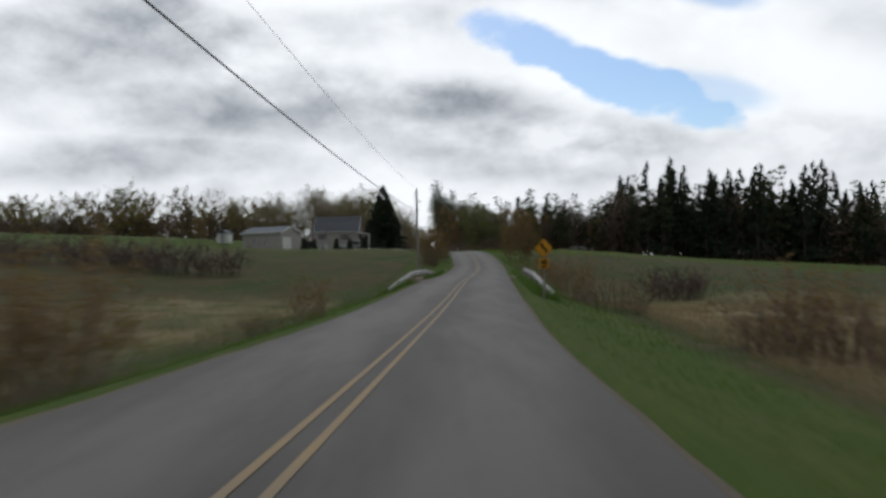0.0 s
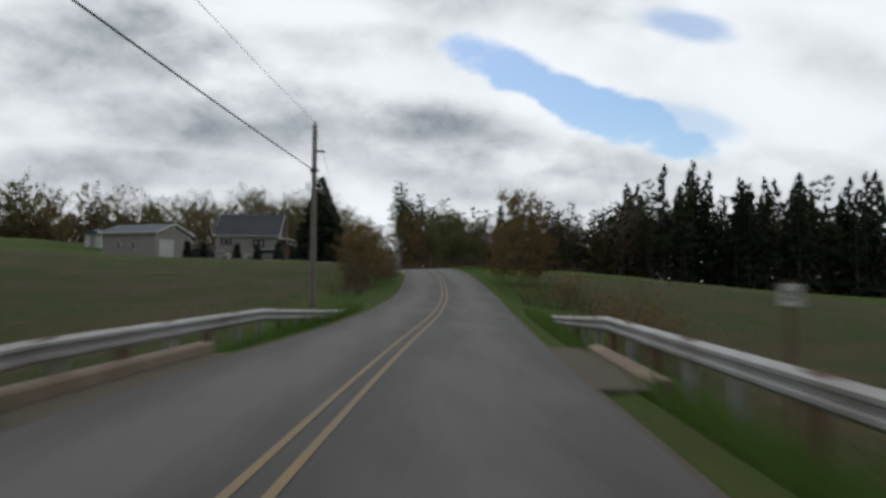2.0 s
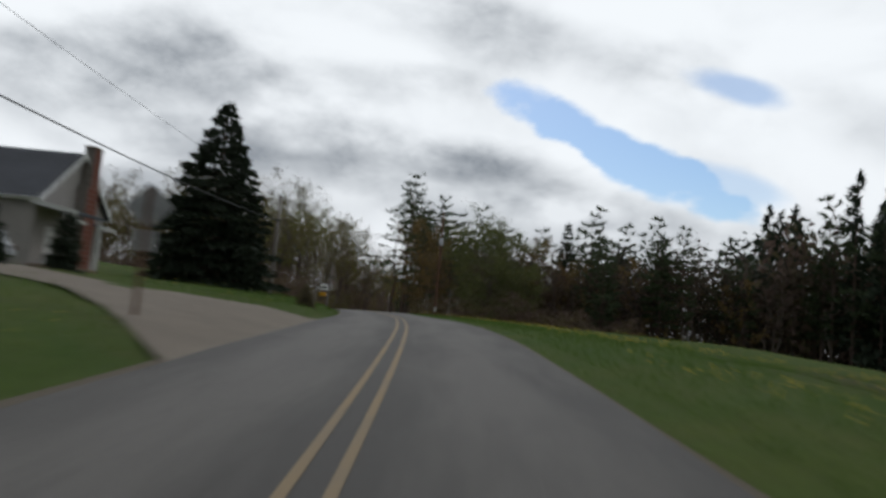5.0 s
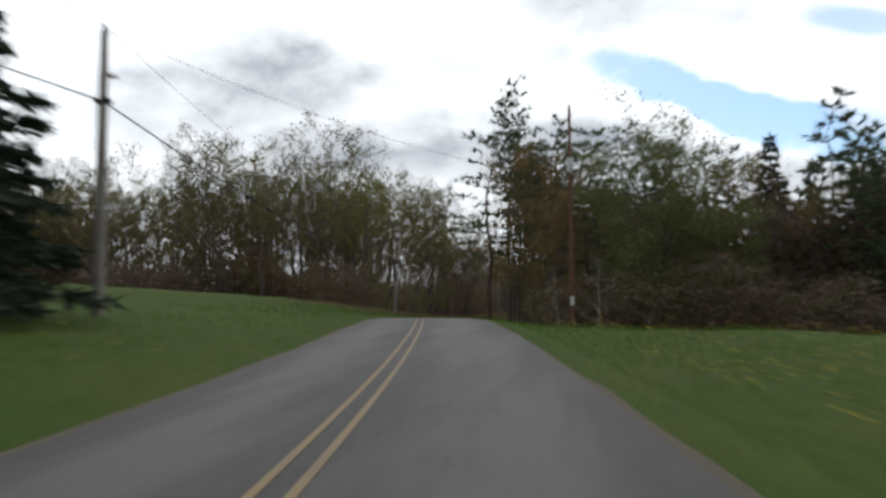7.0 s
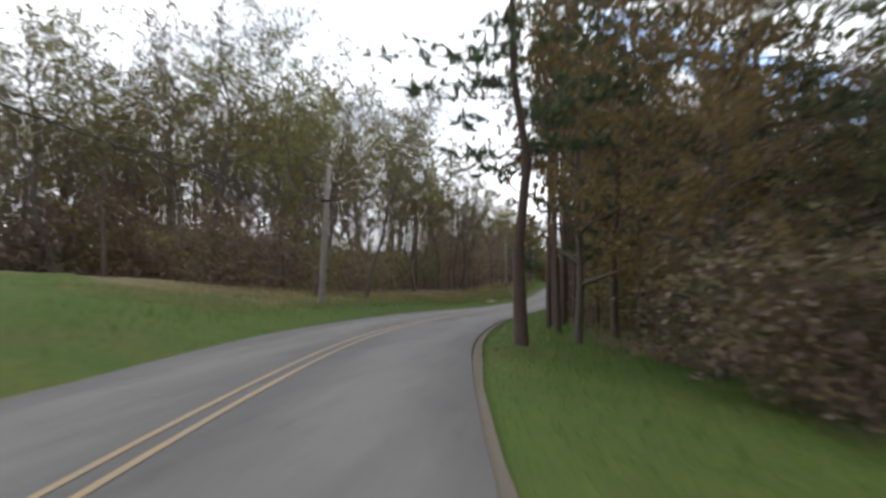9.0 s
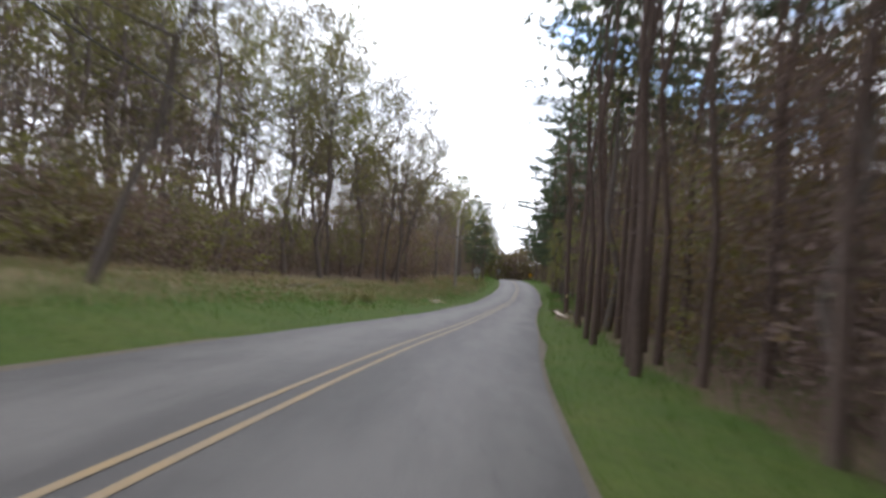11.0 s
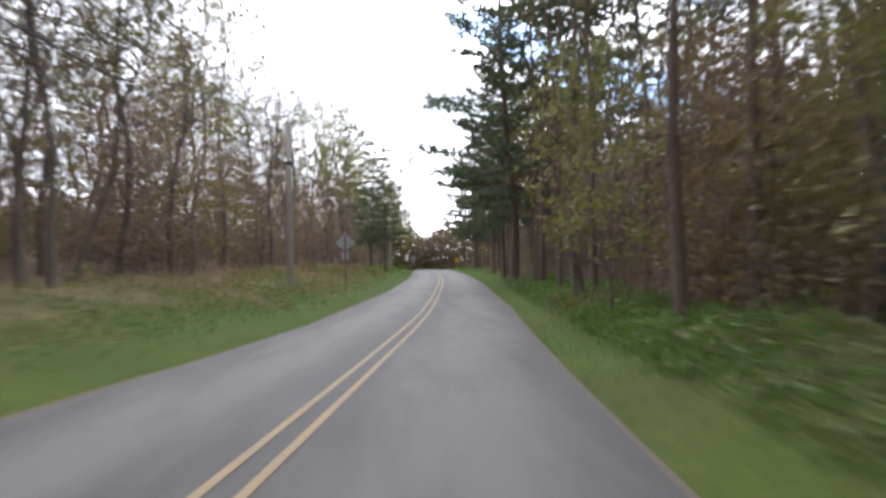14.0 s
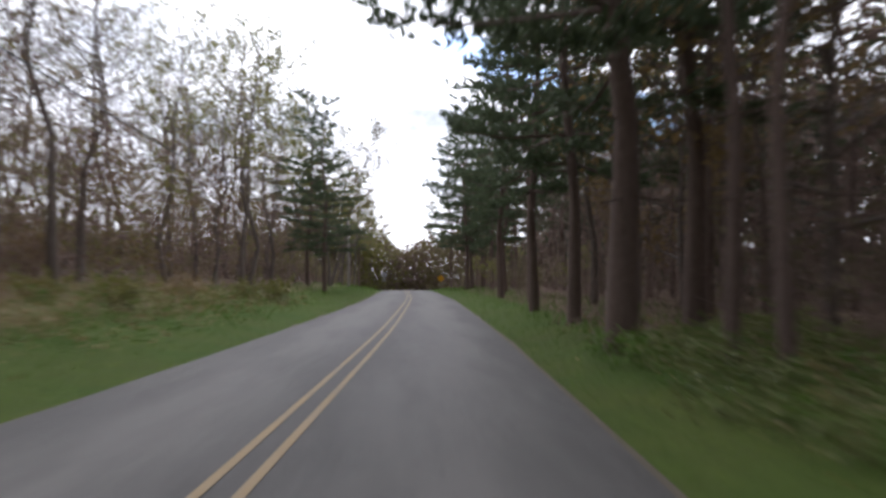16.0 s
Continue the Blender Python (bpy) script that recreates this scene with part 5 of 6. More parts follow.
def blades(name, n, pick, mat, h, width, label, seed):
    """Grass as one body of bent blades."""
    r = np.random.default_rng(seed)
    X, Y, S = pick(r, n)
    Z = ground_z(X, Y)
    n = len(X)
    az = r.random(n) * 6.283
    hh = h * (0.5 + r.random(n)) * S
    lean = r.normal(size=(n, 2)) * 0.35 * hh[:, None]
    sx, sy = np.cos(az) * width * S, np.sin(az) * width * S
    base = np.stack([X, Y, Z - 0.02], -1)
    v0 = base + np.stack([sx, sy, 0 * sx], -1)
    v1 = base - np.stack([sx, sy, 0 * sx], -1)
    v2 = base + np.stack([lean[:, 0], lean[:, 1], hh], -1)
    V = np.stack([v0, v1, v2], 1).reshape(-1, 3)
    me = bpy.data.meshes.new(name)
    me.vertices.add(3 * n)
    me.vertices.foreach_set("co", V.ravel().astype(np.float32))
    me.loops.add(3 * n)
    me.loops.foreach_set("vertex_index", np.arange(3 * n, dtype=np.int32))
    me.polygons.add(n)
    me.polygons.foreach_set("loop_start", np.arange(0, 3 * n, 3, dtype=np.int32))
    me.materials.append(mat)
    me.update(calc_edges=True)
    ob = new(name, me)
    tagged(ob, label, "grass", kind="stuff")
    return ob


def drive_zone(x, y):
    """Where the gravel driveway lies."""
    g = xc(y) - x
    mid, half = 131 + 0.3 * (g - 3), np.interp(g, [2.5, 6, 10, 40], [9.0, 4.5, 2.6, 2.3])
    return (np.abs(y - mid) < half) & (g < 26)


def verge(r, n):
    y = -12 + 440 * r.random(n) ** 1.25
    side = np.where(r.random(n) < 0.5, -1, 1)
    d = 2.96 + 6.5 * r.random(n) ** 1.7
    ok = ~((side < 0) & drive_zone(xc(y) - d, y)) & ~((np.abs(y - 57) < np.where(side < 0, 4.0, 2.6)) & (d < 3.75)) & ~((side > 0) & (np.abs(y - 273.5) < 4.0) & (d > 4.0 + 0.4 * np.abs(y - 273.5)))
    side, d, y = side[ok], d[ok], y[ok]
    return xc(y) + side * d, y, np.clip(0.55 + 0.35 * (d - 3.4), 0.5, 1.2) * (1 + (y > 200) * 0.25)


def meadow(r, n):
    y = -8 + 95 * r.random(n)
    side = np.where(r.random(n) < 0.5, -1, 1)
    d = 9.0 + 30 * r.random(n) ** 1.3
    keep = (side < 0) | (y > 52) | (r.random(n) < 0.2)
    return (xc(y) + side * d)[keep], y[keep], (0.8 + 0.5 * r.random(n))[keep]


def tan_patch(r, n):
    y = 14 + 42 * r.random(n)
    side = np.where(r.random(n) < 0.22, -1, 1)
    d = 9.2 + 26 * r.random(n) ** 1.2
    patch = np.sin(y * 0.42 + 0.8 * np.sin(d * 0.3)) + np.sin(d * 0.37 + y * 0.1) > np.where(side < 0, 0.3, -0.9)
    return (xc(y) + side * d)[patch], y[patch], (0.7 + 0.5 * r.random(n))[patch]


def lawn(r, n):
    y = 88 + 112 * r.random(n)
    side = np.where(r.random(n) < 0.4, -1, 1)
    d = 3.6 + 22 * r.random(n) ** 1.6
    x = xc(y) + side * d
    keep = ~((side < 0) & drive_zone(x, y))
    return x[keep], y[keep], (0.45 + 0.012 * d + 0.2 * (side > 0))[keep]


def rough_left(r, n):
    y = 215 + 130 * r.random(n)
    d = 5.5 + 7 * r.random(n)
    return xc(y) - d, y, 0.8 + 0.4 * r.random(n)


blades("verge_grass", 140000, verge, GRASS_BLADE, 0.17, 0.007, "lush green grass on the road verges", 3)
blades("meadow_green", 50000, meadow, GRASS_BLADE, 0.24, 0.009, "green grass in the low meadow", 8)
blades("meadow_grass", 60000, tan_patch, DRY_BLADE, 0.3, 0.011, "dry tan grass and sedge in the low meadow", 4)
blades("field_grass", 76000, lawn, GRASS_BLADE, 0.16, 0.012, "green field grass beside the road", 5)
def under_rail(r, n):
    side = np.where(r.random(n) < 0.5, -1, 1)
    y = np.where(side < 0, 45 + 35 * r.random(n), 36 + 40 * r.random(n))
    d = 3.5 + 1.5 * r.random(n)
    keep = ~((np.abs(y - 57) < np.where(side < 0, 3.6, 2.2)) & (d < 3.75))
    return (xc(y) + side * d)[keep], y[keep], (0.7 + 0.5 * r.random(n))[keep]


blades("rail_grass", 22000, under_rail, GRASS_BLADE, 0.42, 0.012, "tall green grass under the guardrails", 10)
blades("rough_green", 22000, rough_left, GRASS_BLADE, 0.17, 0.008, "rough green grass before the wood", 9)
blades("rough_grass", 30000, rough_left, DRY_BLADE, 0.3, 0.008, "mixed dry grass before the wood", 6)

# ---- things by the road ----


def part(name, sh, mat, parent, label="", smooth=False):
    ob = sh.put(name, mat, parent, smooth) if isinstance(sh, Shape) else mesh_object(name, *sh, mat, parent, smooth)
    if label:
        tagged(ob, label)
    return ob


def box(x0, x1, y0, y1, z0, z1, bevel=0.0):
    """A block with its edges broken."""
    bm = bmesh.new()
    bmesh.ops.create_cube(bm, size=1, matrix=Matrix.Translation(((x0 + x1) / 2, (y0 + y1) / 2, (z0 + z1) / 2)) @ Matrix.Diagonal((x1 - x0, y1 - y0, z1 - z0, 1)))
    if bevel:
        bmesh.ops.bevel(bm, geom=bm.edges[:], offset=bevel, segments=1, affect="EDGES")
    return from_bm(bm)


def from_bm(bm):
    bm.verts.index_update()
    out = ([v.co.copy() for v in bm.verts], [[v.index for v in f.verts] for f in bm.faces])
    bm.free()
    return out


def joined(*shapes):
    v, f = [], []
    for a, b in shapes:
        f += [[i + len(v) for i in q] for q in b]
        v += list(a)
    return v, f


def prism(poly, depth, m=Matrix()):
    """A flat outline in x, z given thickness along y."""
    n = len(poly)
    v = [m @ Vector((x, -depth / 2, z)) for x, z in poly] + [m @ Vector((x, depth / 2, z)) for x, z in poly]
    f = [list(range(n)), list(range(2 * n - 1, n - 1, -1))] + [[i, i + n, (i + 1) % n + n, (i + 1) % n] for i in range(n)]
    return v, f


def turned(shape, m):
    return [m @ Vector(v) for v in shape[0]], shape[1]


def rod(pts, radii, n=8):
    s = Shape()
    s.tube([Vector(p) for p in pts], radii, n)
    return s


def utility_pole(x, y, base, top, mat, label, arm=0.0, lean=0.0, box_z=None, face=0, girth=1.0):
    """A round wooden pole with its fittings."""
    ob = new("utility_pole")
    ob.location = (x, y, base)
    h = top - base
    part("shaft", rod([(0, 0, -0.6), (lean * 0.5, 0, h * 0.5), (lean, 0, h)], [0.17 * girth, 0.145 * girth, 0.11 * girth], 10), mat, ob, smooth=True)
    part("insulator", rod([(lean, 0, h - 0.02), (lean, 0, h + 0.10), (lean, 0, h + 0.2)], [0.05, 0.07, 0.04], 8), GREYBACK, ob)
    if arm:
        part("bracket", box(lean, lean + arm, -0.05, 0.05, h - 1.35, h - 1.25, 0.01), mat, ob)
    part("cable_clamp", box(lean * 0.7 - 0.2, lean * 0.7 + 0.2, -0.14, 0.14, h * 0.75 - 0.06, h * 0.75 + 0.06, 0.01), WIRE, ob)
    if box_z:
        s = rod([(lean, -0.3, box_z - base - 0.38), (lean, -0.3, box_z - base + 0.38)], [0.19, 0.19], 12)
        part("transformer", s, GREYBACK, ob, "grey cylindrical transformer", True)
        part("plate", box(-0.1, 0.1, -0.19, -0.165, 1.6, 2.1, 0.005), WHITE, ob, "small white plate")
    return tagged(ob, label, "utility pole", "poles along the road")


def cable(a, b, sag, r, label, n=28, bump=()):
    s = Shape()
    a, b = Vector(a), Vector(b)
    s.tube([a.lerp(b, k / n) - Vector((0, 0, 4 * sag * (k / n) * (1 - k / n))) for k in range(n + 1)], [r] * (n + 1), 5)
    ob = s.put("overhead_cable", WIRE)
    for f in bump:
        p = a.lerp(b, f) - Vector((0, 0, 4 * sag * f * (1 - f)))
        d = (b - a).normalized() * 0.5
        part("splice_case", rod([p - d, p - d * 0.7, p + d * 0.7, p + d], [r, 0.09, 0.09, r], 8), WIRE, ob)
    return tagged(ob, label, "cable", "overhead cables")


P0, P1, P2, P3, RED, Q1, Q3 = (-7.2, -24), (-0.35, 83.4), (-4.28, 174.4), (-6.8, 230.2), (9.35, 198.2), (-1.2, 312.0), (2.05, 396.5)
B = {p: gz(*p) for p in (P0, P1, P2, P3, RED, Q1, Q3)}
utility_pole(*P0, B[P0], 8.0, POLE_GREY, "weathered grey wooden pole in the meadow", 0.5)
utility_pole(*P1, B[P1], 7.75, POLE_GREY, "weathered grey wooden pole behind the guardrail", 0.5)
utility_pole(*P2, B[P2], 10.66, POLE_GREY, "weathered grey wooden pole on the lawn", 0.4)
utility_pole(*P3, B[P3], 8.7, POLE_GREY, "pale grey wooden pole at the wood's edge, leaning a little", lean=0.5)
utility_pole(*RED, B[RED], 13.9, POLE_BROWN, "tall reddish-brown wooden pole with a transformer", 0.0, 0.0, 10.6, girth=0.78)
utility_pole(*Q1, B[Q1], 7.0, POLE_GREY, "grey wooden pole before the bare wood")
utility_pole(*Q3, B[Q3], 6.9, POLE_GREY, "thin grey wooden pole far along the wood")
tops = {P0: 8.0, P1: 7.75, P2: 10.66, P3: 8.7, Q1: 7.0, Q3: 6.9}
seq = [P0, P1, P2, P3, Q1, Q3]
for a, b in zip(seq[:-1], seq[1:]):
    low = lambda p: (p[0], p[1], B[p] + (tops[p] - B[p]) * 0.75)
    cable(low(a), low(b), 1.0, 0.026 if a in (P0, P1, P2) else 0.02, "thick black telephone cable slung between poles", bump=(0.22, 0.27) if a == P2 else ())
    if a not in (P3, Q1):
        cable((*a, tops[a] + 0.15), (*b, tops[b] + 0.15), 1.2, 0.008, "thin power wire between pole tops")
cable((*P2, 10.7), (*RED, 10.0), 0.8, 0.008, "thin power wire across the road")


def guardrail(side, y0, y1, dist, label):
    """A steel W-beam on posts, its near end brought down into the ground."""
    ob = new("guardrail")
    prof = [(0.0, 0.155), (0.02, 0.14), (0.075, 0.10), (0.075, 0.055), (0.015, 0.02), (0.015, -0.02), (0.075, -0.055), (0.075, -0.10), (0.02, -0.14), (0.0, -0.155)]
    ys = np.arange(y0, y1 + 0.01, 0.5)
    v, f = [], []

    def top(y):
        r = min(1.0, (y - y0) / 9.0)
        e = min(1.0, (y1 - y) / 14.0)
        return float(zc(y)) + 0.45 - 0.75 * (1 - r) ** 1.5 - 0.62 * (1 - e)

    def off(y):
        return side * (dist + 0.5 * max(0.0, 1 - (y - y0) / 9.0) ** 2 + 0.25 * max(0.0, 1 - (y1 - y) / 4.0) ** 2)

    back = [(a - 0.012, b) for a, b in prof]
    ring = [(-side * a, b) for a, b in prof] + [(-side * a, b) for a, b in reversed(back)]
    n = len(ring)
    for y in ys:
        for a, b in ring:
            v.append((float(xc(y)) + off(y) + a, y, top(y) + b))
    for k in range(len(ys) - 1):
        for j in range(n):
            i0, i1 = k * n + j, k * n + (j + 1) % n
            f.append((i0, i1, i1 + n, i0 + n))
    f += [tuple(range(n)), tuple(range((len(ys) - 1) * n, len(ys) * n))]
    part("beam", (v, f), STEEL, ob, "weathered galvanised W-beam")
    for y in np.arange(y0 + 5.5, y1 - 1.0, 3.8):
        w = 0.16 + 0.12 * abs(math.sin(y * 1.7))
        x = float(xc(y)) + off(y)
        part("splice", box(x - 0.03 if side > 0 else x - 0.02, x + 0.02 if side > 0 else x + 0.03, y - w, y + w, top(y) + 0.12, top(y) + 0.162, 0.005), RUST, ob, "rust-stained splice")
    for y in np.arange(y0 + 4.0, y1, 1.9):
        x = float(xc(y)) + off(y) + side * 0.1
        part("post", box(x - 0.06, x + 0.06, y - 0.08, y + 0.08, gz(x, y) - 0.4, top(y) + 0.12, 0.01), RUST if (int(y) % 3 == 0) else STEEL, ob)
    return tagged(ob, label, "guardrail", "guardrails at the culvert")


guardrail(-1, 45.5, 78.5, 3.85, "long galvanised steel guardrail on posts over the culvert")
guardrail(1, 38.0, 75.0, 4.3, "weathered galvanised guardrail beside the road sign")
for sd in (-1, 1):
    y0, y1 = (53.0, 60.5) if sd < 0 else (54.6, 60.0)
    v, f = [], []
    for y in np.linspace(y0, y1, 12):
        c = float(xc(y)) + sd * 3.85
        z = float(zc(y))
        v += [(c - 0.16, y, z - 1.6), (c - 0.16, y, z + 0.06), (c - 0.12, y, z + 0.10), (c + 0.12, y, z + 0.10), (c + 0.16, y, z + 0.06), (c + 0.16, y, z - 1.6)]
    for k in range(11):
        f += [(k * 6 + j, k * 6 + (j + 1) % 6, k * 6 + 6 + (j + 1) % 6, k * 6 + 6 + j) for j in range(6)]
    f += [tuple(range(6)), tuple(range(66, 72))]
    tagged(mesh_object("culvert_kerb", v, f, CONCRETE), "worn stained concrete kerb along the culvert", "kerb", kind="structure")
    g = strip("gravel_apron", sd * HALF, sd * 3.7, y0 - 0.4, y1 + 0.4, 0.022, GRAVEL, cols=3, wob=0.05, seed=21)
    tagged(g, "sandy gravel apron beside the concrete kerb", "road shoulder", kind="structure")


def glyphs(text, size, depth, mat, parent, m, label=""):
    cu = bpy.data.curves.new("figures", "FONT")
    cu.body, cu.size, cu.extrude, cu.align_x, cu.align_y, cu.offset = text, size, depth, "CENTER", "CENTER", 0.012
    tmp = bpy.data.objects.new("figures", cu)
    scene.collection.objects.link(tmp)
    me = bpy.data.meshes.new_from_object(tmp.evaluated_get(bpy.context.evaluated_depsgraph_get()))
    bpy.data.objects.remove(tmp)
    me.transform(m)
    me.materials.clear()
    me.materials.append(mat)
    ob = new("figures", me)
    ob.parent = parent
    if label:
        tagged(ob, label)
    return ob


def diamond(r, c=0.06):
    """A square on its corner with rounded tips."""
    pts = []
    for k in range(4):
        a = k * math.pi / 2
        for t in (-0.5, 0.0, 0.5):
            pts.append((math.cos(a) * (r - c) + c * math.cos(a + t * 1.4), math.sin(a) * (r - c) + c * math.sin(a + t * 1.4)))
    return pts


def curve_sign():
    ob = new("road_sign")
    x, y = 5.53, 34.8
    ob.matrix_basis = pose(x, y, gz(x, y), 0, 0, 4)
    zc0 = 0.48 - gz(x, y)
    part("post", box(-0.05, 0.05, 0.03, 0.09, -0.6, zc0 + 0.36, 0.006), POLE_GREY, ob)
    pl = part("sign_plate", prism([(a, b + zc0) for a, b in diamond(0.43)], 0.012), SIGN_YELLOW, ob, "yellow diamond warning plate")
    bord = prism([(a * 0.955, b * 0.955 + zc0) for a, b in diamond(0.43)], 0.004, Matrix.Translation((0, -0.009, 0)))
    part("border", bord, BLACK, pl)
    part("face", prism([(a * 0.925, b * 0.925 + zc0) for a, b in diamond(0.43)], 0.004, Matrix.Translation((0, -0.013, 0))), SIGN_YELLOW, pl)
    bar = [(0.155, -0.20), (0.155, -0.07), (0.13, -0.01), (-0.02, 0.075), (-0.045, 0.11), (-0.02, 0.105), (0.02, 0.10), (-0.06, 0.265), (-0.215, 0.13),
           (-0.165, 0.135), (-0.135, 0.135), (-0.11, 0.06), (-0.075, 0.01), (0.045, -0.06), (0.06, -0.09), (0.06, -0.20)]
    part("arrow", prism([(a, b + zc0) for a, b in reversed(bar)], 0.004, Matrix.Translation((0, -0.018, 0))), BLACK, pl, "black bent arrow")
    z1 = zc0 - 0.43 - 0.03 - 0.23
    pq = part("speed_plate", box(-0.22, 0.22, -0.006, 0.006, z1 - 0.225, z1 + 0.225, 0.003), SIGN_YELLOW, ob, "square yellow advisory speed plate")
    glyphs("40", 0.30, 0.002, BLACK, pq, pose(0, -0.011, z1 + 0.05, 90, 0, 0), "black figures")
    glyphs("M.P.H.", 0.10, 0.002, BLACK, pq, pose(0, -0.011, z1 - 0.14, 90, 0, 0), "black letters")
    return tagged(ob, "yellow winding-road warning sign with speed plate, tilted on its post", "road sign")


def sign_back(x, y, z, r, yellow=False, label=""):
    """A diamond sign seen from behind, or from its face."""
    ob = new("road_sign")
    g = gz(x, y)
    ob.matrix_basis = pose(x, y, g, 0, 0, 2)
    h = z - g
    part("post", box(-0.04, 0.04, -0.05, 0.0, -0.5, h + r * 0.8, 0.005), RUST if not yellow else POLE_GREY, ob)
    pl = part("sign_plate", prism([(a, b + h) for a, b in diamond(r)], 0.01, Matrix.Translation((0, 0.01 if not yellow else -0.06, 0))), SIGN_YELLOW if yellow else GREYBACK, ob)
    part("brace", box(-r * 0.55, r * 0.55, -0.012, 0.004, h - 0.03, h + 0.03), GREYBACK, pl)
    if not yellow:
        part("speed_plate", box(-0.2, 0.2, 0.004, 0.014, h - r - 0.42, h - r - 0.03, 0.003), GREYBACK, ob)
    return tagged(ob, label, "road sign")


curve_sign()
sign_back(2.87, 126.3, 3.4, 0.43, label="bare metal back of a diamond sign on a steel post")
sign_back(1.15, 314.8, 1.42, 0.45, label="dull metal back of a diamond sign before the wood")
sign_back(5.9, 413.7, 0.6, 0.45, label="pale back of a diamond sign far along the road")
sign_back(13.0, 405.0, 0.1, 0.45, True, label="small yellow diamond sign far along the road")


def marker(x, y, z0, z1):
    ob = new("marker_sign")
    g = gz(x, y)
    ob.matrix_basis = pose(x, y, g, 0, 0, 3)
    w = (z1 - z0) / 2 * 1.02
    part("post", box(-0.03, 0.03, 0.0, 0.045, -0.5, z1 - g + 0.05, 0.004), RUST, ob)
    pl = part("sign_plate", box(-w, w, -0.012, -0.004, z0 - g, z1 - g, 0.003), WHITE, ob, "small white plate")
    c = (z0 + z1) / 2 - g
    for a, b, k in ((-0.06, 0.05, 0.035), (-0.02, 0.07, -0.005), (-0.07, 0.02, -0.05)):
        part("letter_bar", box(a, b, -0.016, -0.012, c + k - 0.012, c + k + 0.012), BLACK, pl)
    return tagged(ob, "small white marker plate with dark print on a post", "sign")


marker(8.43, 54.0, -0.24, 0.03)
guy = new("guy_wire")
guy.location = (10.8, 193.6, gz(10.8, 193.6))
gt = Vector((RED[0] - 10.8, RED[1] - 193.6, 9.0 + B[RED] - gz(10.8, 193.6)))
part("guard", rod([(0, 0, -0.1), tuple(gt * 0.17)], [0.008, 0.008], 8), SIGN_YELLOW, guy, "yellow plastic guard")
part("strand", rod([tuple(gt * 0.17), tuple(gt)], [0.008, 0.008], 5), WIRE, guy)
tagged(guy, "steel guy wire with a yellow guard beside the pole", "guy wire")


def mailbox(x, y):
    ob = new("mailbox")
    g = gz(x, y)
    ob.matrix_basis = pose(x, y, g, 0, 0, 0) @ Matrix.Diagonal((0.88, 0.8, 1.03, 1))
    part("post", box(-0.55, -0.45, -0.05, 0.05, -0.5, 1.25, 0.01), POLE_GREY, ob)
    part("arm", box(-0.5, 0.25, -0.04, 0.04, 0.98, 1.05, 0.008), POLE_GREY, ob)
    body = [(-0.24, 1.06), (0.24, 1.06), (0.24, 1.24), (0.2, 1.33), (0.1, 1.385), (-0.1, 1.385), (-0.2, 1.33), (-0.24, 1.24)]
    b = part("box_body", prism(body, 0.30), WHITE, ob, "white domed box", False)
    for k in range(3):
        part("letter_bar", box(-0.17 + 0.12 * k, -0.08 + 0.12 * k, -0.156, -0.151, 1.16, 1.24), BLACK, b)
    part("paper_tube", box(-0.22, 0.16, -0.14, 0.14, 0.74, 0.93, 0.03), SIGN_YELLOW, ob, "orange newspaper tube")
    return tagged(ob, "white mailbox over an orange newspaper tube on a post", "mailbox")


mailbox(2.75, 153.2)

# ---- the homestead ----


def window(parent, x0, x1, z0, z1, y, shutters=True, mat=WHITE):
    """A double-hung window on a wall that faces -y."""
    fr = part("window", joined(box(x0, x0 + 0.07, y - 0.05, y + 0.03, z0, z1), box(x1 - 0.07, x1, y - 0.05, y + 0.03, z0, z1), box(x0 + 0.07, x1 - 0.07, y - 0.05, y + 0.03, z1 - 0.07, z1),
                               box(x0 + 0.07, x1 - 0.07, y - 0.05, y + 0.03, z0, z0 + 0.07), box(x0 + 0.07, x1 - 0.07, y - 0.04, y + 0.02, (z0 + z1) / 2 - 0.03, (z0 + z1) / 2 + 0.03)), WHITE, parent)
    part("pane", box(x0 + 0.07, x1 - 0.07, y - 0.012, y - 0.004, z0 + 0.07, z1 - 0.07), GLASS, fr)
    if shutters:
        for a in (x0 - 0.36, x1 + 0.04):
            part("shutter", box(a, a + 0.32, y - 0.04, y - 0.005, z0, z1, 0.01), SHINGLE, fr)
    return fr


def siding(w, z0, z1, y, x0=0.0, gable=None):
    """Lapped boards on a wall facing -y; gable: height of the peak over z1."""
    v, f = [], []
    z = z0
    top = z1 + (gable or 0)
    while z < top - 0.02:
        zt = min(z + 0.18, top)
        if gable and z >= z1:
            k0, k1 = 1 - (z - z1) / gable, 1 - (zt - z1) / gable
        else:
            k0 = k1 = 1
        c = x0 + w / 2
        i = len(v)
        v += [(c - w / 2 * k0, y - 0.03, z), (c + w / 2 * k0, y - 0.03, z), (c + w / 2 * k1, y - 0.005, zt), (c - w / 2 * k1, y - 0.005, zt),
              (c - w / 2 * k0, y + 0.05, z), (c + w / 2 * k0, y + 0.05, z), (c + w / 2 * k1, y + 0.05, zt), (c - w / 2 * k1, y + 0.05, zt)]
        f += [(i, i + 1, i + 2, i + 3), (i, i + 4, i + 5, i + 1), (i + 1, i + 5, i + 6, i + 2), (i + 3, i + 7, i + 4, i), (i + 4, i + 7, i + 6, i + 5), (i + 2, i + 6, i + 7, i + 3)]
        z = zt
    return v, f


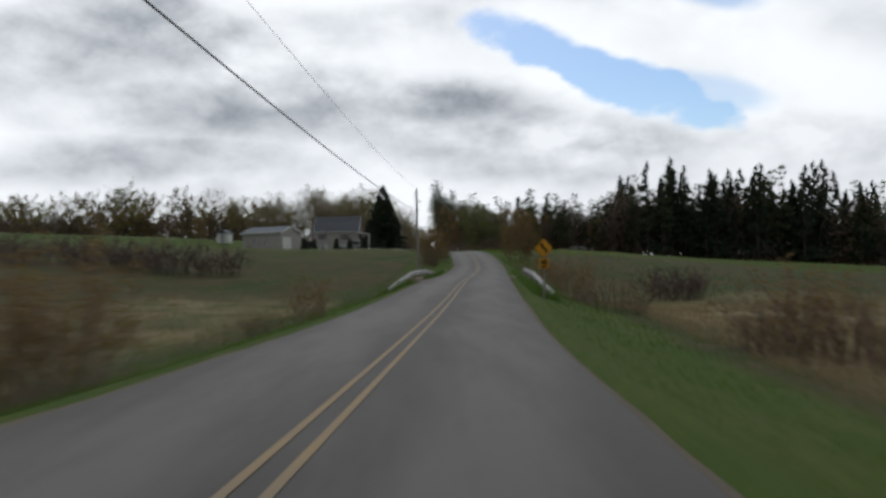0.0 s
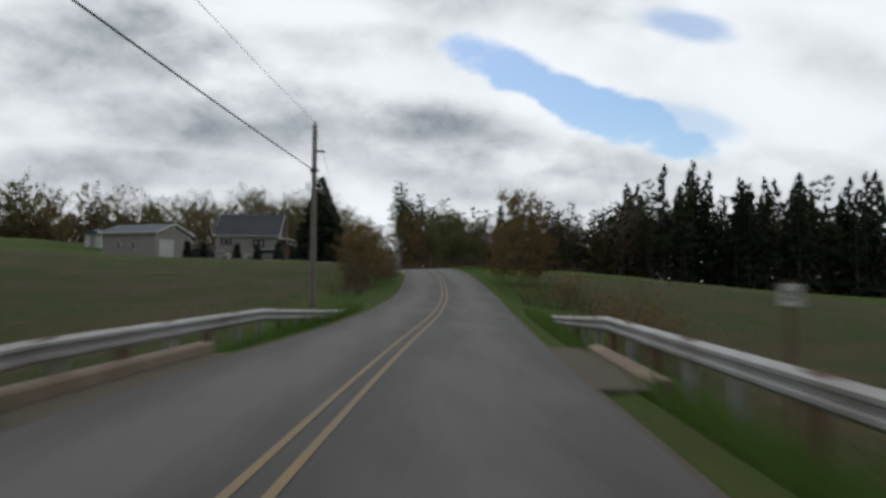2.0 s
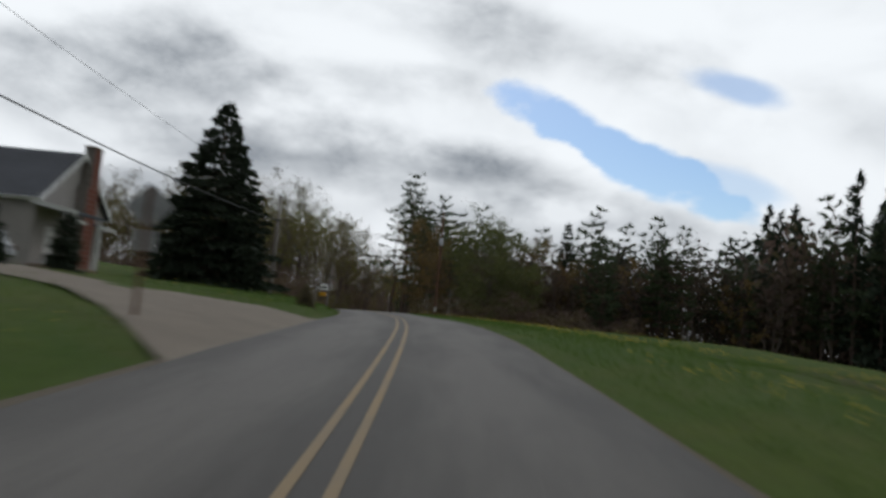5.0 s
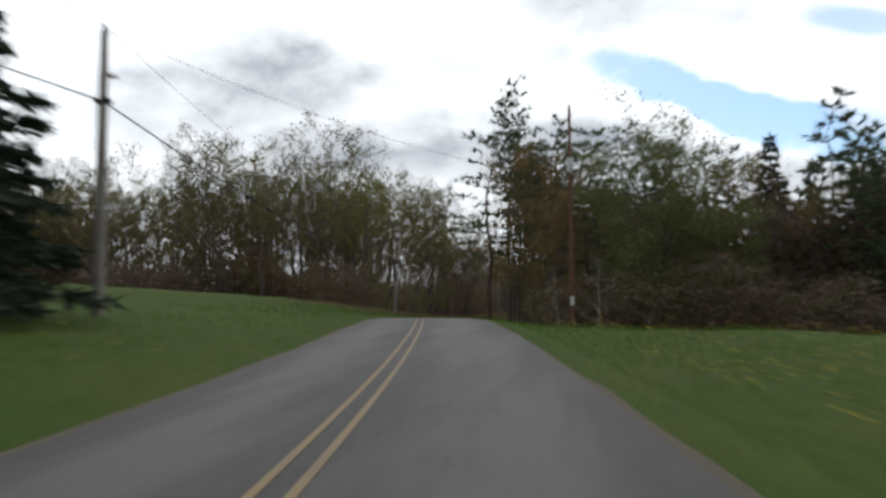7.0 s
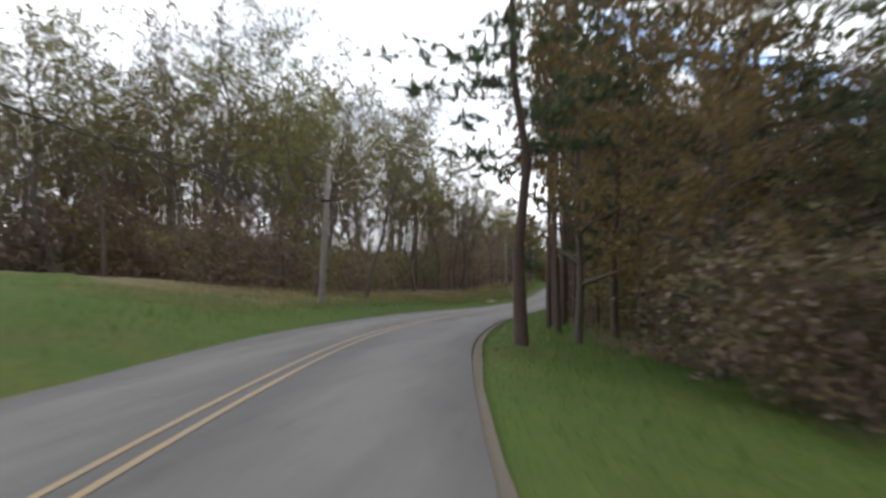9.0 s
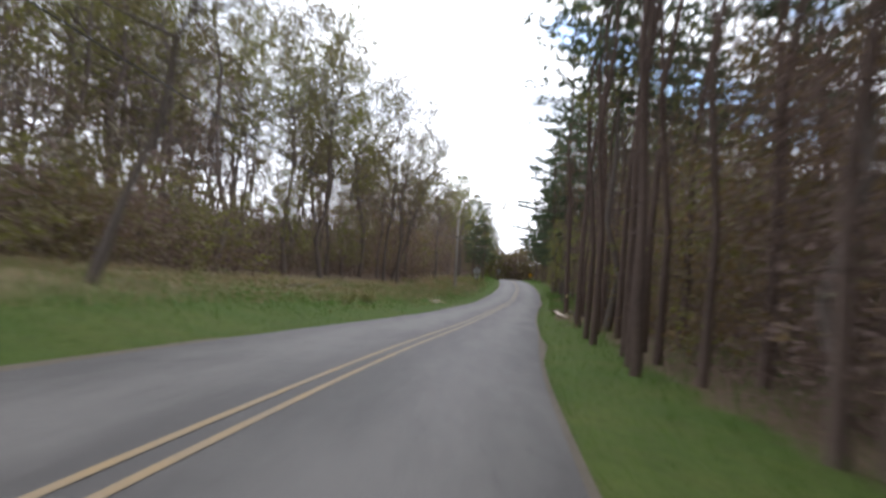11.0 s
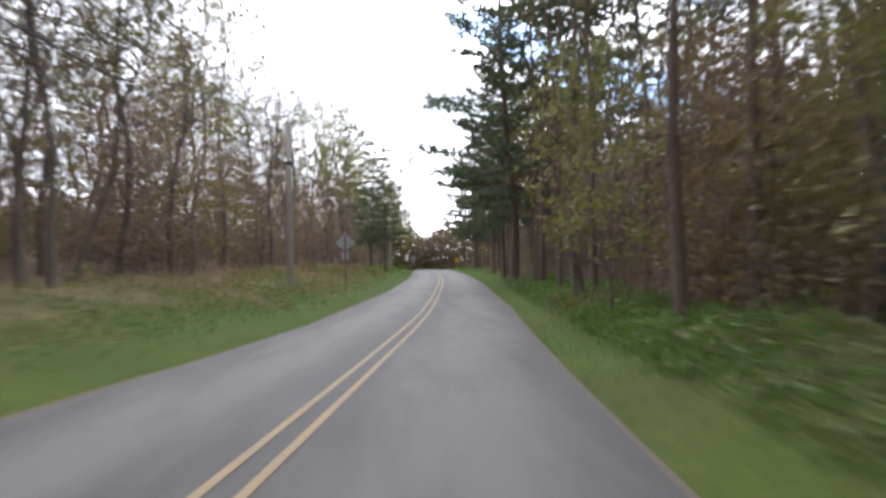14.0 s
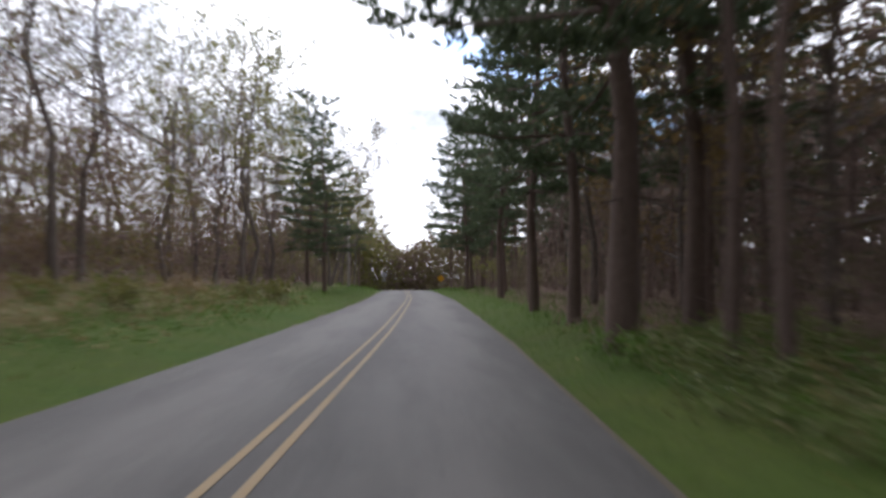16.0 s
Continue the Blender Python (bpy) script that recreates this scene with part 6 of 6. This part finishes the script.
def roof_slabs(w, d, z1, rise_, over, mat, ob, rows=9):
    """Two roof slopes over a ridge along x, with courses, and their white edges."""
    for s in (-1, 1):
        L_ = math.hypot(d / 2 + over, rise_ * (d / 2 + over) / (d / 2))
        ang = math.atan2(rise_, d / 2)
        m = Matrix.Translation((w / 2, d / 2, z1 + rise_)) @ (Matrix.Rotation(math.pi if s > 0 else 0, 4, "Z")) @ Matrix.Rotation(ang, 4, "X")
        rf = part("roof", turned(box(-w / 2 - over, w / 2 + over, -L_, -0.02, -0.05, 0.0), m), mat, ob)
        for k in range(rows):
            course = turned(box(-w / 2 - over, w / 2 + over, -L_ / rows * 1.04, 0, 0.03, 0.055), m @ Matrix.Translation((0, -L_ * k / rows, 0)) @ Matrix.Rotation(0.03, 4, "X"))
            part("shingle_course", course, mat, rf)
        part("fascia", turned(box(-w / 2 - over, w / 2 + over, -L_ - 0.03, -L_, -0.14, 0.06), m), WHITE, rf)
        for e in (-w / 2 - over - 0.02, w / 2 + over):
            part("barge_board", turned(box(e, e + 0.03, -L_ - 0.03, 0, -0.16, 0.075), m), WHITE, rf)


def boarded_wall(ob, ww, z0, z1, gable, m):
    """A wall with its boards laid over one another as pieces."""
    wall = part("wall", turned(box(0.02, ww - 0.02, 0.052, 0.15, z0, z1), m), SIDING, ob)
    v, f = siding(ww, z0, z1, 0.0, 0.0, gable)
    for k in range(len(v) // 8):
        part("siding_board", turned((v[8 * k:8 * k + 8], [tuple(i - 8 * k for i in q) for q in f[6 * k:6 * k + 6]]), m), SIDING, wall)


def house():
    ob = new("house")
    w, d, z1, rs = 8.3, 8.4, 3.95, 3.0
    base = 2.43
    ob.matrix_basis = pose(-20.6, 152.0, base, 0, 0, 0)
    part("foundation", box(0.05, w - 0.05, 0.05, d - 0.05, -0.8, 0.25), CONCRETE, ob)
    for nm, m, ww, gb in (("wall", Matrix(), w, None), ("wall", Matrix.Translation((w, d, 0)) @ Matrix.Rotation(math.pi, 4, "Z"), w, None),
                          ("wall", Matrix.Translation((w, 0, 0)) @ Matrix.Rotation(math.pi / 2, 4, "Z"), d, rs), ("wall", Matrix.Translation((0, d, 0)) @ Matrix.Rotation(-math.pi / 2, 4, "Z"), d, rs)):
        boarded_wall(ob, ww, 0.1, z1, gb, m)
    roof_slabs(w, d, z1, rs, 0.35, SHINGLE, ob, 14)
    window(ob, 1.05, 1.75, 2.35, 3.35, -0.035)
    window(ob, 5.35, 6.15, 2.1, 3.3, -0.035)
    window(ob, 1.2, 1.7, 0.25, 1.3, -0.035, False)
    dr = part("door", box(0.75, 1.12, -0.06, -0.036, 0.0, 1.4, 0.01), WHITE, ob, "white basement door")
    # brick chimney on the end wall
    ch = part("chimney", joined(box(w + 0.06, w + 0.62, 4.3, 5.75, -0.4, 5.2), box(w + 0.06, w + 0.62, 4.6, 5.55, 5.2, 7.45)), MORTAR, ob, "red brick chimney")
    for zz in np.arange(0.0, 7.4, 0.3):
        y0, y1 = (4.3, 5.75) if zz < 5.1 else (4.6, 5.55)
        for yy in np.arange(y0, y1 - 0.1, 0.35):
            sh = 0.17 if int(zz / 0.3) % 2 else 0.0
            part("brick", box(w + 0.03, w + 0.64, yy + 0.012, min(yy + 0.335, y1), zz + 0.012, zz + 0.285), BRICK, ch)
    part("cap", box(w + 0.0, w + 0.68, 4.52, 5.63, 7.42, 7.56, 0.02), CONCRETE, ch)
    # side porch
    pr = part("porch_roof", turned(box(-0.2, 2.3, -0.3, 3.1, 0.0, 0.14), Matrix.Translation((w + 0.05, 0, 3.45)) @ Matrix.Rotation(0.16, 4, "Y")), SHINGLE_LIGHT, ob, "low porch roof with white edge")
    part("fascia", turned(box(-0.2, 2.33, -0.33, -0.3, -0.04, 0.17), Matrix.Translation((w + 0.05, 0, 3.45)) @ Matrix.Rotation(0.16, 4, "Y")), WHITE, pr)
    for px, py in ((w + 2.1, 0.0), (w + 2.1, 2.9)):
        part("porch_post", box(px - 0.06, px + 0.06, py - 0.06, py + 0.06, 0.2, 3.12), WHITE, ob)
    for py0, py1 in ((3.15, 4.28), (5.77, d + 0.1)):
        pent = part("pent_roof", turned(box(-0.02, 0.75, py0, py1, 0.0, 0.1), Matrix.Translation((w + 0.05, 0, 3.2)) @ Matrix.Rotation(0.3, 4, "Y")), SHINGLE_LIGHT, ob)
        part("fascia", turned(box(0.75, 0.79, py0, py1, -0.06, 0.13), Matrix.Translation((w + 0.05, 0, 3.2)) @ Matrix.Rotation(0.3, 4, "Y")), WHITE, pent)
    for py in (6.05, 7.2):
        fr = part("window", joined(box(w + 0.03, w + 0.09, py, py + 0.08, 1.2, 2.6), box(w + 0.03, w + 0.09, py + 0.82, py + 0.9, 1.2, 2.6), box(w + 0.03, w + 0.09, py + 0.08, py + 0.82, 2.52, 2.6), box(w + 0.03, w + 0.09, py + 0.08, py + 0.82, 1.2, 1.28)), WHITE, ob)
        part("pane", box(w + 0.045, w + 0.055, py + 0.08, py + 0.82, 1.28, 2.52), GLASS, fr)
    part("porch_deck", box(w + 0.05, w + 2.3, -0.2, 3.0, -0.6, 0.35, 0.01), CONCRETE, ob)
    part("porch_door", box(w + 0.035, w + 0.09, 1.2, 2.1, 0.4, 2.4, 0.01), WHITE, ob)
    return tagged(ob, "beige sided house with dark gable roof and brick chimney", "house")


def garage():
    ob = new("garage")
    w, d, z1, rs = 8.4, 6.6, 3.2, 1.15
    ob.matrix_basis = pose(-33.0, 144.6, 2.72, 0, 0, -25)
    part("foundation", box(0.05, w - 0.05, 0.05, d - 0.05, -0.8, 0.12), CONCRETE, ob)
    for m, ww, gb in ((Matrix(), w, None), (Matrix.Translation((w, d, 0)) @ Matrix.Rotation(math.pi, 4, "Z"), w, None),
                      (Matrix.Translation((w, 0, 0)) @ Matrix.Rotation(math.pi / 2, 4, "Z"), d, rs), (Matrix.Translation((0, d, 0)) @ Matrix.Rotation(-math.pi / 2, 4, "Z"), d, rs)):
        boarded_wall(ob, ww, 0.02, z1, gb, m)
    roof_slabs(w, d, z1, rs, 0.3, SHINGLE_LIGHT, ob, 10)
    window(ob, 2.5, 3.1, 1.1, 2.0, -0.035, False)
    window(ob, 4.8, 5.35, 0.95, 2.0, -0.035, False)
    dr = part("garage_door", box(w + 0.03, w + 0.045, 0.63, 3.27, 0.0, 2.3), WHITE, ob, "white panelled overhead door")
    for k in range(4):
        part("panel", box(w + 0.046, w + 0.08, 0.65, 3.25, 0.02 + 0.57 * k, 0.56 + 0.57 * k, 0.008), WHITE, dr)
    part("door_handle", box(w + 0.075, w + 0.10, 1.85, 2.05, 0.45, 0.5), STEEL, dr)
    part("gable_vent", box(w + 0.03, w + 0.07, d / 2 - 0.2, d / 2 + 0.2, z1 + 0.35, z1 + 0.7, 0.01), WHITE, ob)
    part("vent_pipe", rod([(w * 0.93, d / 2, z1 + rs), (w * 0.93, d / 2, z1 + rs + 0.35)], [0.05, 0.05]), STEEL, ob)
    return tagged(ob, "beige garage with grey roof and white door", "garage")


def shed():
    ob = new("garden_shed")
    x, y = -43.0, 165.0
    ob.matrix_basis = pose(x, y, gz(x, y) - 0.1, 0, 0, -10)
    part("wall", box(0, 2.5, 0, 2.2, -0.3, 1.9), WHITE, ob)
    rf = part("roof", prism([(-0.25, 1.9), (2.75, 1.9), (1.25, 2.7)], 2.6, Matrix.Translation((0, 1.1, 0))), SHINGLE_LIGHT, ob)
    part("door", box(0.85, 1.65, -0.04, -0.004, 0.0, 1.75, 0.01), GREYBACK, ob)
    return tagged(ob, "small white garden shed on the field's edge", "shed")


def car(x, y, turn, paint, label, roof_z=1.72, long=4.9):
    """A parked car of rounded body, cabin, glass, lamps and wheels."""
    ob = new("car")
    ob.matrix_basis = pose(x, y, gz(x, y) + 0.02, 0, 0, turn)
    L2, h = long / 2, roof_z

    def loft(prof, wid):
        v, f = [], []
        for s, k in ((-1, 0.94), (-0.96, 1.0), (0.96, 1.0), (1, 0.94)):
            zm = sum(p[1] for p in prof) / len(prof)
            v += [(a * (0.99 if k < 1 else 1), s * wid, zm + (b - zm) * k) for a, b in prof]
        n = len(prof)
        for r in range(3):
            f += [(r * n + j, r * n + (j + 1) % n, (r + 1) * n + (j + 1) % n, (r + 1) * n + j) for j in range(n)]
        f += [tuple(range(n - 1, -1, -1)), tuple(range(3 * n, 4 * n))]
        return v, f

    part("body", loft([(-L2, 0.42), (-L2 + 0.05, 0.85), (-L2 + 0.25, 0.95), (L2 - 1.35, 0.98), (L2 - 0.3, 0.9), (L2, 0.72), (L2, 0.42), (L2 - 0.2, 0.3), (-L2 + 0.2, 0.3)], 0.88), paint, ob)
    part("cabin", loft([(-L2 + 0.3, 0.94), (-L2 + 0.55, h - 0.12), (-L2 + 0.8, h), (L2 - 2.3, h), (L2 - 2.0, h - 0.06), (L2 - 1.3, 0.96)], 0.78), paint, ob)
    for s in (-1, 1):
        part("side_glass", prism([(-L2 + 0.6, 1.02), (-L2 + 0.72, h - 0.16), (L2 - 2.2, h - 0.14), (L2 - 1.65, 1.02)], 0.02, Matrix.Translation((0, s * 0.785, 0))), GLASS, ob)
        part("headlight", box(L2 - 0.1, L2 + 0.01, s * 0.62 - 0.16, s * 0.62 + 0.16, 0.62, 0.76, 0.02), WHITE, ob)
        part("tail_light", box(-L2 - 0.02, -L2 + 0.08, s * 0.72 - 0.08, s * 0.72 + 0.08, 0.65, 0.9, 0.02), RUST, ob)
        for wx in (-L2 + 0.9, L2 - 0.9):
            ty = part("wheel", rod([(wx, s * 0.70, 0.33), (wx, s * 0.72, 0.33), (wx, s * 0.88, 0.33), (wx, s * 0.90, 0.33)], [0.28, 0.33, 0.33, 0.28], 16), RUBBER, ob)
            part("rim", rod([(wx, s * 0.895, 0.33), (wx, s * 0.912, 0.33)], [0.2, 0.17], 12), STEEL, ty)
    return tagged(ob, label, "car", "parked cars")


house()
garage()
shed()
car(-13.4, 147.3, 180, CAR_SILVER, "silver estate car parked before the house", 1.6, 5.0)
car(-22.3, 148.0, 200, CAR_DARK, "dark car parked by the garage door", 1.5, 4.7)
car(-20.0, 149.6, 185, CAR_WHITE, "white low vehicle parked behind the dark car", 1.25, 4.2)

# gravel driveway
def driveway():
    v, f = [], []
    gs = np.array([2.7, 3.2, 3.8, 4.6, 5.6, 7, 9, 12, 15, 18, 21, 24, 26.0])
    n = 9
    for g in gs:
        mid, half = 131 + 0.3 * (g - 3), float(np.interp(g, [2.5, 6, 10, 40], [9.0, 4.5, 2.6, 2.3]))
        for k in range(n):
            y = mid + half * (2 * k / (n - 1) - 1)
            x = float(xc(y)) - g
            v.append((x, y, gz(x, y) + 0.05))
    for a in range(len(gs) - 1):
        for k in range(n - 1):
            i = a * n + k
            f.append((i, i + 1, i + n + 1, i + n))
    tagged(mesh_object("driveway", v, f, DRIVE, smooth=True), "sandy gravel driveway joining the road", "driveway", kind="structure")


driveway()


# ---- fallen wood ----
def log_pile():
    x, y = 6.9, 275.5
    g = gz(x, y)
    ob = new("fallen_log")
    ob.matrix_basis = pose(x, y, g, 0, 0, 0)
    s = Shape()
    s.tube([(-0.15, 1.9, 0.26), (-0.05, 1.2, 0.22), (0.05, 0.3, 0.14), (0.22, -0.6, 0.11), (0.3, -1.5, 0.09)], [0.05, 0.085, 0.10, 0.10, 0.085], 11)
    s.tube([(0.0, 0.9, 0.2), (-0.12, 0.45, 0.12), (-0.2, 0.1, 0.06)], [0.08, 0.065, 0.04], 8)
    part("log", s, LOG_PALE, ob, smooth=True)
    tagged(ob, "pale barkless forked log lying on the verge", "log")
    r = np.random.default_rng(8)
    br = new("brush_pile")
    br.matrix_basis = pose(x + 1.3, y + 2.4, gz(x + 1.3, y + 2.4), 0, 0, 0)
    for k in range(30):
        a = Vector((r.normal() * 0.45, r.normal() * 1.3, 0.04 + 0.28 * r.random()))
        w = Vector((r.normal() * 0.28, r.normal() * 0.6, r.normal() * 0.08))
        part("stick", rod([a - w, a, a + w], [0.035, 0.03, 0.012], 5), STRAW if k % 6 == 0 else BARK, br)
    tagged(br, "heap of dead branches and split wood on the verge", "brush pile")
    x, y = -1.4, 280.6
    br = new("brush_pile")
    br.matrix_basis = pose(x, y, gz(x, y), 0, 0, 0)
    for k in range(14):
        a = Vector((r.normal() * 0.3, r.normal() * 0.45, 0.04 + 0.16 * r.random()))
        w = Vector((0.2 + r.normal() * 0.12, r.normal() * 0.2, r.normal() * 0.05))
        part("stick", rod([a - w, a, a + w], [0.035, 0.035, 0.02], 5), LOG_PALE if k % 2 else STRAW, br)
    tagged(br, "small heap of pale broken branches in the grass", "brush pile")


log_pile()


def branch_heap(x, y, turn, n, label):
    """Fallen grey branches lying in a tangle."""
    r = np.random.default_rng(int(abs(x) * 10))
    ob = new("fallen_branches")
    ob.matrix_basis = pose(x, y, gz(x, y), 0, 0, turn)
    for k in range(n):
        a = Vector((r.normal() * 0.9, r.normal() * 0.35, 0.05 + 0.2 * r.random()))
        w = Vector((0.6 + 0.3 * r.random(), r.normal() * 0.22, r.normal() * 0.1))
        part("branch", rod([a - w, a + Vector((0, 0, 0.05)), a + w], [0.018, 0.014, 0.005], 5), BARK_PALE if k % 4 == 0 else BARK, ob)
    return tagged(ob, label, "branches")


branch_heap(11.7, 192.3, 20, 16, "grey fallen branches along the wood's edge")
branch_heap(13.6, 193.0, -15, 12, "tangle of dead branches lying on the grass")
branch_heap(-6.5, 258.5, 40, 9, "scattered dead branches in the rough grass")


def broken_fence(x, y, turn):
    """Two posts and a fallen rail at the field's far side."""
    ob = new("broken_fence")
    ob.matrix_basis = pose(x, y, gz(x, y), 0, 0, turn)
    part("post", box(-0.06, 0.06, -0.06, 0.06, -0.4, 0.75, 0.012), POLE_GREY, ob)
    part("post", box(2.2, 2.3, -0.05, 0.05, -0.4, 0.6, 0.012), POLE_GREY, ob)
    part("rail", rod([(-0.1, -0.08, 0.66), (0.9, -0.1, 0.6)], [0.05, 0.045], 6), POLE_GREY, ob)
    part("rail", rod([(0.6, -0.12, 0.5), (2.15, -0.05, 0.05)], [0.07, 0.06], 6), POLE_GREY, ob)
    return tagged(ob, "broken grey wooden fence at the field's edge", "fence")


broken_fence(25.3, 111.0, -32)

NOTICE = material("faded_yellow_card", (0.62, 0.50, 0.22), rough=0.7, var=0.25, tint=(0.5, 0.42, 0.24))
notice = part("posted_notice", box(-0.06, 0.06, -0.012, 0.0, -0.11, 0.11, 0.003), NOTICE, None)
notice.matrix_basis = pose(7.57, 278.2 - 0.178, gz(7.6, 278.2) + 1.35, 0, 0, 0)
tagged(notice, "faded yellow notice nailed to a pine trunk", "sign")


def flowers():
    """Dandelions in the field, as one body."""
    r = np.random.default_rng(9)
    n = 5200
    y = 108 + 76 * r.random(n)
    d = 4.2 + 26 * r.random(n) ** 1.4
    side = np.where(r.random(n) < 0.86, 1, -1)
    clump = np.sin(y * 0.35 + 1) * np.sin(d * 0.5 + y * 0.11) > -0.25
    ok = clump & ~((side < 0) & drive_zone(xc(y) - d, y))
    v, f = [], []
    for yy, dd, sd in zip(y[ok], d[ok], side[ok]):
        x = float(xc(yy)) + sd * dd
        z = gz(x, yy) + 0.16 + 0.1 * r.random()
        i = len(v)
        s = 0.013 + 0.01 * r.random()
        t = r.normal(size=2) * 0.4 * s
        for k in range(6):
            w = k * math.pi / 3
            v.append((x + s * math.cos(w), yy + s * math.sin(w), z + t[0] * math.cos(w) + t[1] * math.sin(w)))
        v.append((x, yy, z + 0.6 * s))
        v.append((x, yy, z - 0.5 * s))
        for k in range(6):
            f += [(i + k, i + (k + 1) % 6, i + 6), (i + (k + 1) % 6, i + k, i + 7)]
    tagged(mesh_object("dandelions", v, f, DANDELION), "yellow dandelions scattered through the field grass", "flowers", kind="stuff")


flowers()
